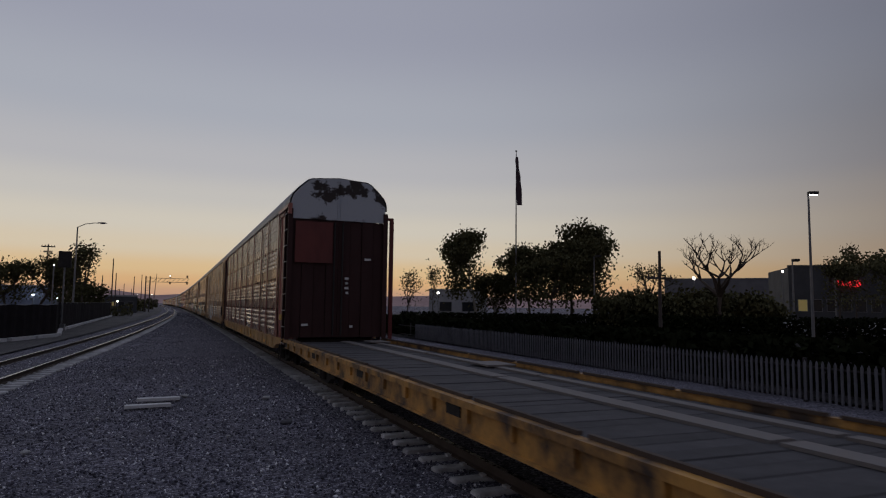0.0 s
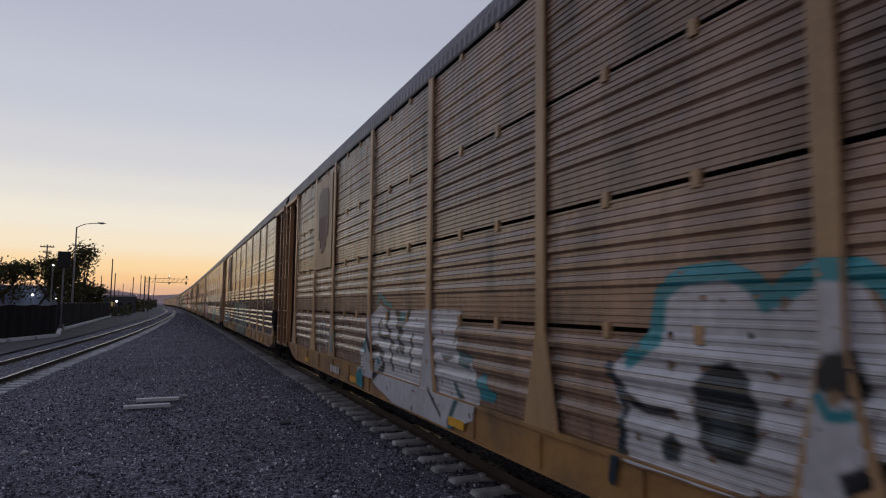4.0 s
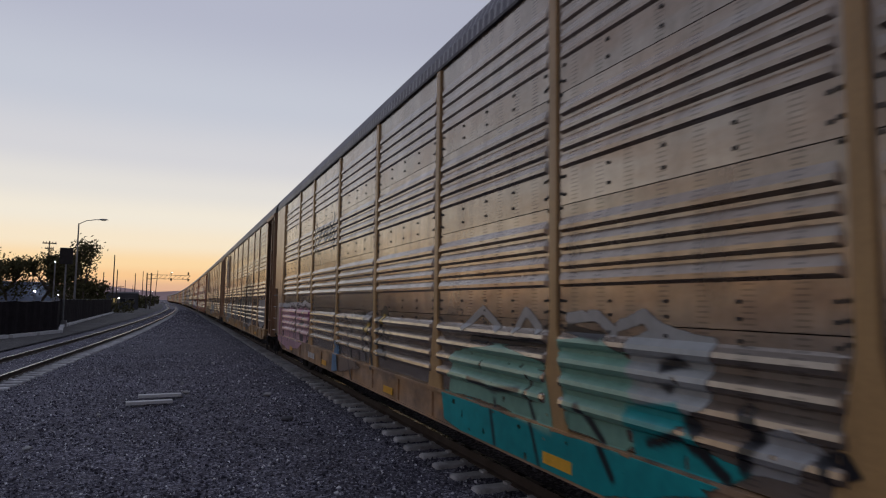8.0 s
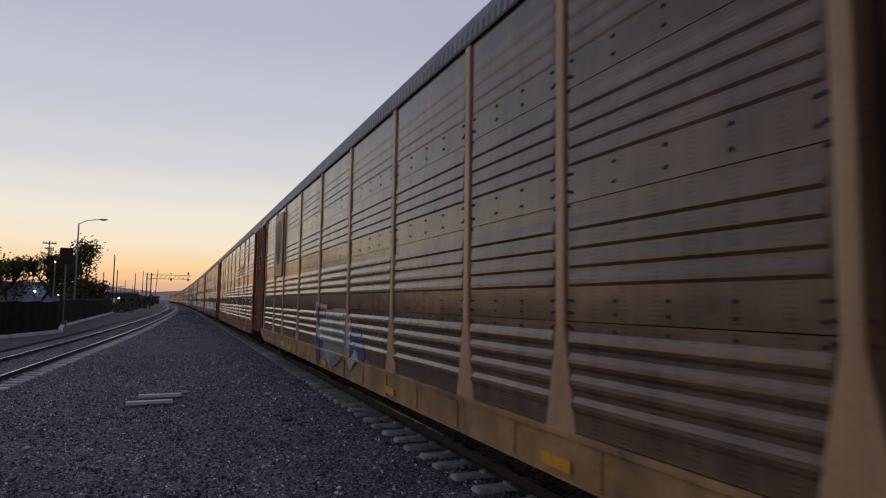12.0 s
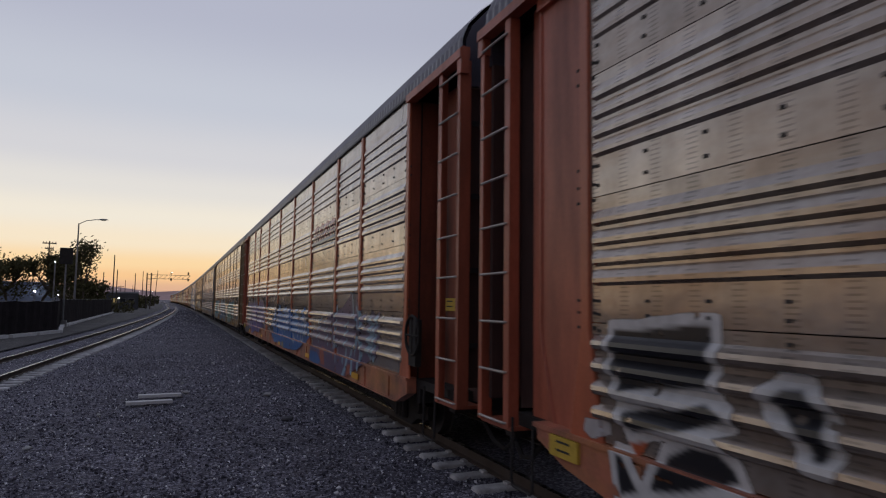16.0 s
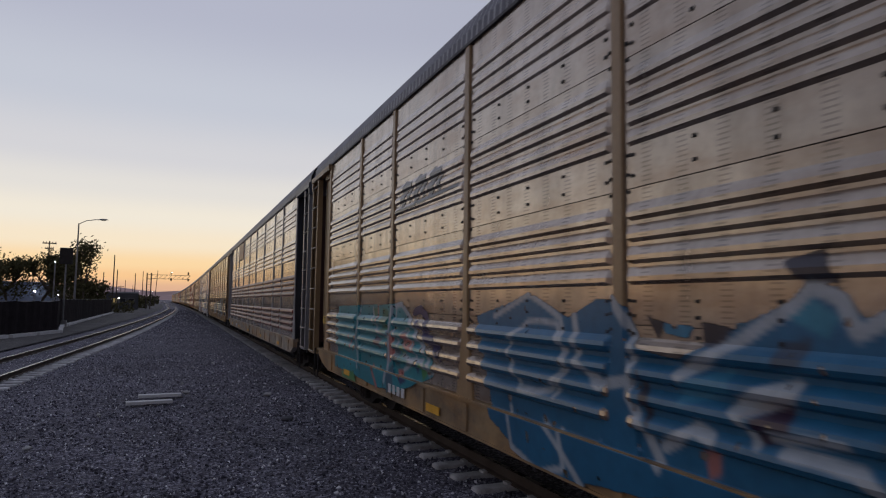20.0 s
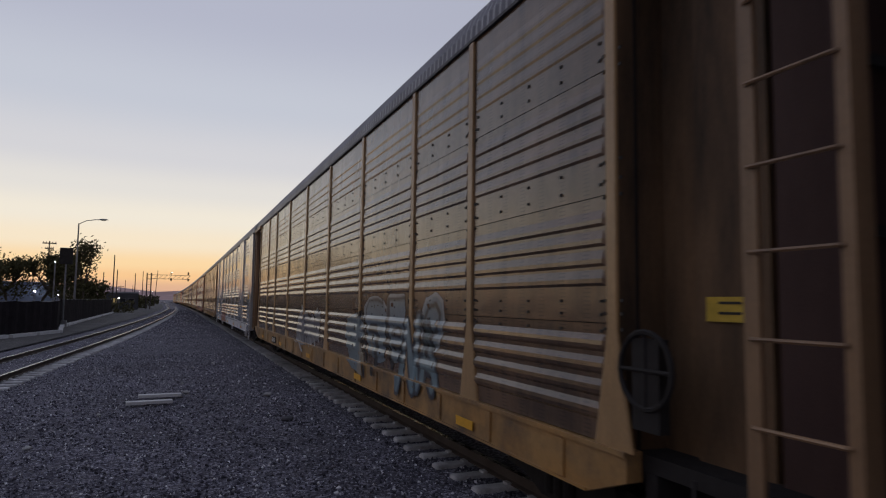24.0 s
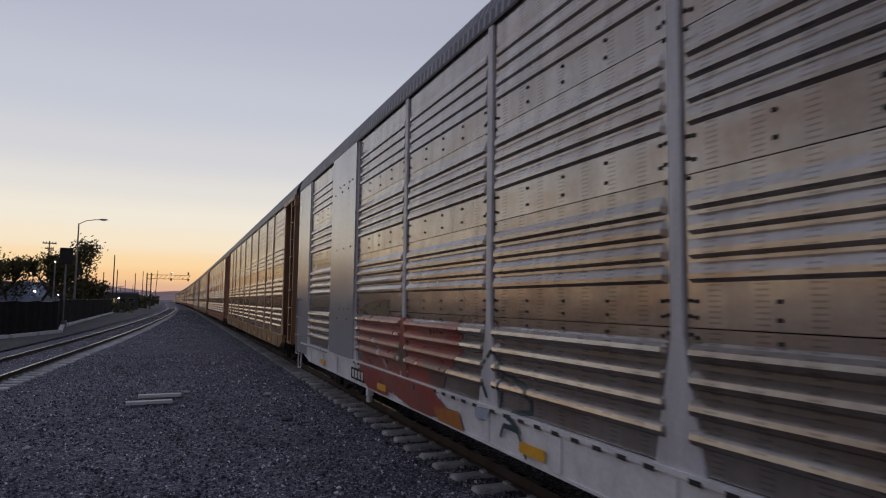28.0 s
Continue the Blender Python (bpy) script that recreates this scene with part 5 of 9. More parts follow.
a = Art()
a.fill((0.29, 0.35, 0.26), [(4.2, 2.31), (3.92, 2.39), (3.49, 2.35), (3.13, 2.38), (2.79, 2.32), (2.63, 2.17), (2.29, 2.28), (2.21, 2.18), (2.25, 1.37), (3.79, 1.04), (4.19, 1.25), (4.18, 1.57), (3.91, 1.69), (4.18, 1.82)])
a.fill((0.36, 0.24, 0.15), [(3.49, 2.3), (3.36, 2.06), (3.21, 1.9), (3.46, 1.84), (3.49, 2.16)])
a.fill((0.42, 0.24, 0.07), [(3.7, 1.38), (3.47, 1.39), (3.5, 1.28), (3.65, 1.27)])
a.line((0.035, 0.035, 0.06), 0.06, [(4.24, 1.81), (4.21, 2.14), (3.92, 2.37), (3.52, 2.37)])
a.line((0.035, 0.035, 0.06), 0.035, [(3.5, 2.35), (3.45, 2.16), (3.52, 1.87)])
a.line((0.02, 0.02, 0.025), 0.065, [(3.91, 1.84), (3.51, 1.8), (3.11, 1.81)])
a.line((0.035, 0.035, 0.06), 0.06, [(4.35, 1.68), (3.94, 1.64)])
a.line((0.035, 0.035, 0.06), 0.05, [(3.88, 1.54), (3.52, 1.59), (3.34, 1.45), (3.43, 1.23), (3.62, 1.25), (3.78, 1.4)])
a.line((0.035, 0.035, 0.06), 0.06, [(3.17, 2.36), (3.14, 2.03), (3.08, 1.72), (3.01, 1.42), (3.04, 1.16)])
a.line((0.035, 0.035, 0.06), 0.04, [(2.97, 2.36), (2.8, 2.23), (2.81, 1.93)])
a.fill((0.14, 0.16, 0.26), [(2.73, 2.08), (2.57, 2.15), (2.55, 1.95), (2.68, 1.82), (2.77, 1.93)])
a.line((0.035, 0.035, 0.06), 0.05, [(2.77, 2.05), (2.63, 2.16), (2.51, 2.06), (2.55, 1.92), (2.68, 1.82), (2.78, 1.9), (2.77, 2.05)])
a.line((0.035, 0.035, 0.06), 0.1, [(2.82, 1.75), (2.5, 1.8), (2.31, 1.76)])
a.fill((0.16, 0.18, 0.3), [(2.62, 1.66), (2.33, 1.73), (2.32, 1.63), (2.57, 1.59)])
a.fill((0.16, 0.2, 0.28), [(2.45, 2.26), (2.29, 2.34), (2.27, 2.02), (2.4, 2.07)])
a.fill((0.12, 0.09, 0.15), [(3.95, 1.11), (3.68, 1.01), (4.01, 0.92)])
a.fill((0.22, 0.26, 0.38), [(3.64, 1.55), (3.42, 1.53), (3.4, 1.47), (3.59, 1.47)])
spray(c, "grey-green graffiti letters with dark blue outlines", a, 31)
a = Art()
a.fill((0.09, 0.26, 0.34), [(10.74, 1.6), (9.66, 1.67), (8.94, 1.67), (8.35, 1.7), (7.93, 1.67), (7.59, 1.63), (7.61, 1.34), (8.71, 1.04), (9.23, 0.95), (10.28, 1.04), (10.69, 1.26)], 0.85)
a.line((0.34, 0.45, 0.53), 0.08, [(10.69, 1.51), (10.6, 1.22), (10.37, 1.07), (10.2, 0.83)])
a.line((0.34, 0.45, 0.53), 0.06, [(10.28, 1.6), (9.8, 1.67), (9.4, 1.58)])
a.line((0.34, 0.45, 0.53), 0.07, [(9.66, 1.63), (9.7, 1.28)])
a.line((0.34, 0.45, 0.53), 0.1, [(8.99, 1.63), (8.95, 1.27), (8.81, 1.06)])
a.line((0.34, 0.45, 0.53), 0.09, [(8.35, 1.65), (8.32, 1.4), (8.29, 1.19)])
a.line((0.34, 0.45, 0.53), 0.1, [(7.96, 1.65), (8.01, 1.3)])
a.line((0.34, 0.45, 0.53), 0.09, [(7.72, 1.58), (7.71, 1.35)])
a.line((0.08, 0.18, 0.36), 0.035, [(9.8, 1.67), (8.94, 1.67), (8.09, 1.67), (7.59, 1.63)])
a.line((0.05, 0.1, 0.12), 0.05, [(8.65, 1.67), (8.56, 1.48), (8.53, 1.16)])
a.fill((0.07, 0.14, 0.15), [(9.88, 0.91), (9.6, 0.93), (9.67, 0.79), (9.96, 0.76)])
spray(c, "pale blue drips over teal spray paint", a, 32)
TRAIN.append(c)

c = autorack("grey galvanized covered car carrier with tan posts and teal graffiti", "zinc_tan", flush=(True, True), heralds=[(6, "boxed")], brake=True, closed=(-1, 1))
a = Art()
a.fill((0.015, 0.34, 0.35), [(-1.76, 1.15), (-2.95, 1.12), (-4.19, 1.11), (-5.15, 1.12), (-5.99, 1.09), (-6.08, 1.04), (-4.86, 0.72), (-4, 0.72), (-2.82, 0.72), (-1.86, 0.82)])
a.fill((0.24, 0.44, 0.35), [(-2.01, 1.64), (-3.2, 1.79), (-4.1, 1.69), (-4.28, 1.08), (-3.21, 1.16), (-1.85, 1.16)], 0.8)
a.fill((0.24, 0.44, 0.35), [(-4.33, 1.91), (-4.95, 1.94), (-5.29, 1.8), (-5.53, 1.35), (-5.21, 1.13), (-4.46, 1.16)], 0.85)
a.fill((0.4, 0.42, 0.42), [(-5.29, 1.96), (-5.6, 2.09), (-6.11, 2), (-6.05, 1.58), (-5.53, 1.35), (-5.29, 1.59)], 0.8)
a.fill((0.015, 0.34, 0.35), [(-5.22, 1.46), (-5.81, 1.58), (-6, 1.3), (-6.39, 1.26), (-6.09, 1.08), (-5.34, 1.12)])
a.fill((0.4, 0.41, 0.42), [(-6.43, 1.48), (-6.65, 1.56), (-6.82, 1.47), (-6.64, 1.26), (-6.3, 1.24)])
a.fill((0.02, 0.02, 0.025), [(-6.78, 1.44), (-6.97, 1.5), (-7.05, 1.39), (-6.87, 1.29)])
a.line((0.4, 0.41, 0.41), 0.05, [(-2.34, 1.93), (-2.79, 2.13), (-3.2, 1.96)])
a.line((0.4, 0.41, 0.41), 0.05, [(-3.56, 1.97), (-3.73, 2.14), (-4, 1.96)])
a.line((0.4, 0.41, 0.41), 0.05, [(-4.47, 2.1), (-4.87, 2.11), (-5.09, 1.99)])
a.line((0.4, 0.41, 0.41), 0.05, [(-5.16, 2.04), (-5.42, 2.13), (-5.71, 1.98)])
a.line((0.02, 0.02, 0.025), 0.03, [(-2.5, 1.81), (-3.2, 1.82), (-4.1, 1.84)])
a.line((0.02, 0.02, 0.025), 0.035, [(-2.51, 1.37), (-3.08, 1.31), (-3.68, 1.39)])
a.line((0.02, 0.02, 0.025), 0.04, [(-4.47, 2.01), (-4.72, 1.97), (-4.95, 1.94)])
a.fill((0.02, 0.02, 0.025), [(-5.59, 1.82), (-5.81, 1.88), (-5.89, 1.81), (-5.65, 1.75)])
a.fill((0.02, 0.02, 0.025), [(-5.56, 1.66), (-5.76, 1.69), (-5.7, 1.61)])
a.line((0.02, 0.02, 0.025), 0.035, [(-5.47, 1.26), (-5.8, 1.37), (-5.9, 1.28)])
a.line((0.02, 0.02, 0.025), 0.04, [(-4.63, 1.37), (-4.94, 1.16), (-5.14, 0.91)])
a.line((0.02, 0.02, 0.025), 0.03, [(-3.79, 1.35), (-4, 0.98), (-4.1, 0.75)])
a.line((0.02, 0.02, 0.025), 0.03, [(-3.08, 1.2), (-3.21, 0.77)])
a.line((0.02, 0.02, 0.025), 0.06, [(-6.36, 1.6), (-6.43, 1.45), (-6.31, 1.27)])
a.line((0.02, 0.02, 0.025), 0.05, [(-5.86, 1.48), (-5.95, 1.43)])
a.line((0.02, 0.02, 0.025), 0.05, [(-5.95, 1.29), (-6.18, 1.17)])
spray(c, "bright teal graffiti letters with pale green fill and black strokes", a, 41)
a = Art()
a.fill((0.18, 0.32, 0.48), [(4.3, 1.42), (4.02, 1.4), (3.86, 0.82), (4.35, 0.76)])
a.fill((0.3, 0.23, 0.17), [(3.71, 1.19), (2.59, 1.13), (2.01, 1.04), (3.71, 0.8)], 0.7)
a.fill((0.34, 0.33, 0.38), [(1.99, 1.99), (1.52, 2.05), (1.57, 1.88), (1.94, 1.81)], 0.8)
a.fill((0.52, 0.37, 0.05), [(1.89, 1.81), (1.7, 1.87), (1.68, 1.73), (1.85, 1.64)])
a.fill((0.52, 0.35, 0.05), [(0.94, 1.99), (0.82, 2), (0.81, 1.83), (0.93, 1.85)])
a.line((0.04, 0.035, 0.035), 0.04, [(3.91, 1.83), (3.86, 1.17)])
a.line((0.04, 0.035, 0.035), 0.03, [(3.34, 1.91), (3.01, 1.84), (3.1, 1.38)])
a.line((0.04, 0.035, 0.035), 0.05, [(1.94, 1.92), (2, 1.62), (1.93, 1.2)])
a.line((0.04, 0.035, 0.035), 0.03, [(1.89, 1.92), (1.52, 1.98), (1.57, 1.84)])
a.line((0.04, 0.035, 0.035), 0.06, [(1.08, 1.77), (1.04, 1.98), (0.87, 2.09), (0.7, 2.03)])
a.line((0.04, 0.035, 0.035), 0.06, [(1.14, 1.91), (1.11, 1.68), (1.12, 1.44)])
a.line((0.04, 0.035, 0.035), 0.025, [(3.02, 1.4), (2.94, 1.06), (2.73, 0.77)])
a.line((0.04, 0.035, 0.035), 0.025, [(2.4, 1.33), (2.35, 1.03)])
a.line((0.04, 0.035, 0.035), 0.06, [(1.53, 1.59), (1.5, 1.3), (1.43, 1.13)])
a.line((0.04, 0.035, 0.035), 0.07, [(1.02, 1.44), (0.85, 1.34), (0.66, 1.36)])
a.line((0.04, 0.035, 0.035), 0.03, [(2.58, 2), (2.1, 2)])
a.line((0.04, 0.035, 0.035), 0.04, [(0.74, 1.74), (0.67, 1.64)])
spray(c, "black and ochre graffiti with a blue patch on the sill", a, 42)
a = Art()
a.fill((0.62, 0.37, 0.43), [(12.28, 1.98), (11.56, 1.97), (10.39, 2.01), (9.26, 1.99), (8.47, 1.99), (7.87, 2.04), (7.11, 1.96), (7.13, 1.33), (8.6, 0.93), (9.35, 0.9), (10.18, 0.8), (11.33, 0.89), (12.25, 0.98)])
a.fill((0.4, 0.09, 0.25), [(8.92, 2), (8.13, 1.99), (8.13, 1.73), (8.75, 1.7)])
a.fill((0.4, 0.09, 0.25), [(7.95, 2.02), (7.11, 1.95), (7.12, 1.75), (7.96, 1.79)])
a.fill((0.44, 0.16, 0.3), [(10.19, 1.99), (9.26, 1.97), (9.26, 1.73), (10.19, 1.74)])
a.line((0.7, 0.7, 0.73), 0.075, [(12.28, 2.07), (11.57, 2.08), (10.29, 2.09), (9.19, 2.12), (8.46, 2.08), (7.99, 2.15), (7.54, 2.11), (7.1, 2.09)])
a.line((0.02, 0.02, 0.025), 0.022, [(11.49, 1.99), (10.39, 2)])
a.line((0.02, 0.02, 0.025), 0.025, [(10.14, 2.06), (9.19, 2.03)])
a.line((0.02, 0.02, 0.025), 0.03, [(9.05, 2.09), (8.17, 2.03)])
a.line((0.02, 0.02, 0.025), 0.03, [(7.95, 2.09), (7.44, 2.03), (7.1, 2.02)])
a.line((0.66, 0.52, 0.54), 0.07, [(9.02, 2), (8.87, 1.49), (8.82, 1.03)])
a.line((0.6, 0.55, 0.57), 0.05, [(8.04, 1.94), (8.01, 1.36)])
a.fill((0.02, 0.02, 0.025), [(8.63, 1.64), (8.05, 1.68), (8.05, 1.58), (8.58, 1.55)])
a.fill((0.02, 0.02, 0.025), [(8.67, 1.29), (8.33, 1.39), (8.06, 1.28), (8.15, 1.13), (8.49, 1.11)])
a.fill((0.02, 0.02, 0.025), [(7.49, 1.7), (7.25, 1.68), (7.37, 1.52), (7.53, 1.55)])
a.fill((0.02, 0.02, 0.025), [(7.64, 1.32), (7.5, 1.32), (7.54, 1.22), (7.68, 1.19)])
a.fill((0.02, 0.02, 0.025), [(7.29, 1.43), (7.13, 1.44), (7.16, 1.33)])
a.line((0.02, 0.02, 0.025), 0.05, [(9.16, 1.99), (9.13, 1.53), (9.17, 1.15)])
a.line((0.02, 0.02, 0.025), 0.05, [(8.1, 1.97), (8.09, 1.71)])
a.line((0.02, 0.02, 0.025), 0.035, [(10.34, 1.88), (10.24, 1.49), (10.28, 1.08)])
a.line((0.02, 0.02, 0.025), 0.04, [(9.65, 1.69), (9.65, 1.19)])
a.line((0.02, 0.02, 0.025), 0.02, [(11.14, 1.61), (11.2, 1.14)])
a.line((0.02, 0.02, 0.025), 0.02, [(10.77, 1.59), (10.77, 0.88)])
a.line((0.02, 0.02, 0.025), 0.06, [(8.3, 1.5), (8.29, 1.2)])
a.line((0.05, 0.05, 0.06), 0.04, [(11.71, 1.81), (11.48, 1.22), (11.4, 0.72)])
spray(c, "pink and magenta block graffiti with a white rim and black bars", a, 43)
TRAIN.append(c)

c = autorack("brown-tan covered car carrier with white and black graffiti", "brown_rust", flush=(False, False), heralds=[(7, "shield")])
a = Art()
a.line((0.56, 0.54, 0.54), 0.04, [(11.76, 1.56), (11.56, 1.55)])
a.line((0.56, 0.54, 0.54), 0.04, [(11.74, 1.44), (11.52, 1.43)])
spray(c, "two white dabs at the foot of a post", a, 50)
a = Art()
a.fill((0.42, 0.42, 0.44), [(-9.43, 2.22), (-11.28, 2.25), (-11.65, 2.1), (-11.73, 1.5), (-10.64, 1.09), (-9.7, 1.24)], 0.72)
a.line((0.17, 0.14, 0.12), 0.03, [(-10.38, 2.07), (-10.51, 1.63), (-10.97, 1.77)])
a.line((0.17, 0.14, 0.12), 0.03, [(-11.08, 1.57), (-11.28, 1.49)])
a.line((0.2, 0.17, 0.15), 0.02, [(-10.69, 1.86), (-10.73, 1.43)])
a.line((0.54, 0.54, 0.56), 0.05, [(-10.04, 2.13), (-10.13, 1.36)])
a.line((0.54, 0.54, 0.56), 0.05, [(-11.38, 2.2), (-11.42, 1.7), (-11.08, 1.57)])
a.line((0.52, 0.52, 0.54), 0.04, [(-9.7, 1.06), (-10.64, 1.31), (-11.56, 1.33)])
spray(c, "pale spray-painted letters worn thin", a, 51)
a = Art()
a.fill((0.09, 0.08, 0.075), [(-3.08, 2.02), (-3.1, 2.63), (-3.83, 3.2), (-4.81, 3.44), (-5.6, 3.37), (-6.24, 3.09), (-6.62, 2.72), (-6.73, 2.11), (-6.51, 1.16), (-5.84, 0.83), (-4.08, 0.98)], 0.5)
a.line((0.44, 0.43, 0.41), 0.05, [(-2.92, 1.72), (-3.05, 2.63), (-3.83, 3.23), (-4.81, 3.47), (-5.6, 3.4), (-6.24, 3.11), (-6.65, 2.72), (-6.77, 2.2), (-6.78, 1.84)])
a.fill((0.42, 0.39, 0.33), [(-4.56, 1.93), (-4.81, 2.17), (-5.23, 1.68), (-4.87, 1.69)])
a.fill((0.42, 0.39, 0.33), [(-3.26, 2.19), (-3.7, 1.83), (-4.22, 1.2), (-4.67, 0.75), (-4.11, 0.74), (-3.71, 1.24), (-3.11, 1.8)], 0.85)
a.fill((0.02, 0.02, 0.025), [(-4.45, 1.66), (-5.23, 1.49), (-5.4, 1.19), (-4.87, 0.9), (-4.56, 1.14)])
a.fill((0.02, 0.02, 0.025), [(-3.56, 1.76), (-4.22, 1.75), (-4.34, 1.32), (-3.98, 1.33)])
a.fill((0.44, 0.45, 0.49), [(-5.53, 2.07), (-5.86, 2.18), (-6, 2), (-6.25, 2.01), (-6.48, 2.13), (-6.72, 2.07), (-6.76, 1.86), (-6.53, 1.69), (-5.99, 1.75), (-5.56, 1.75)])
a.fill((0.02, 0.02, 0.025), [(-6.07, 1.8), (-6.17, 1.89), (-6.26, 1.78)])
a.fill((0.02, 0.02, 0.025), [(-5.56, 1.66), (-5.99, 1.58), (-6.47, 1.64), (-6.83, 1.69), (-6.91, 1.46), (-6.57, 1.29), (-5.99, 1.38), (-5.48, 1.47)])
a.fill((0.44, 0.45, 0.49), [(-5.85, 1.23), (-6.46, 1.23), (-6.81, 1.21), (-6.76, 1.06), (-5.98, 1.05)])
a.line((0.44, 0.45, 0.49), 0.05, [(-5.64, 1.5), (-5.71, 1.16)])
a.line((0.44, 0.45, 0.49), 0.05, [(-5.85, 1.44), (-5.92, 1.24)])
a.line((0.44, 0.45, 0.49), 0.05, [(-6.06, 1.55), (-6.17, 1.17)])
a.line((0.44, 0.45, 0.49), 0.05, [(-6.3, 1.51), (-6.35, 1.21)])
a.line((0.44, 0.45, 0.49), 0.05, [(-6.52, 1.47), (-6.57, 1.15)])
a.line((0.36, 0.38, 0.41), 0.04, [(-6.83, 1.69), (-6.98, 1.48), (-6.95, 1.24)])
a.line((0.02, 0.02, 0.025), 0.02, [(-5.85, 1.27), (-6.35, 1.23), (-6.77, 1.23)])
spray(c, "painted disc with a pale rim, black shapes and white teeth", a, 52)
a = Art()
a.fill((0.28, 0.25, 0.23), [(2.89, 2.17), (2.42, 2.1), (1.79, 2.25), (1.46, 2.35), (1.12, 2.21), (0.72, 2.28), (0.64, 2.15), (0.35, 2.31), (0.11, 2.16), (-0.16, 2), (-0.09, 1.67), (-0.02, 1.33), (0.62, 1.26), (1.36, 1.2), (2.42, 1.25), (2.79, 1.69)], 0.85)
a.fill((0.28, 0.25, 0.23), [(-1.38, 2.29), (-1.78, 2.21), (-2.08, 2.28), (-2.31, 2.34), (-2.26, 1.97), (-2.05, 1.51), (-1.66, 1.44), (-1.36, 1.68)], 0.8)
a.fill((0.1, 0.12, 0.17), [(3.69, 1.84), (2.69, 1.85), (2.79, 1.44), (3.68, 1.5)], 0.8)
a.line((0.02, 0.02, 0.025), 0.045, [(2.89, 2.2), (2.42, 2.1), (2.01, 2.14), (1.65, 2.33), (1.4, 2.37), (1.17, 2.23), (0.91, 2.27), (0.7, 2.3), (0.73, 2.11), (0.8, 1.97)])
a.line((0.02, 0.02, 0.025), 0.055, [(0.78, 1.97), (0.55, 2.15), (0.39, 2.31), (0.24, 2.29), (0.05, 2.1), (-0.1, 1.89), (-0.07, 1.5), (-0.07, 1.29)])
a.line((0.02, 0.02, 0.025), 0.05, [(-0.05, 2.23), (-0.3, 2.27)])
a.line((0.02, 0.02, 0.025), 0.05, [(2.17, 1.84), (2.05, 1.76), (2.09, 1.66)])
a.line((0.02, 0.02, 0.025), 0.04, [(1.38, 1.85), (1.35, 1.66), (1.3, 1.59)])
a.line((0.02, 0.02, 0.025), 0.045, [(1.12, 2.21), (1.1, 1.8), (1.01, 1.42), (0.96, 1.11)])
a.line((0.02, 0.02, 0.025), 0.06, [(0.37, 1.72), (0.36, 1.47), (0.31, 1.27)])
a.line((0.02, 0.02, 0.025), 0.05, [(2.34, 1.59), (2.25, 1.42)])
a.line((0.02, 0.02, 0.025), 0.03, [(1.67, 1.54), (1.61, 1.15)])
a.line((0.02, 0.02, 0.025), 0.08, [(1.31, 1.1), (0.94, 1.15)])
a.line((0.02, 0.02, 0.025), 0.05, [(-1.43, 2.25), (-1.73, 2.21), (-2.08, 2.28), (-2.33, 2.34), (-2.3, 2.03), (-2.14, 1.71)])
a.line((0.02, 0.02, 0.025), 0.05, [(-1.95, 2.01), (-1.97, 1.49)])
a.line((0.4, 0.38, 0.37), 0.05, [(1.41, 1.58), (1.3, 1.36), (1.19, 1.2)])
spray(c, "grey graffiti letters with black outlines", a, 53)
a = Art()
a.fill((0.085, 0.105, 0.135), [(8.46, 1.75), (7.59, 2.05), (7.02, 2.03), (6.54, 1.97), (6.05, 1.87), (5.29, 2.17), (5.19, 2.04), (5.23, 1.77), (4.79, 1.91), (4.82, 1.33), (5.7, 1.09), (6.75, 1.01), (8.51, 0.87)], 0.92)
a.fill((0.22, 0.23, 0.26), [(7.17, 1.93), (6.91, 1.99), (6.88, 1.52), (6.68, 1.19), (7.02, 1.25), (7.17, 1.48)])
a.fill((0.13, 0.17, 0.21), [(5.95, 1.86), (5.32, 2.09), (5.34, 1.76), (5.68, 1.72)])
a.line((0.43, 0.45, 0.48), 0.05, [(6.1, 1.85), (5.68, 2.03), (5.25, 2.17), (5.23, 1.98), (5.18, 1.81)])
a.line((0.43, 0.45, 0.48), 0.05, [(5.3, 1.74), (5.04, 1.81), (4.79, 1.96)])
a.line((0.43, 0.45, 0.48), 0.1, [(5.23, 1.74), (5.11, 1.59), (5, 1.34)])
a.line((0.43, 0.45, 0.48), 0.06, [(6.54, 2.01), (6.46, 1.78), (6.49, 1.58)])
a.line((0.43, 0.45, 0.48), 0.07, [(6.42, 1.97), (6.1, 1.86), (5.81, 1.73), (5.89, 1.52), (5.87, 1.35)])
a.line((0.43, 0.45, 0.48), 0.06, [(6.88, 1.69), (6.81, 1.45), (6.43, 1.43)])
a.line((0.43, 0.45, 0.48), 0.06, [(8.23, 1.66), (8.34, 1.22)])
a.line((0.43, 0.45, 0.48), 0.05, [(7.59, 2.01), (7.63, 1.52)])
a.line((0.43, 0.45, 0.48), 0.04, [(7.02, 1.98), (7.17, 1.66), (7.1, 1.32), (6.68, 1.15)])
a.line((0.43, 0.45, 0.48), 0.06, [(6.44, 1.24), (6.27, 1.23), (6.38, 1.02)])
a.line((0.43, 0.45, 0.48), 0.06, [(5.58, 1.22), (5.46, 1.19)])
a.line((0.43, 0.45, 0.48), 0.05, [(5.57, 1.48), (5.46, 1.41)])
a.line((0.43, 0.45, 0.48), 0.03, [(8.02, 1.37), (7.87, 1.22), (7.72, 1.39)])
spray(c, "dark blue-grey graffiti with white edges", a, 54)
TRAIN.append(c)

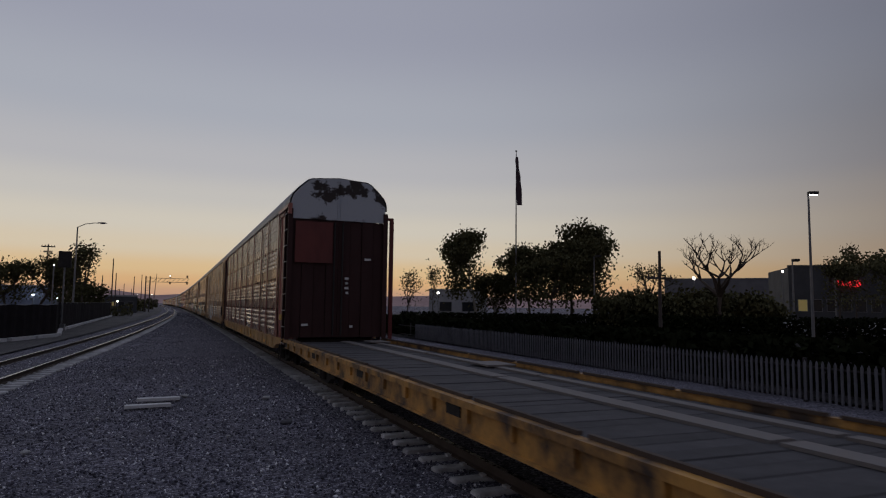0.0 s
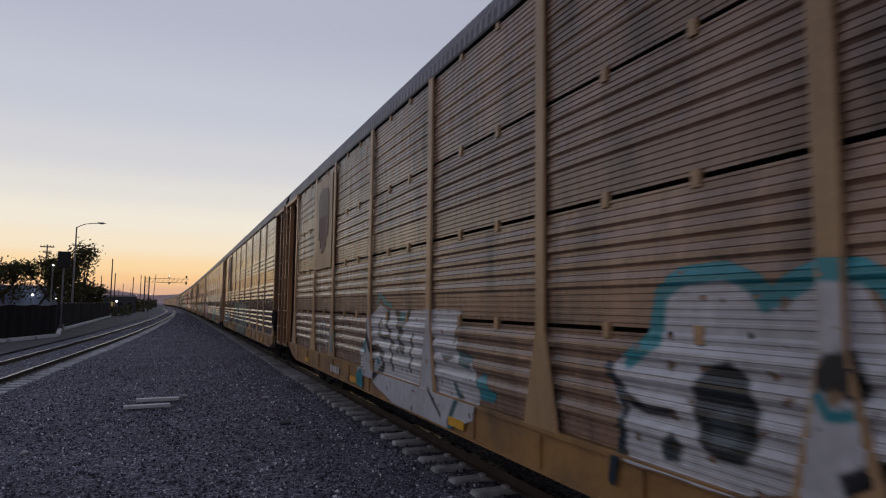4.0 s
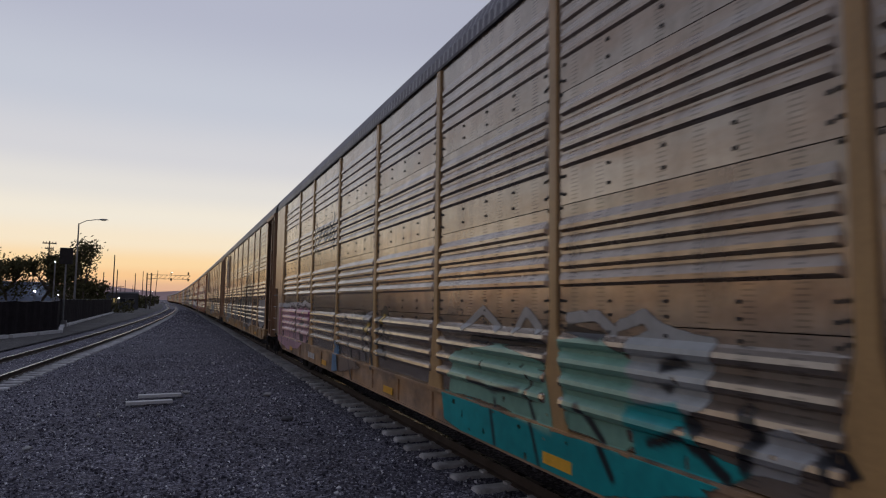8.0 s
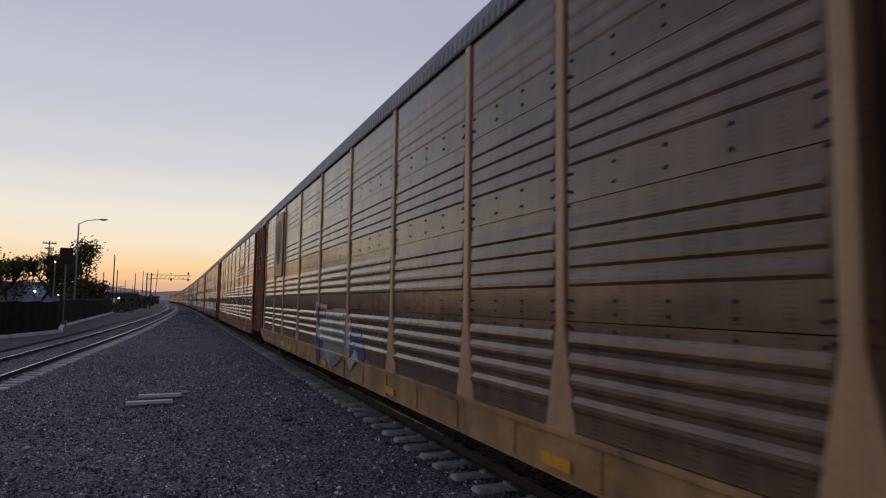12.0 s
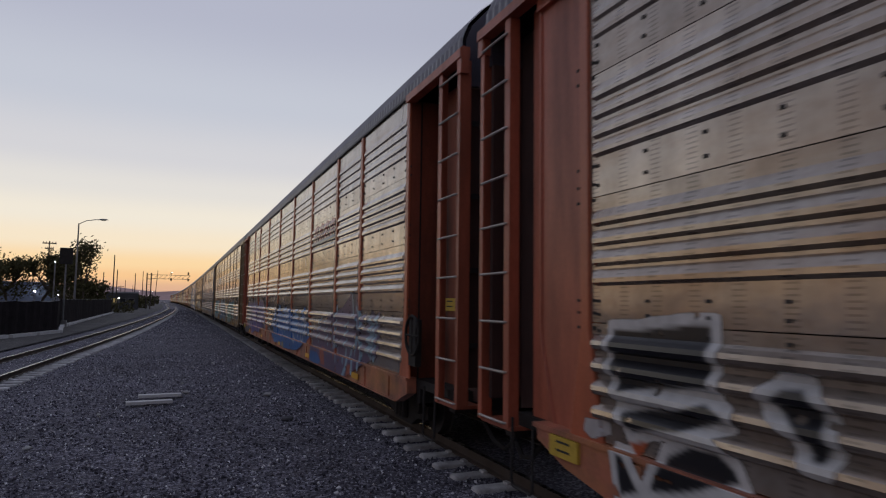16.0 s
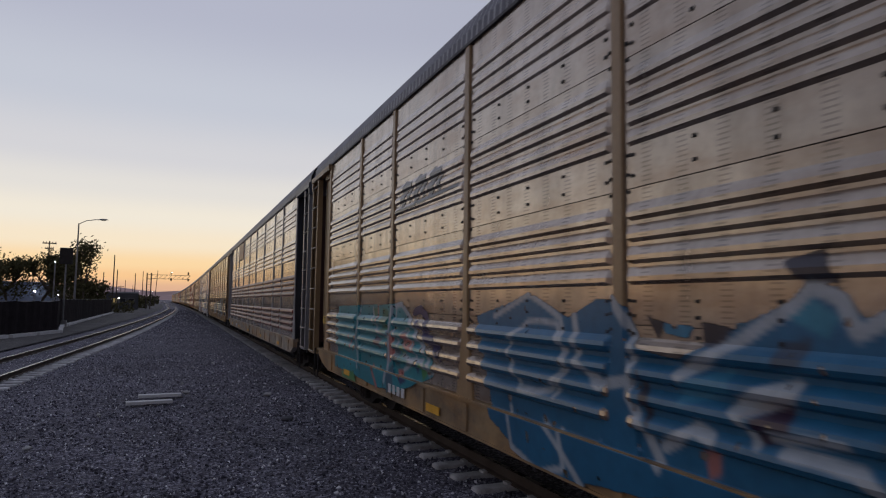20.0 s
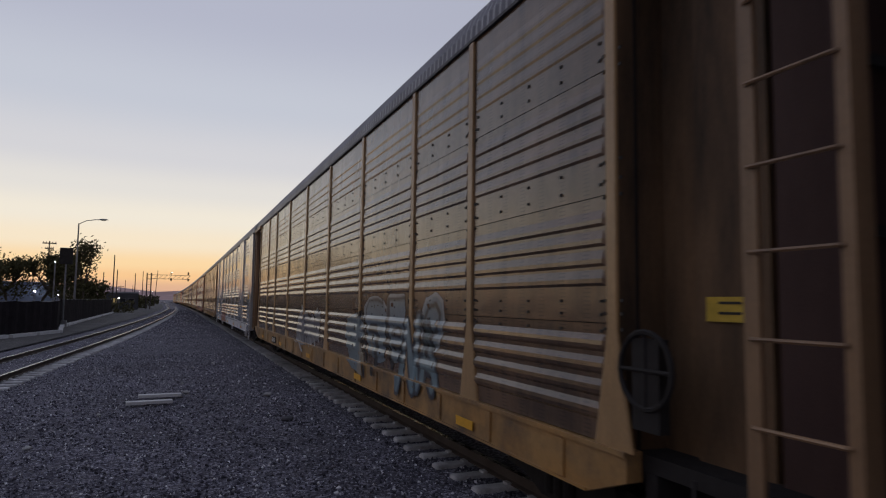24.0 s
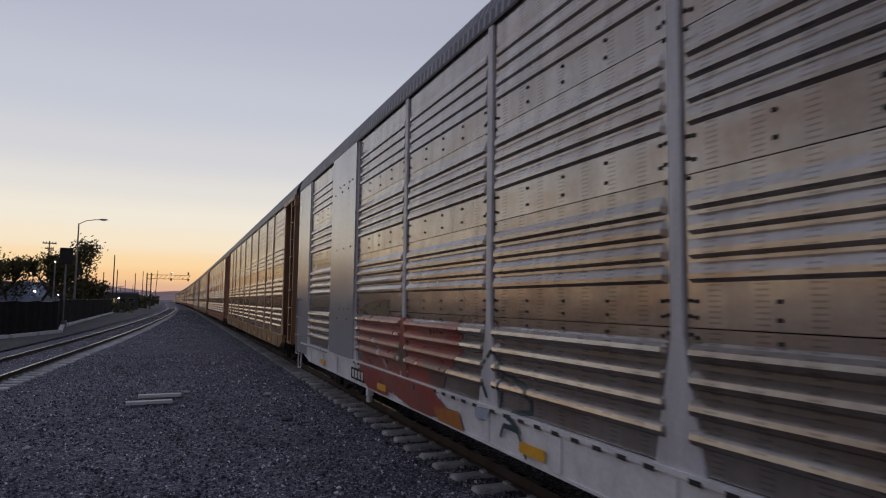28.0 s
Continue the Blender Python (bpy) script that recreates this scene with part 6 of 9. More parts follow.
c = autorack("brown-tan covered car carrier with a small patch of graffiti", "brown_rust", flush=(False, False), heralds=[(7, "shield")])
a = Art()
a.fill((0.33, 0.32, 0.31), [(1.2, 2.01), (-1.26, 2.07), (-1.41, 1.59), (-1.28, 1.1), (-0.51, 0.85), (0.9, 1)], 0.6)
a.fill((0.07, 0.1, 0.2), [(1.58, 2), (0.95, 2.01), (0.78, 1.02), (1.25, 0.72)], 0.8)
a.fill((0.07, 0.11, 0.22), [(-1.92, 1.75), (-2.47, 1.63), (-2.85, 1.24), (-1.93, 0.98), (-1.68, 1.27)])
a.fill((0.6, 0.6, 0.6), [(-1.41, 1.59), (-1.6, 1.96), (-1.74, 1.62), (-1.68, 1.27), (-1.41, 1.3)])
a.fill((0.55, 0.55, 0.56), [(-1.68, 1.1), (-2.04, 1.37), (-2.26, 1.14), (-1.93, 0.92)])
a.line((0.46, 0.46, 0.46), 0.04, [(0.25, 1.09), (-0.34, 0.76)])
a.line((0.46, 0.46, 0.46), 0.03, [(0.83, 1.94), (-0.47, 2.05), (-1.26, 2)])
a.fill((0.1, 0.2, 0.13), [(-0.11, 1.9), (-0.81, 1.89), (-0.74, 1.53), (-0.22, 1.56)], 0.7)
a.fill((0.2, 0.08, 0.06), [(1.73, 2.14), (1.07, 2.1), (0.59, 2.06), (0.5, 1.84), (1.01, 1.83), (1.73, 1.86)])
a.fill((0.06, 0.1, 0.25), [(1.56, 1.4), (1.09, 1.47), (0.78, 1.4), (0.85, 1.27), (1.53, 1.08)])
a.fill((0.56, 0.56, 0.57), [(1.55, 1.71), (1.35, 1.7), (1.23, 1.59), (1.08, 1.76), (0.89, 1.79), (0.96, 1.58), (0.84, 1.33), (1.03, 1.34), (1.32, 1.39), (1.52, 1.48)])
a.line((0.6, 0.6, 0.6), 0.05, [(1.76, 1.86), (1.72, 2.18), (1.07, 2.1), (0.57, 2.09)])
a.fill((0.05, 0.22, 0.13), [(1.46, 1.91), (1.34, 1.89), (1.35, 1.7), (1.47, 1.72)])
a.fill((0.05, 0.12, 0.09), [(0.98, 1.78), (0.86, 1.77), (0.83, 1.55), (0.96, 1.58)])
spray(c, "brown banner and blue shapes with white edges", a, 61)
TRAIN.append(c)

c = autorack("galvanized covered car carrier with orange-red posts and black graffiti", "zinc_red", flush=(True, 0.05), heralds=[(2, "slant")])
a = Art()
a.fill((0.02, 0.02, 0.025), [(11.39, 2.05), (10.34, 2.13), (10.33, 1.66), (10.75, 1.61), (11.3, 1.51), (11.4, 1.77)])
a.line((0.62, 0.62, 0.62), 0.045, [(11.39, 2.05), (10.34, 2.13), (10.33, 1.66), (10.75, 1.61), (11.3, 1.51), (11.4, 1.77), (11.39, 2.05)])
a.fill((0.02, 0.02, 0.025), [(11.3, 1.45), (10.75, 1.55), (10.4, 1.64), (10.22, 1.58), (10.22, 1.48), (10.65, 1.35), (11.17, 1.25)])
a.line((0.62, 0.62, 0.62), 0.045, [(11.3, 1.45), (10.75, 1.55), (10.4, 1.64), (10.22, 1.58), (10.22, 1.48), (10.65, 1.35), (11.17, 1.25), (11.3, 1.45)])
a.fill((0.02, 0.02, 0.025), [(10.93, 1.01), (10.81, 1.22), (10.6, 1.34), (10.36, 1.35), (10.19, 1.26), (10.11, 1.14), (10.46, 1.02), (10.93, 0.89)])
a.line((0.62, 0.62, 0.62), 0.045, [(10.93, 1.01), (10.81, 1.22), (10.6, 1.34), (10.36, 1.35), (10.19, 1.26), (10.11, 1.14), (10.46, 1.02), (10.93, 0.89), (10.93, 1.01)])
a.fill((0.02, 0.02, 0.025), [(9.99, 1.71), (9.86, 1.8), (9.69, 1.81), (9.58, 1.68), (9.54, 1.49), (9.58, 1.37), (9.7, 1.37), (9.8, 1.53), (9.97, 1.65)])
a.line((0.62, 0.62, 0.62), 0.045, [(9.99, 1.71), (9.86, 1.8), (9.69, 1.81), (9.58, 1.68), (9.54, 1.49), (9.58, 1.37), (9.7, 1.37), (9.8, 1.53), (9.97, 1.65), (9.99, 1.71)])
a.fill((0.02, 0.02, 0.025), [(11.32, 1.16), (11.17, 1.15), (10.96, 0.88), (11.24, 0.8)])
a.line((0.62, 0.62, 0.62), 0.045, [(11.32, 1.16), (11.17, 1.15), (10.96, 0.88), (11.24, 0.8), (11.32, 1.16)])
a.fill((0.5, 0.13, 0.05), [(11.17, 1.21), (10.98, 1.24), (11.08, 1.13)])
spray(c, "black blocks with white outlines", a, 71)
a = Art()
a.fill((0.50, 0.48, 0.48), [(11.70, 1.30), (11.42, 1.33), (11.40, 1.22), (11.60, 1.16), (11.72, 1.20)], 0.8)
spray(c, "small white smear at the foot of a post", a, 72)
TRAIN.append(c)

c = autorack("galvanized covered car carrier with orange-red posts, blue and purple graffiti", "zinc_red", flush=(0.05, 0.05), heralds=[(2, "slant")], brake=True, marks=False)
a = Art()
for tag in ([(12.3, 2.5), (12.11, 2.55), (11.96, 2.37), (11.94, 2.25), (12.03, 2.17), (12.24, 2.29)], [(12.4, 3.03), (12.04, 3.02), (11.96, 2.76), (12.3, 2.82)], [(12.6, 3.49), (12.03, 3.36), (12.04, 3.14), (12.6, 3.25)]):
    a.fill((0.13, 0.10, 0.17), tag, 0.8)
a.fill((0.50, 0.47, 0.47), [(12.55, 1.85), (12.5, 1.94), (12.28, 2.0), (12.06, 2.13), (11.93, 2.07), (11.84, 1.98), (12.0, 1.86), (11.84, 1.81), (11.85, 1.75), (12.12, 1.73), (12.41, 1.7), (12.52, 1.68)], 0.85)
a.line((0.13, 0.05, 0.04), 0.02, [(12.34, 1.96), (12.28, 1.76)])
a.line((0.13, 0.05, 0.04), 0.02, [(12.12, 1.94), (12.08, 1.78)])
a.line((0.50, 0.47, 0.47), 0.035, [(12.45, 1.61), (12.13, 1.61), (11.9, 1.59)])
a.line((0.50, 0.47, 0.47), 0.03, [(12.42, 1.61), (12.25, 1.69)])
a.line((0.50, 0.47, 0.47), 0.05, [(12.19, 1.51), (12.29, 1.42), (12.26, 1.33), (11.93, 1.35), (11.91, 1.41), (12.19, 1.36)])
spray(c, "white tag and dull blue patches on the end sheet", a, 80)
a = Art()
a.fill((0.17, 0.12, 0.2), [(-4.7, 1.46), (-6.68, 1.91), (-7.7, 2.1), (-8.53, 2.37), (-8.9, 2.36), (-9.25, 1.93), (-9.51, 1.68), (-9.83, 1.97), (-10.07, 1.99), (-10.22, 2), (-10.41, 2.06), (-10.38, 1.33), (-8.17, 0.73), (-6.45, 0.72), (-4.72, 0.9)], 0.72)
a.fill((0.42, 0.13, 0.07), [(-7.13, 1.78), (-7.33, 1.79), (-7.38, 1.5), (-7.08, 1.51)])
a.fill((0.42, 0.13, 0.07), [(-5.82, 1.19), (-6.31, 1.14), (-6.45, 0.82), (-6.05, 0.8)])
a.fill((0.42, 0.13, 0.07), [(-7.13, 1.26), (-7.43, 1.21), (-7.28, 0.99)])
a.fill((0.42, 0.13, 0.07), [(-8.48, 1.02), (-8.75, 1.05), (-8.69, 0.87), (-8.38, 0.78)])
a.fill((0.14, 0.07, 0.13), [(-9.14, 1.63), (-9.42, 1.61), (-9.23, 1.33), (-9.13, 0.99), (-8.97, 0.95)])
a.fill((0.05, 0.16, 0.4), [(-4.72, 1.04), (-5.6, 1.03), (-6.05, 0.86), (-5.28, 0.72), (-4.73, 0.76)])
a.fill((0.3, 0.22, 0.37), [(-9.39, 1.97), (-9.56, 1.98), (-9.56, 1.85), (-9.38, 1.84)])
a.fill((0.07, 0.09, 0.13), [(-8.53, 2.37), (-8.78, 2.37), (-8.83, 2.13), (-8.59, 2.08)])
a.line((0.3, 0.45, 0.55), 0.06, [(-7.28, 2.09), (-7.23, 1.63), (-7.13, 1.36)])
a.line((0.3, 0.45, 0.55), 0.04, [(-7.08, 1.25), (-7.43, 1.33), (-7.47, 0.98)])
a.line((0.3, 0.45, 0.55), 0.07, [(-8.25, 1.77), (-8.17, 1.42), (-8.1, 1.06)])
a.line((0.3, 0.45, 0.55), 0.05, [(-8.53, 2.33), (-8.65, 1.97)])
a.line((0.3, 0.45, 0.55), 0.06, [(-8.89, 2.09), (-9.15, 1.99), (-9.27, 1.69)])
a.line((0.3, 0.45, 0.55), 0.07, [(-8.99, 1.84), (-9.04, 1.55), (-8.82, 1.21), (-8.78, 0.9)])
a.line((0.3, 0.45, 0.55), 0.06, [(-8.58, 1.32), (-8.31, 0.94), (-8.09, 0.76)])
a.line((0.3, 0.45, 0.55), 0.07, [(-9.14, 1.56), (-9.33, 1.39), (-9.22, 1.02)])
a.line((0.3, 0.45, 0.55), 0.05, [(-9.79, 1.84), (-9.97, 1.94), (-10.06, 1.87)])
a.line((0.3, 0.45, 0.55), 0.1, [(-9.96, 1.77), (-9.85, 1.55), (-9.77, 1.35)])
a.line((0.3, 0.45, 0.55), 0.06, [(-10.03, 1.7), (-9.95, 1.45), (-9.88, 1.26)])
a.line((0.3, 0.45, 0.55), 0.07, [(-10.21, 1.78), (-10.14, 1.49), (-10.04, 1.25)])
a.line((0.3, 0.45, 0.55), 0.05, [(-10.25, 1.95), (-10.38, 1.9)])
a.line((0.07, 0.05, 0.09), 0.05, [(-9.79, 1.91), (-9.97, 2.01), (-10.13, 1.93)])
a.line((0.08, 0.05, 0.09), 0.05, [(-8.72, 2.09), (-8.77, 1.89), (-9.04, 1.62), (-9.51, 1.65)])
a.line((0.3, 0.45, 0.55), 0.04, [(-5.73, 1.81), (-5.43, 1.27)])
a.line((0.3, 0.45, 0.55), 0.04, [(-6.3, 1.78), (-6.44, 1.27)])
spray(c, "violet and pale blue looping graffiti with orange patches", a, 81)
a = Art()
a.fill((0.04, 0.17, 0.46), [(1.17, 1.89), (-0.17, 2), (-1.47, 1.99), (-1.84, 1.72), (-2.25, 1.98), (-2.54, 1.99), (-2.67, 1.8), (-3.03, 1.67), (-3.3, 1.92), (-3.49, 2.04), (-3.67, 2.01), (-3.66, 1.75), (-4.04, 1.71), (-4.35, 1.64), (-4.42, 1.31), (-2.9, 0.89), (-1.84, 0.84), (-0.46, 0.8), (1.13, 0.9)])
a.fill((0.04, 0.17, 0.46), [(2.54, 1.37), (2.02, 1.79), (1.65, 1.96), (1.32, 1.84), (1.17, 1.5), (1.03, 1.15), (1.18, 0.86), (1.65, 0.84), (2.21, 1.06)])
a.fill((0.045, 0.04, 0.06), [(1.56, 2.11), (1.24, 2.11), (1.17, 1.77), (1.03, 1.52), (1.32, 1.53), (1.48, 1.74)])
a.fill((0.1, 0.04, 0.05), [(2.17, 1.58), (1.97, 1.55), (2.01, 1.29)])
a.fill((0.045, 0.04, 0.06), [(0.35, 2.02), (-0, 2.07), (-0.09, 1.94), (0.15, 1.71), (0.35, 1.84)])
a.fill((0.045, 0.04, 0.06), [(-0.56, 2.07), (-1.07, 2.12), (-1.07, 2.01), (-0.78, 1.91), (-0.63, 1.98)])
a.fill((0.14, 0.34, 0.6), [(-1.84, 1.68), (-2.33, 1.94), (-2.67, 1.75), (-2.46, 1.36), (-1.93, 1.36)], 0.7)
a.fill((0.14, 0.34, 0.6), [(-3.19, 1.8), (-3.58, 2.01), (-3.61, 1.68), (-3.38, 1.51)], 0.7)
a.fill((0.14, 0.34, 0.6), [(-3.78, 1.7), (-4.17, 1.67), (-4.4, 1.38), (-4.16, 1.41)], 0.7)
a.fill((0.14, 0.34, 0.6), [(-0.22, 1.95), (-0.42, 2.06), (-0.59, 1.92), (-0.33, 1.83)], 0.8)
a.fill((0.14, 0.34, 0.6), [(1.09, 2.07), (0.95, 2.08), (0.63, 1.81), (1.02, 1.78)], 0.7)
a.fill((0.045, 0.04, 0.06), [(-2.54, 1.91), (-2.92, 1.93), (-3.14, 1.84), (-2.97, 1.67), (-2.73, 1.8)])
a.fill((0.045, 0.04, 0.06), [(-3.62, 1.84), (-4.04, 1.85), (-4.44, 1.79), (-4.41, 1.68), (-4.04, 1.74), (-3.74, 1.76)])
a.line((0.52, 0.56, 0.62), 0.045, [(-3.57, 1.77), (-3.61, 1.48), (-3.77, 1.32), (-4.06, 1.42), (-3.93, 1.54), (-3.7, 1.69)])
a.line((0.52, 0.56, 0.62), 0.05, [(-2.73, 1.72), (-2.66, 1.39), (-2.53, 1.24)])
a.line((0.52, 0.56, 0.62), 0.04, [(-3.08, 1.64), (-3.02, 1.15)])
a.line((0.52, 0.56, 0.62), 0.04, [(-3.29, 1.49), (-3.38, 1.23), (-3.12, 1.14)])
a.line((0.52, 0.56, 0.62), 0.04, [(-1.75, 1.33), (-1.93, 1.18), (-2.32, 1.08)])
a.line((0.52, 0.56, 0.62), 0.035, [(1.65, 1.91), (1.78, 1.42), (1.65, 1.16)])
a.line((0.36, 0.46, 0.48), 0.06, [(-0.52, 1.88), (-0.33, 1.64), (-0.24, 1.31)])
a.line((0.52, 0.56, 0.62), 0.04, [(0.41, 1.38), (0.16, 1.11)])
a.line((0.52, 0.56, 0.62), 0.05, [(-0.99, 1.95), (-0.87, 1.78), (-0.77, 1.6), (-1.02, 1.54)])
a.line((0.52, 0.56, 0.62), 0.03, [(1.32, 1.66), (0.96, 1.45), (0.59, 1.28)])
a.fill((0.1, 0.05, 0.07), [(-3.7, 1.62), (-3.77, 1.41), (-3.92, 1.41), (-3.81, 1.52)])
a.fill((0.5, 0.36, 0.06), [(-0.05, 0.93), (-0.4, 0.99), (-0.4, 0.81), (-0.12, 0.79)])
spray(c, "bright blue graffiti with white strokes and black gaps", a, 82)
a = Art()
a.line((0.05, 0.045, 0.055), 0.05, [(3.79, 2.11), (3.48, 1.85), (3.07, 1.76)])
a.fill((0.05, 0.045, 0.055), [(3.88, 2.11), (3.41, 1.94), (2.95, 1.77), (3.2, 1.71), (3.63, 1.84)], 0.8)
a.fill((0.09, 0.08, 0.09), [(3.64, 1.53), (3.08, 1.4), (2.73, 1.23), (2.96, 1.19), (3.49, 1.38)], 0.8)
a.fill((0.36, 0.19, 0.1), [(2.79, 1.19), (2.48, 1.18), (2.53, 1.03)])
a.line((0.38, 0.34, 0.34), 0.05, [(3.79, 1.92), (3.67, 1.52), (3.88, 1.45)])
a.fill((0.1, 0.14, 0.18), [(3.08, 1.32), (2.79, 1.3), (2.63, 1.11), (2.85, 1.1)], 0.8)
spray(c, "black and violet curls over bare metal", a, 84)
a = Art()
a.fill((0.17, 0.11, 0.35), [(10.44, 2.03), (9.1, 2.13), (8.21, 2.09), (7.79, 2.17), (7.42, 1.96), (6.94, 1.94), (6.59, 2.21), (6.28, 2.25), (6.07, 2.06), (5.87, 2.21), (5.6, 2.18), (5.29, 2.03), (5.05, 1.93), (4.71, 1.96), (4.74, 1.33), (6.09, 0.96), (7.43, 0.97), (8.67, 0.77), (9.08, 1.1), (10.41, 1.11)])
a.fill((0.05, 0.045, 0.06), [(11.33, 1.63), (10.86, 2.1), (10.38, 2.2), (10.24, 1.95), (10.1, 2.19), (9.62, 2.13), (9.57, 1.84), (9.63, 1.49), (10.25, 1.36), (10.87, 1.16), (11.43, 1.16)])
a.fill((0.03, 0.025, 0.04), [(11.43, 1.01), (10.47, 1.06), (9.69, 1.11), (9.75, 0.9), (10.4, 0.73), (11.54, 0.73)])
a.fill((0.17, 0.11, 0.35), [(9.62, 1.98), (9.04, 2.15), (8.33, 2.16), (8.15, 2.06), (8.18, 1.33), (9.54, 0.97), (9.63, 1.46)])
a.fill((0.28, 0.2, 0.44), [(10.95, 2.1), (10.46, 2.16), (10.31, 1.99), (10.95, 1.96)])
a.fill((0.28, 0.2, 0.44), [(10.03, 2.12), (9.67, 2.09), (9.73, 1.9), (10.04, 1.96)])
a.fill((0.46, 0.41, 0.4), [(10.7, 1.24), (10.39, 1.38), (10.18, 1.24), (10.39, 1.12), (10.7, 1.1)])
a.fill((0.46, 0.41, 0.4), [(9.13, 2.04), (8.88, 2.02), (8.93, 1.64), (8.82, 1.47), (9.15, 1.37), (9.32, 1.58), (9.22, 1.87)], 0.9)
a.fill((0.3, 0.22, 0.46), [(9.51, 2.1), (9.21, 2.14), (9.08, 2.05), (9.46, 1.99)])
a.fill((0.3, 0.22, 0.46), [(8.73, 2.15), (8.39, 2.16), (8.34, 2.05), (8.69, 2.03)])
a.fill((0.46, 0.41, 0.4), [(8.43, 1.93), (8.31, 1.95), (8.29, 1.73), (8.19, 1.54), (8.42, 1.44), (8.54, 1.52)], 0.85)
a.fill((0.32, 0.26, 0.44), [(9.81, 1.08), (9.28, 1.31), (8.94, 1.29), (9.07, 1.09), (9.7, 0.96)])
a.line((0.04, 0.035, 0.045), 0.09, [(10.95, 2.27), (9.97, 2.33), (9.62, 2.21), (9.46, 2.1), (9.31, 2.28), (9.04, 2.25), (8.88, 2.15), (8.65, 2.28), (8.48, 2.33), (8.33, 2.25), (8.25, 2.14), (8.15, 2.12)])
a.line((0.46, 0.41, 0.4), 0.045, [(11.43, 1.42), (11.23, 1.74), (10.86, 2.06), (10.53, 2.18), (10.31, 1.99), (10.46, 1.67), (10.39, 1.42), (10.05, 1.37), (9.69, 1.49), (9.57, 1.8), (9.67, 2.09), (10.03, 2.19), (10.38, 1.94)])
a.line((0.46, 0.41, 0.4), 0.035, [(11.38, 1.42), (11.33, 1.18), (11.04, 1.15), (10.91, 1.48)])
a.line((0.46, 0.41, 0.4), 0.035, [(9.52, 1.84), (9.46, 2.1), (9.17, 2.2), (8.88, 2.06)])
a.line((0.46, 0.41, 0.4), 0.035, [(8.8, 2.06), (8.58, 2.19), (8.36, 2.19), (8.28, 2.08)])
a.line((0.46, 0.41, 0.4), 0.05, [(10.7, 1.06), (10.62, 0.72)])
a.line((0.12, 0.08, 0.24), 0.05, [(9.64, 1.05), (9.28, 1.28), (9.07, 1.26), (9.03, 1.1)])
a.fill((0.09, 0.055, 0.2), [(6.6, 1.96), (6.12, 1.99), (6.13, 1.54), (6.6, 1.47)])
a.fill((0.09, 0.055, 0.2), [(5.92, 2), (5.56, 2.02), (5.61, 1.55), (5.88, 1.51)])
a.fill((0.09, 0.055, 0.2), [(7.42, 1.72), (6.87, 1.77), (6.87, 1.51), (7.17, 1.47)])
a.fill((0.3, 0.24, 0.44), [(7.18, 1.38), (6.73, 1.49), (6.61, 1.15), (6.95, 1.08)])
a.fill((0.11, 0.07, 0.19), [(5.94, 1.11), (5.62, 1.36), (4.74, 1.39), (4.74, 1.33), (5.94, 1)])
a.line((0.045, 0.04, 0.05), 0.08, [(8.21, 2.19), (7.89, 2.33), (7.42, 2.1), (7.17, 1.95), (6.8, 1.99), (6.59, 2.25), (6.34, 2.37), (6.07, 2.21), (5.91, 2.32), (5.63, 2.32), (5.39, 2.18), (5.14, 2.13), (4.96, 2.02), (4.71, 2.04)])
a.line((0.46, 0.41, 0.52), 0.045, [(8.1, 2.04), (7.84, 2.2), (7.42, 1.96), (6.94, 1.92), (6.59, 2.12), (6.31, 2.25), (6.07, 2.1), (6.02, 1.85)])
a.line((0.46, 0.41, 0.52), 0.045, [(5.92, 2.14), (5.77, 2.21), (5.55, 2.15), (5.32, 2.03), (5.02, 1.93)])
a.line((0.46, 0.41, 0.4), 0.09, [(5.33, 1.97), (5.24, 1.91), (5.34, 1.66), (5.41, 1.59)])
a.line((0.62, 0.6, 0.62), 0.035, [(6.19, 1.42), (5.84, 1.41), (5.62, 1.39)])
a.line((0.44, 0.37, 0.22), 0.05, [(7.26, 1.37), (7.1, 1.13), (6.95, 0.9)])
a.line((0.46, 0.41, 0.52), 0.05, [(6.54, 1.56), (6.3, 1.29), (6.15, 0.99)])
a.line((0.46, 0.41, 0.52), 0.05, [(9.1, 2.07), (8.94, 1.12), (8.67, 0.82)])
a.line((0.46, 0.41, 0.52), 0.05, [(9.37, 0.99), (9.08, 1.28), (8.68, 1.27)])
a.line((0.5, 0.47, 0.5), 0.05, [(8.44, 1.58), (7.79, 1.59), (7.42, 1.49)])
spray(c, "purple graffiti letters with pale outlines and a black halo", a, 83)
TRAIN.append(c)

c = autorack("galvanized covered car carrier with gold-brown posts, green and blue graffiti", "zinc_gold", flush=(False, False), heralds=[(6, "dark_bars")])
a = Art()
a.fill((0.03, 0.22, 0.19), [(-4.36, 2.16), (-5.33, 2.1), (-6.25, 2.12), (-6.94, 2.02), (-7.25, 2.19), (-7.56, 2.18), (-7.72, 2.03), (-7.97, 2.07), (-8.14, 2.18), (-8.41, 2.09), (-8.38, 1.33), (-6.75, 0.89), (-5.69, 0.84), (-4.31, 0.91)])
a.fill((0.03, 0.22, 0.19), [(-3.92, 1.69), (-4.19, 1.82), (-4.47, 2.03), (-4.51, 2.12), (-4.65, 2.2), (-4.77, 2.08), (-4.66, 1.75), (-4.51, 1.2), (-4.09, 1.08), (-3.92, 1.52)])
a.fill((0.03, 0.2, 0.36), [(-5.17, 2.09), (-5.7, 2.06), (-5.78, 1.92), (-5.23, 1.89)])
a.fill((0.03, 0.2, 0.36), [(-5.95, 2.13), (-6.25, 2.12), (-6.25, 1.94), (-5.99, 1.93)])
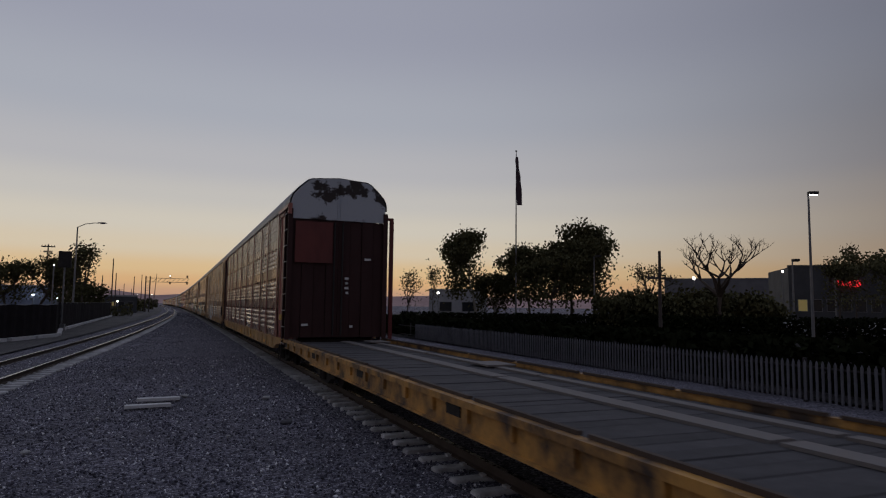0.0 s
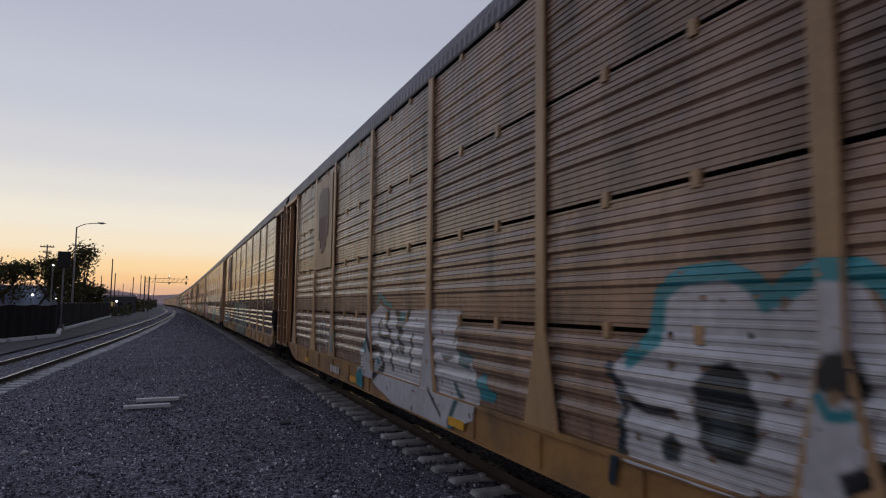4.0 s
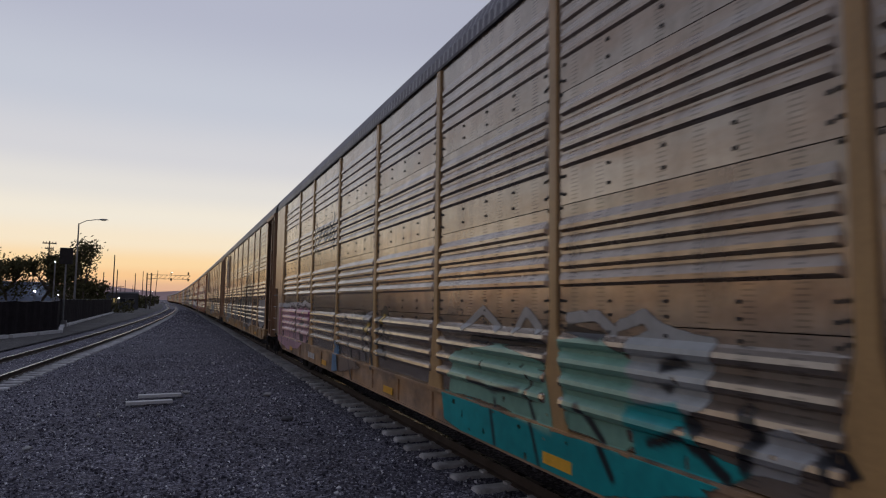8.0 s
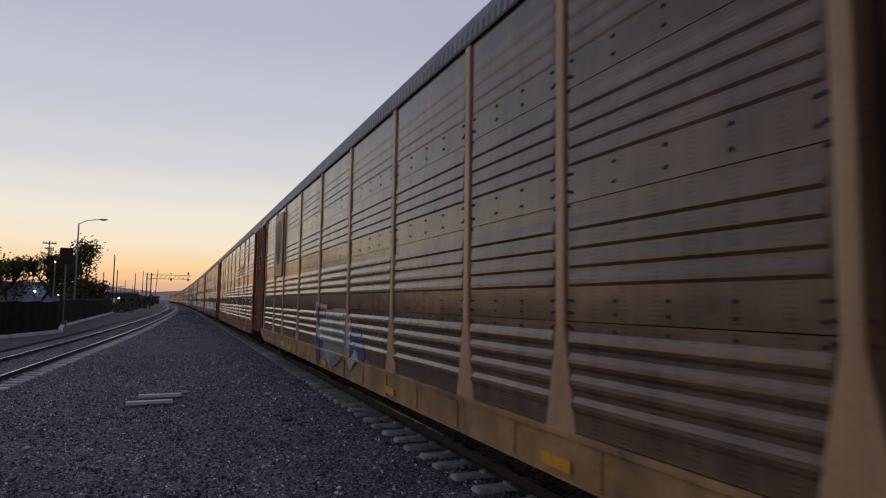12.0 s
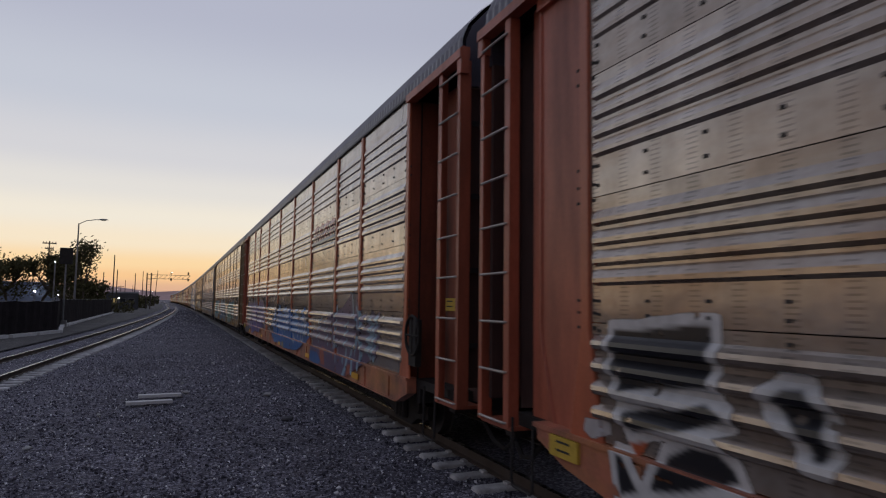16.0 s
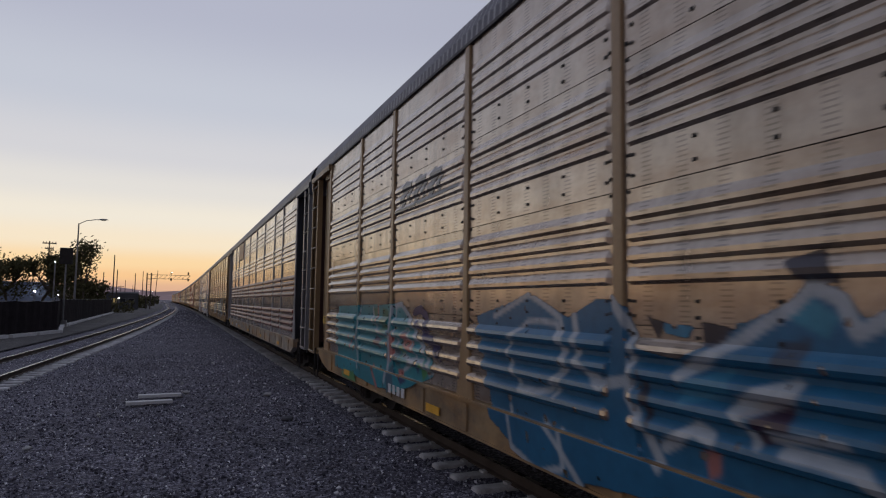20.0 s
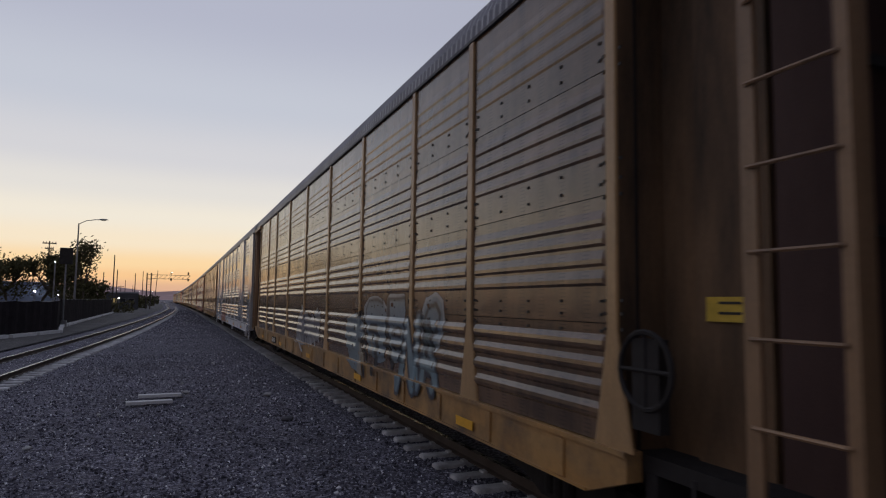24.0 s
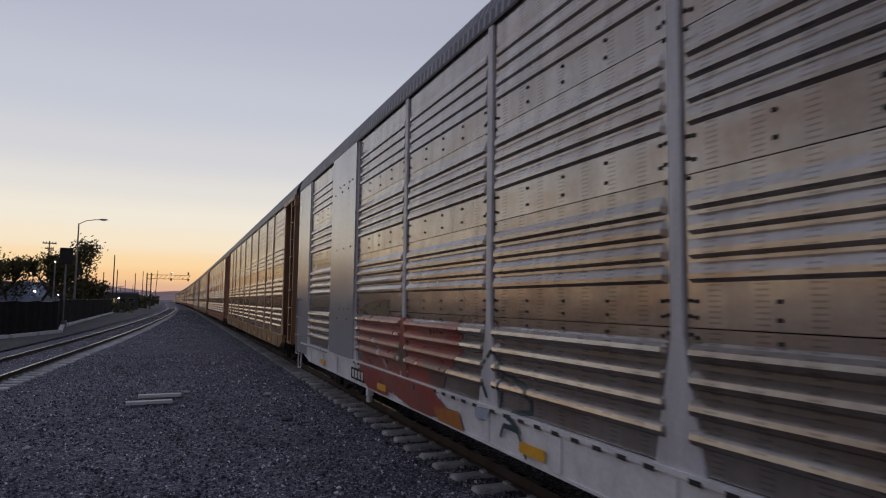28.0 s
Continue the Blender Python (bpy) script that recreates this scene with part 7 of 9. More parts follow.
a.fill((0.03, 0.2, 0.34), [(-7.05, 2.14), (-7.28, 2.16), (-7.29, 1.93), (-7.07, 1.84)])
a.fill((0.02, 0.2, 0.27), [(-7.71, 1.9), (-7.97, 2.01), (-8.28, 2.06), (-8.32, 1.79), (-7.82, 1.73)])
a.fill((0.05, 0.28, 0.31), [(-5.02, 0.99), (-5.69, 1.07), (-5.94, 0.85), (-5.33, 0.9)])
a.fill((0.05, 0.26, 0.3), [(-7.54, 1.27), (-7.77, 1.35), (-7.87, 1.23), (-7.57, 1.14)])
a.line((0.46, 0.19, 0.21), 0.04, [(-6.32, 2.12), (-6.39, 1.87), (-6.58, 1.56)])
a.line((0.46, 0.19, 0.21), 0.035, [(-5.52, 2.1), (-5.78, 1.82)])
a.line((0.46, 0.19, 0.21), 0.03, [(-4.91, 2.09), (-4.96, 1.87)])
a.line((0.46, 0.19, 0.21), 0.06, [(-7.04, 1.55), (-7.28, 1.58), (-7.18, 1.36)])
a.line((0.46, 0.19, 0.21), 0.09, [(-8.06, 1.76), (-8.02, 1.52), (-8.04, 1.27)])
a.line((0.46, 0.19, 0.21), 0.05, [(-6.45, 1.34), (-6.75, 1.12)])
a.line((0.46, 0.19, 0.21), 0.06, [(-5.69, 1.35), (-5.78, 1.22)])
a.line((0.46, 0.19, 0.21), 0.04, [(-4.91, 1.12), (-5.08, 0.95)])
a.line((0.37, 0.41, 0.45), 0.025, [(-5.61, 2.05), (-5.94, 1.65), (-6.17, 1.42)])
a.line((0.37, 0.41, 0.45), 0.025, [(-6.1, 2.11), (-6.45, 1.71), (-6.7, 1.5)])
a.line((0.37, 0.41, 0.45), 0.03, [(-6.94, 1.98), (-6.88, 1.67), (-6.64, 1.57)])
a.line((0.37, 0.41, 0.45), 0.045, [(-7.05, 2.14), (-7.3, 2.19), (-7.6, 2.12), (-7.63, 1.83), (-7.54, 1.49)])
a.line((0.37, 0.41, 0.45), 0.035, [(-7.1, 1.85), (-7.29, 1.98), (-7.38, 1.9), (-7.24, 1.75), (-7.09, 1.77)])
a.line((0.37, 0.41, 0.45), 0.05, [(-7.68, 1.9), (-7.97, 2.13), (-8.23, 2.21), (-8.41, 2.09)])
a.line((0.37, 0.41, 0.45), 0.035, [(-6.93, 1.53), (-7.33, 1.59), (-7.28, 1.38), (-7.45, 1.12)])
a.line((0.37, 0.41, 0.45), 0.03, [(-6.45, 1.3), (-6.75, 1.01), (-6.97, 0.95)])
a.line((0.37, 0.41, 0.45), 0.03, [(-4.44, 0.93), (-5.23, 0.72)])
a.fill((0.06, 0.04, 0.15), [(-7.64, 2.15), (-7.9, 2.07), (-7.83, 2), (-7.68, 2.06)])
a.fill((0.06, 0.04, 0.15), [(-8.08, 1.56), (-8.2, 1.59), (-8.17, 1.5)])
a.fill((0.06, 0.04, 0.15), [(-6.75, 1.05), (-6.97, 1.1), (-7.02, 0.97)])
a.line((0.37, 0.41, 0.45), 0.04, [(-4.11, 1.74), (-4.43, 1.97), (-4.49, 2.16), (-4.65, 2.22), (-4.76, 2.1), (-4.7, 1.81), (-4.61, 1.29)])
a.line((0.46, 0.12, 0.16), 0.07, [(-4.8, 2.11), (-4.89, 2.05), (-4.82, 1.88), (-4.73, 1.76), (-4.78, 1.6), (-4.71, 1.42)])
a.fill((0.06, 0.05, 0.19), [(-3.34, 1.34), (-3.87, 1.37), (-3.96, 1.25), (-3.39, 1.16)])
a.fill((0.42, 0.25, 0.06), [(-2.73, 1.06), (-3.33, 1.07), (-3.39, 0.89), (-2.8, 0.82)])
spray(c, "green and turquoise graffiti with pink strokes and pale outlines", a, 91)
a = Art()
a.fill((0.05, 0.14, 0.21), [(0.31, 2.11), (-1.31, 2.14), (-1.66, 1.88), (-1.76, 1.36), (-2.42, 1.04), (-2.73, 0.76), (-1.87, 0.73), (0.27, 0.96)], 0.9)
a.line((0.43, 0.48, 0.53), 0.03, [(-0.67, 1.58), (-0.82, 1.12), (-1.32, 0.98)])
a.line((0.43, 0.48, 0.53), 0.04, [(-1.65, 2.09), (-1.43, 1.75), (-1.66, 1.35)])
a.line((0.43, 0.48, 0.53), 0.03, [(-1.87, 1.38), (-2.33, 0.97), (-2.73, 0.76)])
a.fill((0.03, 0.16, 0.3), [(3.94, 2.06), (2.8, 2.3), (2.12, 2.1), (1.71, 2.25), (1.35, 2.21), (1.17, 1.89), (0.77, 1.84), (0.29, 2.08), (-0.16, 2.28), (-0.36, 2.25), (-0.6, 2.06), (-0.56, 1.33), (1.07, 0.89), (2.49, 0.72), (3.5, 1.03)])
a.fill((0.06, 0.25, 0.4), [(0.77, 1.69), (0.34, 1.84), (0.35, 1.68), (0.78, 1.55)])
a.fill((0.06, 0.25, 0.4), [(0.93, 2.09), (0.66, 2.07), (0.72, 1.99), (0.93, 2.02)])
a.fill((0.05, 0.27, 0.4), [(-0.02, 2.15), (-0.2, 2.25), (-0.35, 2.16), (-0.29, 2.05)])
a.fill((0.42, 0.42, 0.44), [(0.31, 1.68), (-0.15, 1.8), (-0.11, 1.68), (0.27, 1.56)])
a.fill((0.06, 0.03, 0.06), [(0.19, 1.57), (-0.07, 1.68), (-0.07, 1.5), (0.15, 1.42)])
a.fill((0.045, 0.04, 0.06), [(0.59, 2.1), (0.34, 2.08), (0.43, 1.94), (0.57, 1.96)])
a.fill((0.045, 0.04, 0.06), [(-0.03, 2.46), (-0.27, 2.51), (-0.36, 2.33), (-0.17, 2.34)])
a.fill((0.045, 0.04, 0.06), [(1.1, 2.13), (0.93, 2.09), (0.99, 1.98)])
a.fill((0.045, 0.04, 0.06), [(0.77, 1.84), (0.57, 1.89), (0.72, 1.77)])
a.fill((0.45, 0.2, 0.18), [(0.58, 1.3), (0.45, 1.33), (0.45, 1.19), (0.54, 1.14)])
a.fill((0.05, 0.08, 0.13), [(0.02, 2), (-0.19, 2.04), (-0.15, 1.89), (0.03, 1.87)])
a.fill((0.045, 0.04, 0.06), [(1.17, 1.77), (1.05, 1.58), (1.06, 1.35), (1.14, 1.49)])
a.line((0.43, 0.48, 0.53), 0.03, [(3.14, 1.64), (3.14, 1.86), (2.8, 2.04), (2.3, 2.05), (2.16, 1.72), (2.39, 1.45), (2.9, 1.39), (3.14, 1.64)])
a.line((0.43, 0.48, 0.53), 0.03, [(3.52, 2.07), (2.8, 2.3), (2.25, 2.1), (2.12, 1.72), (2.3, 1.42)])
a.line((0.43, 0.48, 0.53), 0.045, [(2.03, 2.11), (1.95, 1.74), (1.64, 1.59), (1.3, 1.67), (1.23, 1.88)])
a.line((0.43, 0.48, 0.53), 0.045, [(1.49, 2.25), (1.23, 1.96), (1.3, 1.55), (1.06, 1.24), (0.95, 1.11)])
a.line((0.43, 0.48, 0.53), 0.045, [(0.77, 1.75), (0.3, 2), (-0.09, 2.22), (-0.2, 2.31), (-0.36, 2.25), (-0.44, 2.08), (-0.6, 2.17)])
a.line((0.43, 0.48, 0.53), 0.045, [(0.31, 1.6), (0.14, 1.71), (-0.11, 1.78)])
a.line((0.43, 0.48, 0.53), 0.03, [(0.31, 1.59), (0.15, 1.42)])
a.line((0.43, 0.48, 0.53), 0.03, [(0.07, 1.5), (-0.39, 1.53)])
a.line((0.43, 0.48, 0.53), 0.05, [(0.94, 1.26), (0.63, 1.43), (0.49, 1.39)])
a.line((0.43, 0.48, 0.53), 0.04, [(-0.03, 1.43), (-0.23, 1.42), (-0.44, 1.41), (-0.56, 1.33)])
a.line((0.43, 0.48, 0.53), 0.03, [(3.13, 1.2), (3.01, 0.84), (2.49, 0.72), (2.12, 0.84), (2.21, 1.14)])
a.line((0.43, 0.48, 0.53), 0.03, [(2.49, 1.19), (1.8, 0.74)])
spray(c, "deep blue graffiti letters with white curves and black blots", a, 92)
a = Art()
a.fill((0.03, 0.28, 0.34), [(10.66, 2.11), (8.66, 2.16), (7.63, 2.15), (6.68, 2.19), (6.28, 2.03), (5.82, 1.72), (5.45, 1.56), (5.22, 1.4), (5.29, 1.24), (6.58, 0.89), (7.64, 0.84), (8.89, 0.88), (10.61, 0.9)])
a.fill((0.09, 0.3, 0.1), [(5.71, 1.35), (5.52, 1.42), (5.46, 1.26), (5.64, 1.15)])
a.fill((0.2, 0.34, 0.12), [(6.51, 1.55), (6.35, 1.58), (6.35, 1.43), (6.51, 1.4)])
a.fill((0.05, 0.2, 0.1), [(8.11, 2.09), (7.81, 2.1), (7.91, 1.9)])
a.fill((0.1, 0.28, 0.1), [(10.06, 0.85), (9.15, 0.95), (8.89, 0.72), (9.89, 0.72)])
a.fill((0.03, 0.16, 0.1), [(7.55, 2.11), (7.15, 2.07), (7.23, 1.76), (7.55, 1.73)])
a.fill((0.5, 0.18, 0.16), [(6.51, 1.71), (6.29, 1.77), (6.04, 1.69), (5.87, 1.51), (6.1, 1.51), (6.45, 1.6)])
a.fill((0.5, 0.18, 0.16), [(7.16, 1.68), (6.94, 1.78), (6.82, 1.39), (7.16, 1.25)])
a.fill((0.5, 0.18, 0.16), [(6.69, 1.21), (6.41, 1.23), (6.46, 1.11), (6.64, 1.11)])
a.fill((0.06, 0.14, 0.2), [(7.16, 1.12), (6.88, 1.3), (6.76, 0.96), (7.09, 0.8)])
a.fill((0.04, 0.035, 0.14), [(6.58, 1.12), (6.15, 1.11), (6.41, 1.01)])
a.fill((0.04, 0.035, 0.14), [(5.96, 1.36), (5.75, 1.37), (5.84, 1.23)])
a.fill((0.1, 0.05, 0.1), [(7.91, 1.65), (7.47, 1.6), (7.64, 1.44), (7.86, 1.51)])
a.fill((0.05, 0.13, 0.17), [(6.81, 1.55), (6.57, 1.55), (6.63, 1.26), (6.82, 1.27)])
a.line((0.5, 0.18, 0.16), 0.04, [(8, 1.14), (7.64, 0.84)])
a.line((0.5, 0.18, 0.16), 0.04, [(7.81, 2.13), (7.77, 1.91)])
a.line((0.5, 0.18, 0.16), 0.04, [(9.6, 1.55), (9.44, 1.32)])
a.line((0.43, 0.48, 0.53), 0.045, [(6.87, 2.16), (6.56, 2.17), (6.13, 1.96), (5.82, 1.72), (5.52, 1.54), (5.29, 1.3)])
a.line((0.43, 0.48, 0.53), 0.025, [(6.51, 1.74), (6.29, 1.84), (6.14, 1.71), (5.87, 1.45), (6.1, 1.4), (6.46, 1.45)])
a.line((0.43, 0.48, 0.53), 0.05, [(7.01, 2.12), (7.16, 1.77), (7.09, 1.34), (7.24, 0.97)])
a.line((0.43, 0.48, 0.53), 0.03, [(6.81, 2.12), (6.88, 1.79), (6.63, 1.58)])
a.line((0.43, 0.48, 0.53), 0.03, [(8.11, 2.09), (8.01, 1.89), (7.64, 1.72), (7.23, 1.67)])
a.line((0.43, 0.48, 0.53), 0.035, [(6.41, 1.23), (5.92, 1.4), (5.63, 1.43), (5.39, 1.25)])
a.line((0.43, 0.48, 0.53), 0.04, [(8.91, 2.07), (9.16, 1.59), (8.89, 1.05)])
a.line((0.04, 0.035, 0.14), 0.06, [(6.03, 2.07), (5.77, 2.12), (5.54, 2.03), (5.47, 1.88), (5.51, 1.76)])
a.line((0.04, 0.035, 0.14), 0.08, [(5.41, 1.71), (5.24, 1.7), (5.1, 1.62), (5.02, 1.53)])
a.line((0.04, 0.035, 0.14), 0.04, [(5.86, 1.94), (5.66, 1.86), (5.44, 1.71)])
spray(c, "turquoise graffiti with salmon and green patches and a navy curl", a, 93)
TRAIN.append(c)

c = autorack("galvanized covered car carrier with grey posts and maroon striped ribs", "zinc_grey", flush=(False, False), ribs=M["maroon"], heralds=[(6, "red_board")])
TRAIN.append(c)

c = autorack("mustard-tan covered car carrier with pale blue graffiti low on its side", "mustard", flush=(True, 0.05), brake=True)
graffiti(c, "pale blue tag with dark outlines", -8.2, -6.8, 0.9, 2.0, 111, [(0.20, 0.29, 0.33), (0.28, 0.37, 0.41)], (0.06, 0.06, 0.07), None, 2, 0.10)
a = Art()
a.fill((0.2, 0.27, 0.32), [(-4.57, 2.12), (-4.85, 2.25), (-5.53, 2.23), (-5.8, 2.15), (-5.88, 1.95), (-5.86, 1.27), (-5.5, 1.22), (-5.25, 1.27), (-4.96, 1.33), (-4.84, 1.55), (-4.81, 1.79), (-4.68, 1.87)])
a.fill((0.2, 0.27, 0.32), [(-5.93, 2.25), (-6.23, 2.29), (-6.74, 2.29), (-6.81, 2.07), (-6.7, 1.33), (-6.33, 1.29), (-6.17, 1.46), (-6.11, 1.72), (-5.99, 1.77), (-5.94, 2.02)])
a.fill((0.22, 0.28, 0.31), [(-3.34, 1.88), (-4.02, 2.01), (-4.5, 1.94), (-4.71, 1.78), (-4.5, 1.59), (-4.34, 1.48), (-4.63, 0.94), (-4.01, 0.97), (-3.55, 1.13), (-3.23, 1.55)], 0.75)
a.fill((0.2, 0.27, 0.32), [(-7.43, 1.99), (-7.68, 2.25), (-8.02, 2.31), (-8.24, 2.22), (-8.3, 1.98), (-8.22, 1.74), (-8, 1.58), (-7.66, 1.59)])
a.line((0.02, 0.02, 0.025), 0.04, [(-7.58, 1.96), (-7.77, 2.15), (-8.02, 2.18), (-8.17, 2.06), (-8.12, 1.87), (-7.88, 1.75), (-7.62, 1.83), (-7.58, 1.96)])
a.line((0.36, 0.4, 0.43), 0.03, [(-7.43, 1.99), (-7.68, 2.25), (-8.02, 2.31), (-8.24, 2.22), (-8.3, 1.98), (-8.22, 1.74), (-8, 1.58), (-7.66, 1.59), (-7.43, 1.99)])
a.fill((0.38, 0.34, 0.27), [(-4.34, 1.53), (-4.49, 1.42), (-4.7, 0.91), (-4.34, 0.96)])
a.fill((0.3, 0.27, 0.22), [(-5.09, 1.7), (-5.2, 1.71), (-5.16, 1.29), (-5.02, 1.34)])
a.line((0.36, 0.4, 0.43), 0.03, [(-4.57, 1.77), (-4.57, 2.12), (-4.85, 2.27), (-5.38, 2.28), (-5.71, 2.21), (-5.88, 2.08)])
a.line((0.36, 0.4, 0.43), 0.03, [(-5.9, 2.02), (-5.93, 2.25), (-6.05, 2.31), (-6.74, 2.3)])
a.line((0.02, 0.02, 0.025), 0.03, [(-4.71, 1.78), (-4.68, 2.08), (-4.85, 2.23), (-5.38, 2.25), (-5.67, 2.2)])
a.line((0.02, 0.02, 0.025), 0.09, [(-5.97, 2.21), (-5.98, 1.89), (-6.01, 1.65), (-6.13, 1.42), (-6.23, 1.27)])
a.line((0.02, 0.02, 0.025), 0.03, [(-6.05, 2.25), (-6.74, 2.27)])
a.line((0.02, 0.02, 0.025), 0.09, [(-5, 1.77), (-5.31, 1.76), (-5.44, 1.63), (-5.38, 1.41), (-5.27, 1.06)])
a.line((0.02, 0.02, 0.025), 0.05, [(-4.02, 1.96), (-4.35, 2), (-4.54, 1.86), (-4.57, 1.69), (-4.7, 1.37), (-4.8, 0.94)])
a.line((0.02, 0.02, 0.025), 0.04, [(-4.27, 1.52), (-4.49, 1.5)])
a.line((0.02, 0.02, 0.025), 0.03, [(-6.25, 1.77), (-6.48, 1.83), (-6.67, 1.77), (-6.64, 1.69), (-6.47, 1.71), (-6.25, 1.71)])
a.line((0.02, 0.02, 0.025), 0.05, [(-6.27, 1.54), (-6.52, 1.53), (-6.69, 1.54)])
a.line((0.02, 0.02, 0.025), 0.05, [(-5.83, 1.55), (-6.06, 1.53)])
a.line((0.02, 0.02, 0.025), 0.03, [(-4.78, 1.75), (-4.81, 1.55)])
spray(c, "pale blue block letters with black outlines", a, 112)
a = Art()
a.fill((0.25, 0.25, 0.27), [(2.53, 1.16), (2.33, 1.64), (1.87, 1.92), (1.71, 2.11), (1.55, 2.03), (1.59, 1.58), (1.26, 1.99), (0.89, 1.93), (0.46, 1.78), (0.23, 1.84), (-0.02, 1.74), (-0.14, 1.97), (-0.28, 2.01), (-0.38, 1.9), (-0.56, 1.92), (-0.75, 2.01), (-0.72, 1.33), (0.38, 1.14), (1.35, 1.06), (1.96, 1.11)], 0.62)
a.line((0.41, 0.43, 0.45), 0.05, [(2.48, 1.17), (2.14, 1.13), (1.96, 1.35), (1.79, 1.15), (1.49, 0.99), (1.21, 0.93)])
a.line((0.41, 0.43, 0.45), 0.06, [(1.79, 2.06), (1.59, 1.93), (1.63, 1.57)])
a.line((0.41, 0.43, 0.45), 0.07, [(0.62, 1.48), (0.52, 1.28), (0.34, 1.15)])
a.line((0.41, 0.43, 0.45), 0.06, [(0.37, 1.76), (0.19, 1.83), (0.02, 1.73)])
a.line((0.41, 0.43, 0.45), 0.07, [(-0.17, 1.91), (-0.28, 1.99), (-0.38, 1.9)])
a.line((0.41, 0.43, 0.45), 0.08, [(-0, 1.33), (-0.11, 1.17)])
a.line((0.41, 0.43, 0.45), 0.08, [(-0.39, 1.47), (-0.54, 1.31)])
a.line((0.02, 0.02, 0.025), 0.025, [(1.16, 1.96), (1.07, 1.56), (0.96, 1.19), (0.79, 1.07)])
a.line((0.41, 0.43, 0.45), 0.05, [(-0.56, 1.89), (-0.68, 1.95), (-0.75, 1.93)])
spray(c, "thin pale spray-painted loops fading over the sill", a, 113)
TRAIN.append(c)

c = autorack("clean galvanized covered car carrier with white posts and smooth white plates", "zinc_white", plates=True, flush=(True, True), marks=True, closed=(-1, 1))
a = Art()
a.fill((0.36, 0.12, 0.09), [(6.79, 1.94), (4.56, 2), (3.56, 1.94), (2.2, 1.98), (2.11, 1.66), (2.89, 1.11), (2.34, 0.92), (3.07, 0.72), (4.49, 0.83), (6.43, 0.96)], 0.62)
a.fill((0.14, 0.12, 0.09), [(6.54, 2.15), (5.16, 2.25), (4.84, 1.99), (6.52, 1.95)], 0.7)
a.fill((0.3, 0.04, 0.04), [(2.64, 1.94), (2.2, 1.92), (2.16, 1.66), (2.54, 1.67)])
a.fill((0.4, 0.085, 0.06), [(6.59, 1.04), (5.39, 1.11), (4.76, 0.79), (5.86, 0.74)])
a.fill((0.4, 0.085, 0.06), [(4, 1.37), (3.42, 1.34), (2.33, 0.82), (2.88, 0.8)])
a.fill((0.52, 0.22, 0.05), [(2.88, 0.9), (2.09, 0.97), (1.93, 0.75), (2.59, 0.72)])
a.fill((0.12, 0.14, 0.09), [(4.82, 1.56), (4.14, 1.56), (4, 1.29), (4.65, 1.27)], 0.7)
a.fill((0.16, 0.13, 0.1), [(3.31, 1.43), (2.53, 1.43), (2.7, 1.14), (3.2, 1.15)], 0.6)
a.line((0.4, 0.085, 0.06), 0.05, [(6.51, 1.85), (6.07, 1.09)])
a.line((0.4, 0.085, 0.06), 0.05, [(4.83, 1.82), (4.51, 1.16), (3.85, 0.84)])
a.line((0.4, 0.085, 0.06), 0.06, [(3.91, 1.93), (3.53, 1.33)])
a.line((0.4, 0.085, 0.06), 0.05, [(2.92, 1.89), (2.81, 1.47)])
a.line((0.54, 0.5, 0.5), 0.03, [(5.76, 1.59), (5.09, 1.19)])
spray(c, "red graffiti fading to orange with dark patches", a, 121)
a = Art()
a.line((0.05, 0.09, 0.09), 0.022, [(1.5, 1.59), (1.3, 1.72), (1.11, 1.56), (1.16, 1.16)])
a.line((0.05, 0.09, 0.09), 0.02, [(1.17, 1.56), (0.92, 1.47), (0.58, 1.4), (0.53, 1.2), (0.92, 1.11)])
a.line((0.05, 0.09, 0.09), 0.02, [(0.92, 1.09), (0.69, 1.02), (0.53, 0.79)])
a.line((0.05, 0.09, 0.09), 0.02, [(1.04, 0.9), (0.98, 1), (0.69, 0.99)])
a.line((0.05, 0.09, 0.09), 0.03, [(1.57, 1.4), (1.43, 1.24)])
a.fill((0.5, 0.56, 0.66), [(1.64, 1.09), (1.29, 1.11), (1.36, 0.99), (1.63, 0.97)])
spray(c, "thin dark spray-painted squiggle", a, 122)
TRAIN.append(c)

FAR = [("brown-tan covered car carrier coming up the line", "brown_tan"), ("galvanized covered car carrier with red posts coming up the line", "zinc_red"),
       ("galvanized covered car carrier with tan posts coming up the line", "zinc_tan"), ("red-brown covered car carrier coming up the line", "red_brown")]
ORDER = [0, 1, 0, 3, 2, 0, 3, 1, 0, 2, 3, 0, 1, 2]
for i, k in enumerate(ORDER):
    TRAIN.append(autorack(*FAR[k], flush=(False, False), far=i > 1, brake=False))


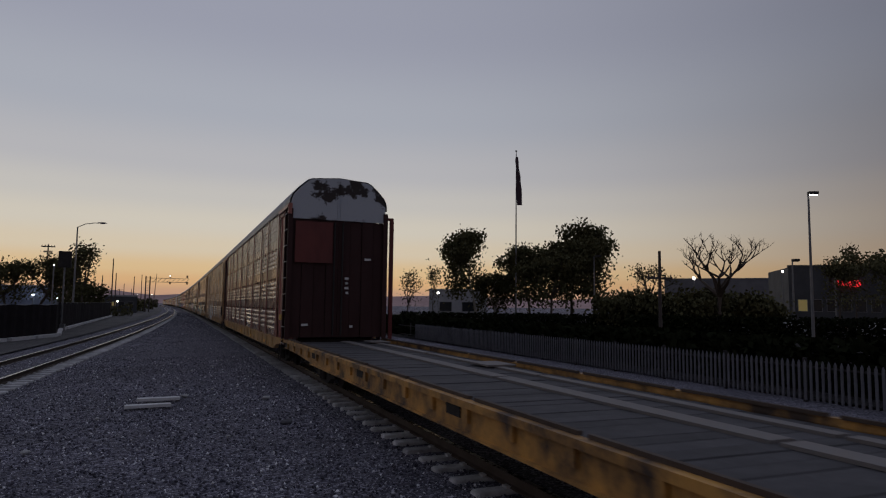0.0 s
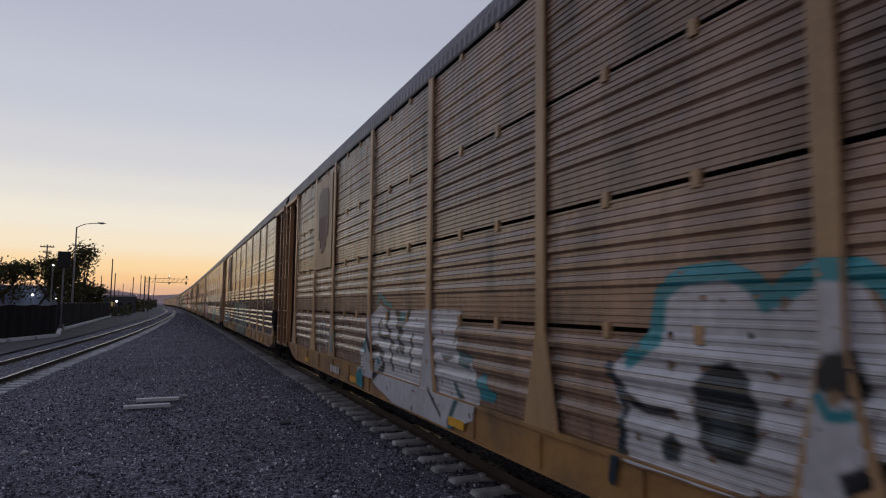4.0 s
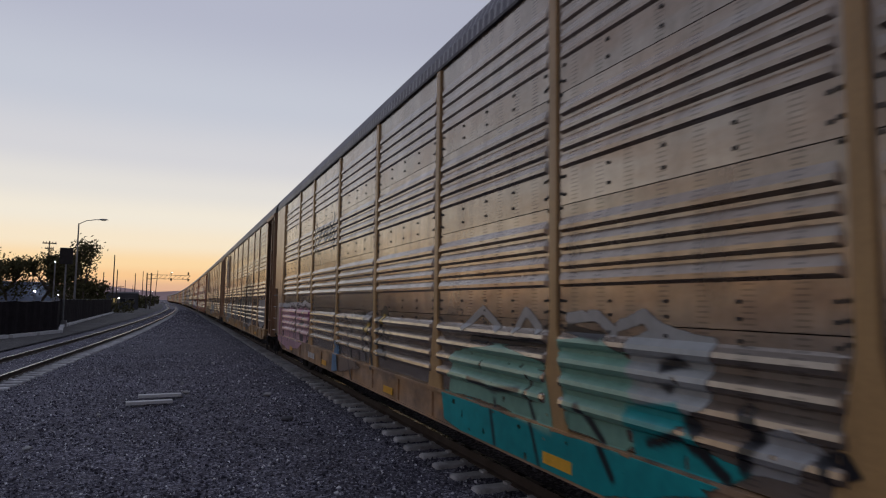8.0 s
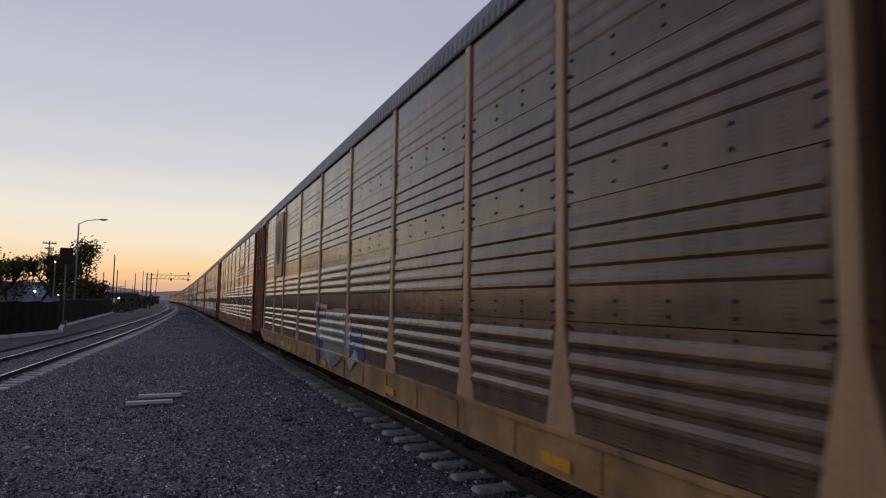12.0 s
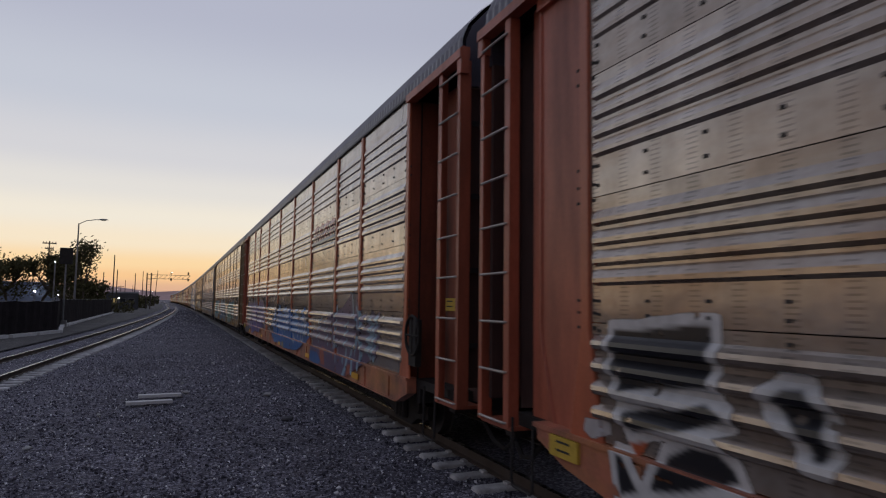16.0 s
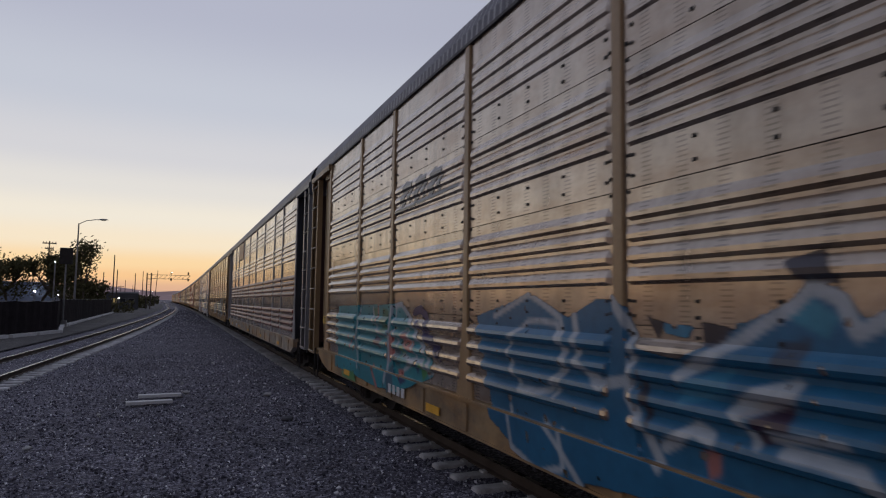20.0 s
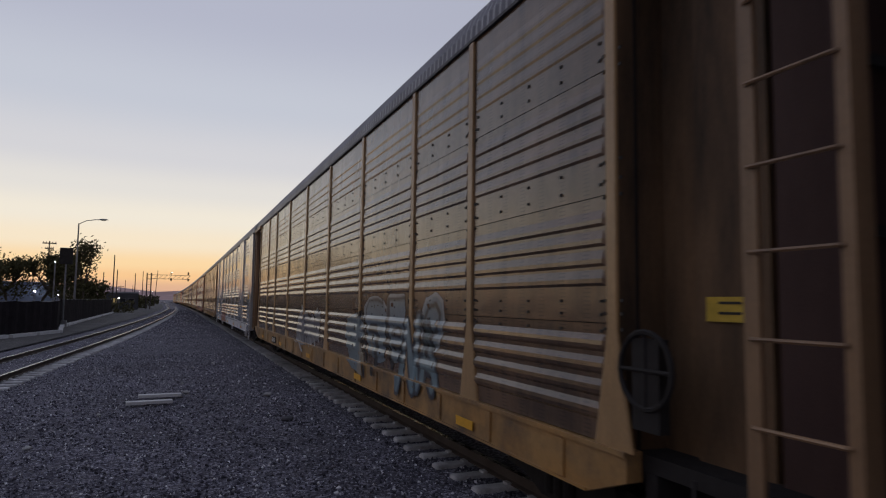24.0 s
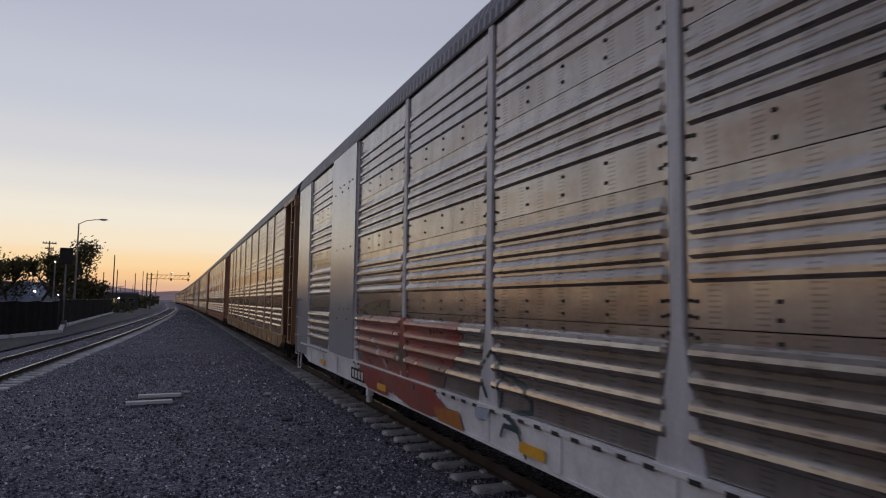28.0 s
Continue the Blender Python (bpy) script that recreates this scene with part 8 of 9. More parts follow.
def flat_car():
    """An empty long flat wagon ahead of the carriers: deck boards, steel strips, side rails and sills."""
    car = thing("flat_car", "empty yellow flat wagon with a worn grey deck", "flat car")
    yel = M["flat_yellow"]
    part("frame", shared("flat_frame", lambda s: (s.box(-1.4, 1.4, -13.3, 13.3, 0.86, 1.0), s.box(-0.35, 0.35, -13.3, 13.3, 0.45, 0.86))), M["black"], car)
    for sx in (-1, 1):
        s = Shape()
        s.box(-0.05, 0.07, -13.4, 13.4, 1.06, 1.14)
        s.loft([[(0.0, y, 1.06), (0.06, y, 1.06), (0.06, y, z), (0.0, y, z)] for y, z in ((-13.4, 0.88), (-11.5, 0.86), (-9.0, 0.78), (9.0, 0.78), (11.5, 0.86), (13.4, 0.88))])
        s.box(-0.05, 0.07, -9.2, 9.2, 0.76, 0.79)
        for k in range(-12, 13):
            s.box(-0.045, 0.0, k * 1.06 - 0.07, k * 1.06 + 0.07, 0.90, 1.06)
            # Black blocks on the web paint in the shade of recessed pockets
            if k % 4 == 0:
                s.box(-0.012, 0.0, k * 1.06 + 0.2, k * 1.06 + 0.62, 0.92, 1.05, 1)
        sill = part("side_sill", s, [yel, M["black"]], car, "dirty yellow steel sill", at=(sx * SIDE, 0, 0))
        sill.scale = (-sx, 1, 1)
        for k in range(12):
            s = Shape()
            s.box(0.05, 0.10, k * 2.2 - 13.1, k * 2.2 - 11.05, 1.14, 1.18)
            e = part("edge_rail", s, M["rail"], car, "low dark edge rail", at=(sx * SIDE, 0, 0))
            e.scale = (-sx, 1, 1)
        wheels_under(car, sx * 10.0)
        part("coupler", shared("coupler", coupler_mesh), M["black"], car, at=(0, sx * 13.35, 0), turn=(0, 0, 180 if sx < 0 else 0))
    rnd = random.Random(3)
    me = shared("deck_plank", lambda s: s.loft([[(-1.44 * a, -0.135 * a, z), (1.44 * a, -0.135 * a, z), (1.44 * a, 0.135 * a, z), (-1.44 * a, 0.135 * a, z)] for a, z in ((1, 0), (1, 0.05), (0.985, 0.057))]))
    for k in range(94):
        part("plank", me, M["deck_wood"], car, at=(0, -13.1 + k * 0.2815, 1.0 + rnd.uniform(-0.006, 0.006)), turn=(0, 0, rnd.uniform(-0.15, 0.15)))
    for x, w in ((0.25, 0.14), (1.0, 0.09)):
        for k in range(5):
            part("deck_strip", shared(("strip", w), lambda s: s.box(-w, w, -2.6, 2.6, 0, 0.035)), M["deck_steel"], car, "pale worn steel strip", at=(x, -10.6 + k * 5.3, 1.058))
    for y in (-12.6, -4.2, 4.6, 12.4):
        part("bridge_plate", shared("bridge", lambda s: s.box(-0.3, 0.3, -0.42, 0.42, 0, 0.03)), M["deck_steel"], car, at=(1.05, y, 1.096))
    return car


M["flat_yellow"] = surface("flat_yellow", (0.54, 0.28, 0.065), 0.6, dark=(0.05, 0.032, 0.025), amount=1.2, scale=1.6, fine=20)
M["deck_wood"] = surface("deck_wood", (0.06, 0.057, 0.064), 0.9, dark=(0.04, 0.038, 0.042), scale=4, amount=0.7, vary=0.2)
M["deck_steel"] = surface("deck_steel", (0.15, 0.14, 0.14), 0.75, dark=(0.2, 0.17, 0.15), scale=3, amount=0.6)
FLAT = flat_car()


# ---- beyond the tracks ----
M["fabric"] = surface("dark_fence_cloth", (0.022, 0.018, 0.02), 0.9, scale=2, spec=0.1)
M["picket"] = surface("grey_picket", (0.13, 0.13, 0.15), 0.6, scale=5)
M["pole_wood"] = surface("pole_wood", (0.07, 0.055, 0.05), 0.85, scale=4)
M["pole_steel"] = surface("pole_steel", (0.20, 0.20, 0.21), 0.5, 0.4, scale=4)
M["bark"] = surface("bark", (0.09, 0.07, 0.055), 0.9, scale=9, streak=4)
M["pale_bark"] = surface("pale_bark", (0.26, 0.23, 0.19), 0.9, scale=9, streak=4)
M["leaf"] = surface("leaf", (0.095, 0.088, 0.042), 0.8, scale=0.8, amount=0.7, bump=0, spec=0.08, dark=(0.045, 0.045, 0.022))
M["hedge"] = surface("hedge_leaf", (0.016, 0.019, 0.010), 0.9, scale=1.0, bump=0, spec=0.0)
M["wall_pale"] = surface("pale_wall", (0.34, 0.34, 0.36), 0.8, scale=0.6)
M["wall_blue"] = surface("pale_blue_wall", (0.16, 0.19, 0.27), 0.7, scale=0.6)
M["wall_dim"] = surface("dim_wall", (0.16, 0.16, 0.18), 0.85, scale=0.6)
M["curb_dim"] = surface("worn_curb", (0.13, 0.13, 0.135), 0.9, scale=3)
# Paler brown than the masts: distance haze put into the beam's colour
M["hazy_steel"] = surface("hazy_bridge_steel", (0.24, 0.17, 0.13), 0.7, scale=3)
M["wall_dark"] = surface("dark_wall", (0.06, 0.062, 0.07), 0.7, scale=0.6)
M["glass"] = surface("dark_glass", (0.02, 0.025, 0.03), 0.15, scale=1, bump=0)
M["lamp_white"] = glow("lamp_white", (1.0, 0.93, 0.82), 9.0)
M["lamp_cool"] = glow("lamp_cool", (0.85, 0.92, 1.0), 26.0)
M["sign_red"] = glow("sign_red", (1.0, 0.03, 0.04), 1.3)
M["window_lit"] = glow("window_lit", (0.9, 0.7, 0.25), 0.07)
# Albedo raised and tinted mauve to carry the far haze
M["hill"] = surface("haze_tinted_hill", (0.52, 0.37, 0.35), 0.95, scale=0.004, fine=0.02, bump=0, spec=0.0)
M["car_white"] = surface("car_white", (0.55, 0.56, 0.58), 0.3, bump=0, scale=3, amount=0.15)
M["car_dark"] = surface("car_dark", (0.03, 0.035, 0.05), 0.3, bump=0, scale=3, amount=0.15)
M["flag"] = surface("flag_cloth", (0.08, 0.055, 0.07), 0.9, scale=3, spec=0.1)
M["tyre"] = surface("tyre", (0.02, 0.02, 0.02), 0.9)


def cloth_fence(a, b, height, label):
    """A chain fence hung with dark cloth, on posts, with concrete blocks at its foot."""
    a, b = Vector((*a, 0)), Vector((*b, 0))
    n = max(1, round((b - a).length / 3.0))
    d = (b - a) / n
    rz = math.degrees(math.atan2(d.y, d.x))
    top = thing("fence", label, "fence", at=a, rz=rz)
    L = d.length
    rnd = random.Random(int(a.y))
    for k in range(n):
        s = Shape()
        cols = 9
        pts = [[(k * L + L * i / cols, 0.03 * math.sin(i * 1.9 + k) * (1 if 0 < i < cols else 0) + o, z + (0.03 * math.sin(i * 0.8 + k) if z > 1 else 0)) for i in range(cols + 1)] for o in (-0.008, 0.008) for z in (0.12, height)]
        for i in range(cols):
            for p, q in ((0, 1), (2, 3)):
                s.add([pts[p][i], pts[p][i + 1], pts[q][i + 1], pts[q][i]], [(0, 1, 2, 3)])
        part("cloth_panel", s, M["fabric"], top)
        part("curb_block", shared("curb_block", lambda q: q.loft([[(-1.3 * u, -0.12 * u, z), (1.3 * u, -0.12 * u, z), (1.3 * u, 0.12 * u, z), (-1.3 * u, 0.12 * u, z)] for u, z in ((1, 0.0), (1, 0.16), (0.97, 0.19))])),
             M["concrete"], top, at=(k * L + L / 2, -0.22 + rnd.uniform(-0.03, 0.03), 0.02))
    for k in range(n + 1):
        part("post", shared(("fence_post", height), lambda q: q.tube((0, 0, 0), (0, 0, height + 0.06), 0.035)), M["pole_steel"], top, at=(k * L, 0.06, 0))
    part("top_rail", Shape().tube((0, 0.06, height), (n * L, 0.06, height), 0.022), M["pole_steel"], top)


cloth_fence((-13.2, 24.0), (-7.0, 47.3), 1.98, "tall fence hung with dark cloth above concrete blocks")
cloth_fence((-7.0, 47.4), (-8.15, 55.9), 1.98, "short fence hung with dark cloth beside the dirt road")
cloth_fence((-8.15, 56.0), (-9.4, 112.0), 2.1, "long fence hung with dark cloth beside the dirt road")


def picket_fence():
    """A steel picket fence beyond the train, in sections."""
    top = thing("picket_fence", "steel picket fence with pale flat bars beyond the rails", "fence", at=(14.5, 8.0, -0.04), rz=-1.0)
    me = shared("picket", lambda s: s.loft([[(x, -0.035, 0.05), (x, 0.035, 0.05), (x, 0.035, 0.95), (x, 0.0, 1.03), (x, -0.035, 0.95)] for x in (-0.012, 0.012)]))
    for k in range(230):
        part("picket", me, M["picket"], top, at=(0, -4.0 + k * 0.165, 0))
    for k in range(16):
        part("post", shared("picket_post", lambda s: s.box(-0.04, 0.04, -0.04, 0.04, 0, 1.08)), M["dark_steel"], top, at=(0.06, -4.0 + k * 2.6, 0))
        for z in (0.25, 0.86):
            part("rail", shared("picket_rail", lambda s: s.box(-0.02, 0.02, 0, 2.6, -0.025, 0.025)), M["dark_steel"], top, at=(0.04, -4.0 + k * 2.6, z))


picket_fence()


def tree(name, label, at, height, width, trunk, seed, leaves=2600, leaf=0.16, bark="bark", base=0.3, group="trees"):
    """Tapered trunk and forking limbs; the crown is many small leaf clumps hung round the outer limbs."""
    rnd = random.Random(seed)
    top = thing(name, label, "tree", group, at=at)
    s, tips = Shape(), []

    def limb(p, d, length, r, level):
        q = p
        for k in range(3):
            d2 = (d + Vector((rnd.uniform(-.25, .25), rnd.uniform(-.25, .25), rnd.uniform(-.05, .2)))).normalized()
            e = q + d2 * length / 3
            s.tube(q, e, r * (1 - 0.22 * k), r * (1 - 0.22 * (k + 1)), 6 if level else 9)
            q, d = e, d2
            if level >= 2:
                tips.append(q)
        if level >= (3 if leaves else 5) or r < (0.012 if leaves else 0.006):
            tips.append(q)
            return
        for _ in range(3 if level else 5):
            spread = Vector((rnd.uniform(-1, 1), rnd.uniform(-1, 1), rnd.uniform(0.0, 0.7) if leaves else rnd.uniform(0.3, 1.0))).normalized()
            limb(q, (d * 0.55 + spread).normalized(), length * rnd.uniform(0.5, 0.72), r * 0.5, level + 1)

    limb(Vector((0, 0, -0.05)), Vector((0, 0, 1)), height * base, trunk, 0)
    zmax = max(p.z for p in tips)
    rmax = max(math.hypot(p.x, p.y) for p in tips)
    kz, kr = (height - leaf) / zmax, width / 2 / rmax
    fork = height * base * 0.8
    s.v = [(p[0] * (kr if p[2] > fork else 1), p[1] * (kr if p[2] > fork else 1), p[2] * kz) for p in s.v]
    part("trunk", s, M[bark], top)
    if leaves:
        v, f = [], []
        for _ in range(leaves):
            p = rnd.choice(tips)
            g = Vector((rnd.gauss(0, 1), rnd.gauss(0, 1), rnd.gauss(0, 0.8))) * leaf * 2.2
            c = Vector((p.x * kr, p.y * kr, p.z * kz * (1.0 if rnd.random() < 0.72 else rnd.uniform(0.45, 0.95)))) + g
            c.z = max(c.z, height * base * 0.55)
            u = Vector((rnd.gauss(0, 1), rnd.gauss(0, 1), rnd.gauss(0, 1))).normalized()
            w = u.orthogonal().normalized() * leaf * rnd.uniform(0.6, 1.3)
            t = u.cross(w).normalized() * leaf * rnd.uniform(0.4, 0.9)
            o = len(v)
            v += [c - w, c + t * 0.6 + u * leaf * 0.2, c + w, c - t]
            f += [(o, o + 1, o + 2), (o, o + 2, o + 3)]
        me = bpy.data.meshes.new("crown")
        me.from_pydata([tuple(p) for p in v], [], f)
        me.materials.append(M["leaf"])
        part("crown", me, [], top, kind="stuff")
    return top


# to the right of the line
tree("tree", "round leafy street tree with a pale trunk", spot(25.3, 62), 9.4, 7.4, 0.16, 1, 6500, 0.17, "pale_bark", 0.28)
tree("tree", "low leafy tree with several pale stems", spot(26.8, 66), 5.7, 5.2, 0.14, 2, 4200, 0.17, "pale_bark", 0.2)
tree("tree", "leafy tree beside the flagpole", spot(29.9, 66), 8.2, 6.5, 0.18, 3, 5200, 0.19)
tree("tree", "tall dense leafy tree", spot(33.4, 68), 10.7, 7.5, 0.22, 4, 6800, 0.2)
tree("tree", "tall dense leafy tree with a broad crown", spot(35.3, 66), 10.2, 7.0, 0.22, 5, 6800, 0.19)
tree("tree", "leafy tree at the edge of a dense row", spot(31.6, 60), 7.0, 6.5, 0.18, 6, 5000, 0.18)
tree("tree", "thin small half-bare tree", spot(21.5, 64), 6.6, 2.6, 0.09, 7, 380, 0.12, "bark", 0.4)
tree("tree", "small pruned half-bare tree", spot(19.2, 64), 5.9, 3.6, 0.12, 8, 420, 0.12, "bark", 0.3)
tree("bare_tree", "large leafless pollarded tree", spot(45.2, 52), 8.1, 7.6, 0.24, 19, 0, 0.1, "bark", 0.3)
tree("tree", "scrubby dark tree below the leafless one", spot(44.8, 56), 3.6, 8.0, 0.14, 10, 4200, 0.2, "bark", 0.2)
tree("tree", "thin sparse tree with few leaves", spot(40.0, 70), 6.8, 6.5, 0.12, 11, 620, 0.14)
tree("tree", "scrubby dark tree in a hedge", spot(39.0, 60), 3.6, 8.0, 0.12, 12, 4200, 0.2, "bark", 0.2)
tree("tree", "scrubby dark tree in a hedge", spot(42.3, 60), 3.3, 8.0, 0.12, 13, 4200, 0.2, "bark", 0.2)
tree("tree", "small leafy tree beside a building", spot(53.6, 72), 7.6, 3.0, 0.14, 14, 1300, 0.16)
tree("tree", "leafy tree with open branches", spot(56.3, 66), 7.2, 7.0, 0.14, 15, 1900, 0.16)
tree("tree", "leafy tree beyond a building", spot(54.6, 80), 8.9, 3.4, 0.14, 16, 1300, 0.18)
tree("tree", "scrubby dark tree beside parked cars", spot(48.3, 56), 3.0, 6.5, 0.12, 17, 3600, 0.2, "bark", 0.2)
# to the left
tree("tree", "leafy tree behind the cloth fence", spot(-11.6, 84), 7.2, 6.4, 0.2, 21, 3600, 0.17, "bark", 0.2)
tree("tree", "leafy tree behind the cloth fence", spot(-9.6, 86), 7.4, 6.5, 0.2, 22, 3600, 0.17, "bark", 0.2)
tree("tree", "open leafy tree beside a lamp post", spot(-6.9, 74), 8.2, 6.0, 0.16, 23, 1400, 0.17)
tree("tree", "leafy tree behind a pale shed", spot(-8.4, 90), 6.6, 5.0, 0.18, 24, 2600, 0.17, "bark", 0.2)
tree("tree", "low dark tree past the fence", spot(-6.4, 110), 4.6, 7.5, 0.2, 25, 2400, 0.25, "bark", 0.2)
tree("tree", "leafy tree behind the cloth fence", spot(-13.6, 80), 6.6, 6.0, 0.2, 26, 3200, 0.17, "bark", 0.2)


def hedge(at, length, height, depth, seed, rz):
    rnd = random.Random(seed)
    v, f = [], []
    for _ in range(int(length * 430)):
        c = Vector((rnd.uniform(0, length), rnd.gauss(0, depth / 3), rnd.uniform(0.02, height) * (0.86 + 0.14 * noise.noise((rnd.random() * 4, seed, 0)))))
        u = Vector((rnd.gauss(0, 1), rnd.gauss(0, 1), rnd.gauss(0, 1))).normalized()
        w = u.orthogonal().normalized() * 0.14
        t = u.cross(w).normalized() * 0.1
        o = len(v)
        v += [tuple(c - w), tuple(c + t), tuple(c + w), tuple(c - t)]
        f.append((o, o + 1, o + 2, o + 3))
    me = bpy.data.meshes.new("hedge")
    me.from_pydata(v, [], f)
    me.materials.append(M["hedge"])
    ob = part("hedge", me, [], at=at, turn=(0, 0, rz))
    tagged(ob, "dark clipped hedge along the parking lot", "hedge", kind="stuff")


def thicket(label, at, length, height, seed, rz, leaf=0.3):
    """A low uneven line of far bushes."""
    rnd = random.Random(seed)
    v, f = [], []
    for _ in range(int(length * 90)):
        x = rnd.uniform(0, length)
        h = height * (0.55 + 0.75 * abs(noise.noise((x * 0.22, seed, 0.0))))
        c = Vector((x, rnd.gauss(0, 1.0), rnd.uniform(0.0, h)))
        u = Vector((rnd.gauss(0, 1), rnd.gauss(0, 1), rnd.gauss(0, 1))).normalized()
        w = u.orthogonal().normalized() * leaf * rnd.uniform(0.6, 1.3)
        t = u.cross(w).normalized() * leaf * 0.7
        o = len(v)
        v += [tuple(c - w), tuple(c + t), tuple(c + w), tuple(c - t)]
        f.append((o, o + 1, o + 2, o + 3))
    me = bpy.data.meshes.new("thicket")
    me.from_pydata(v, [], f)
    me.materials.append(M["leaf"])
    tagged(part("thicket", me, [], at=at, turn=(0, 0, rz)), label, "bushes", kind="stuff")


thicket("dark bushes past the end of the cloth fence", (-13.5, 116, 0), 7.0, 2.6, 51, 4, 0.2)
thicket("dark bushes beside the far tracks", (-24, 175, 0), 17, 3.4, 52, 6)
thicket("dark far bushes beside the bend", (-34, 235, 0), 27, 4.2, 53, 5)
thicket("dark far bushes beyond the bend", (-60, 330, 0), 52, 6.0, 54, 2, 0.4)
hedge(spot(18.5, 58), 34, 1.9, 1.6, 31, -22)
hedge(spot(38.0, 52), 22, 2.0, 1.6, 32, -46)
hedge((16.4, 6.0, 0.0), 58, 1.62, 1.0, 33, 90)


def street_lamp(at, height, arm, rz, label, lit, head="cobra"):
    top = thing("street_lamp", label, "street lamp", "lamp posts", at=at, rz=rz)
    part("pole", Shape().tube((0, 0, 0), (0, 0, height), 0.1, 0.055, 10).tube((0, 0, 0), (0, 0, 0.3), 0.16, 0.14, 10), M["pole_steel"], top)
    if head == "cobra":
        part("arm", Shape().path([(0, 0, height - 0.05), (arm * 0.35, 0, height + 0.28), (arm * 0.8, 0, height + 0.42), (arm, 0, height + 0.42)], 0.035), M["pole_steel"], top)
        s = Shape().loft([[(arm + u, y * k, height + 0.42 + z * k) for y, z in ((-0.13, 0), (0.13, 0), (0.1, 0.1), (-0.1, 0.1))] for u, k in ((-0.1, 0.5), (0.1, 1), (0.5, 1), (0.65, 0.4))])
        h = part("head", s, M["pole_steel"], top)
        lens = (arm + 0.1, arm + 0.45, height + 0.40)
    else:
        part("arm", Shape().tube((0, 0, height - 0.08), (arm, 0, height - 0.02), 0.035), M["pole_steel"], top)
        h = part("head", Shape().box(arm - 0.1, arm + 0.45, -0.18, 0.18, height - 0.02, height + 0.16), M["dark_steel"], top)
        lens = (arm - 0.05, arm + 0.4, height - 0.04)
    part("lens", Shape().box(lens[0], lens[1], -0.11, 0.11, lens[2] - 0.03, lens[2] + 0.016), M[lit], h)


street_lamp(spot(-7.35, 67), 8.95, 1.7, 0, "tall steel street lamp with a long curved arm, unlit", "glass")
street_lamp(spot(51.75, 46), 9.45, 0.1, -30, "tall lamp post with a lit box head", "lamp_white", "box")
street_lamp(spot(53.3, 84), 7.9, 0.1, -30, "distant lamp post with a lit head", "lamp_white", "box")
street_lamp(spot(35.3, 62), 7.0, 0.2, -30, "thin lamp post in front of dense trees", "glass", "box")
street_lamp(spot(50.5, 62), 6.4, 0.1, -30, "thin parking lot lamp post", "glass", "box")


def utility_pole(at, height, arms, label, lean=0.0):
    top = thing("utility_pole", label, "utility pole", "poles along the line", at=at)
    part("pole", Shape().tube((0, 0, -0.1), (lean, 0, height), 0.12, 0.08, 9), M["pole_wood"], top)
    for z, w in arms:
        part("crossarm", Shape().box(-w, w, -0.06, 0.06, z - 0.07, z + 0.07), M["pole_wood"], top)
        for x in (-w * 0.9, -w * 0.45, w * 0.45, w * 0.9):
            part("insulator", shared("insulator", lambda s: s.tube((0, 0, 0), (0, 0, 0.16), 0.05, 0.03)), M["dark_steel"], top, at=(x, 0, z + 0.07))


utility_pole(spot(-9.2, 100), 9.7, [(9.4, 0.8), (8.7, 0.5)], "wooden utility pole with two short crossarms")
utility_pole(spot(-4.75, 120), 9.4, [], "plain wooden pole beside the line")
utility_pole(spot(-4.5, 135), 7.6, [], "plain wooden pole beside the line")
utility_pole(spot(-5.45, 150), 7.6, [], "thin wooden pole beside the line")
utility_pole(spot(-3.2, 160), 7.9, [], "plain wooden pole beside the line")
utility_pole(spot(-2.65, 190), 9.6, [], "thin wooden pole beside the line")
utility_pole(spot(-1.75, 230), 11.5, [], "tall thin leaning pole beside the line", 0.7)
utility_pole(spot(-4.2, 260), 7.0, [(6.6, 0.9)], "distant wooden pole with a crossarm")
utility_pole(spot(-3.35, 280), 7.5, [], "distant thin wooden pole")
utility_pole(spot(-3.9, 210), 7.6, [], "thin wooden pole beside the line")
utility_pole(spot(40.65, 40), 5.6, [(4.0, 0.9)], "dark wooden pole with a low crossarm beyond the fence")


def signal_bridge(at):
    """A cantilever signal bridge over both tracks."""
    top = thing("signal_bridge", "steel cantilever signal bridge over the tracks with a lit signal", "railway signal", at=at)
    for x in (-0.45, 0.45):
        s = Shape().box(x - 0.12, x + 0.12, -0.12, 0.12, 0, 8.3)
        part("mast", s, M["pole_wood"], top)
    s = Shape()
    for z in (7.0, 7.9):
        s.box(-0.5, 8.8, -0.06, 0.06, z - 0.045, z + 0.045)
    for k in range(9):
        s.tube((k * 1.0, 0, 7.0), (k * 1.0 + 0.9, 0, 7.9), 0.04)
    part("beam", s, M["hazy_steel"], top)
    for x in (4.7, 8.4):
        for z in (6.9, 8.4):
            h = part("signal_head", Shape().box(x - 0.17, x + 0.17, -0.15, 0.1, z - 0.32, z + 0.26), M["dark_steel"], top)
            part("hood", Shape().tube((x, -0.15, z + 0.1), (x, -0.4, z + 0.1), 0.14, 0.14, 10), M["black"], h)
            if x < 5 and z > 8:
                part("signal_light", Shape().tube((x, -0.42, z + 0.1), (x, -0.45, z + 0.1), 0.09, 0.09, 10), M["lamp_white"], h)
    for k in range(12):
        part("rung", shared("mast_rung", lambda s: s.tube((-0.45, 0, 0), (0.45, 0, 0), 0.03)), M["pole_wood"], top, at=(0, 0, 0.8 + k * 0.6))


signal_bridge(spot(-2.2, 165))


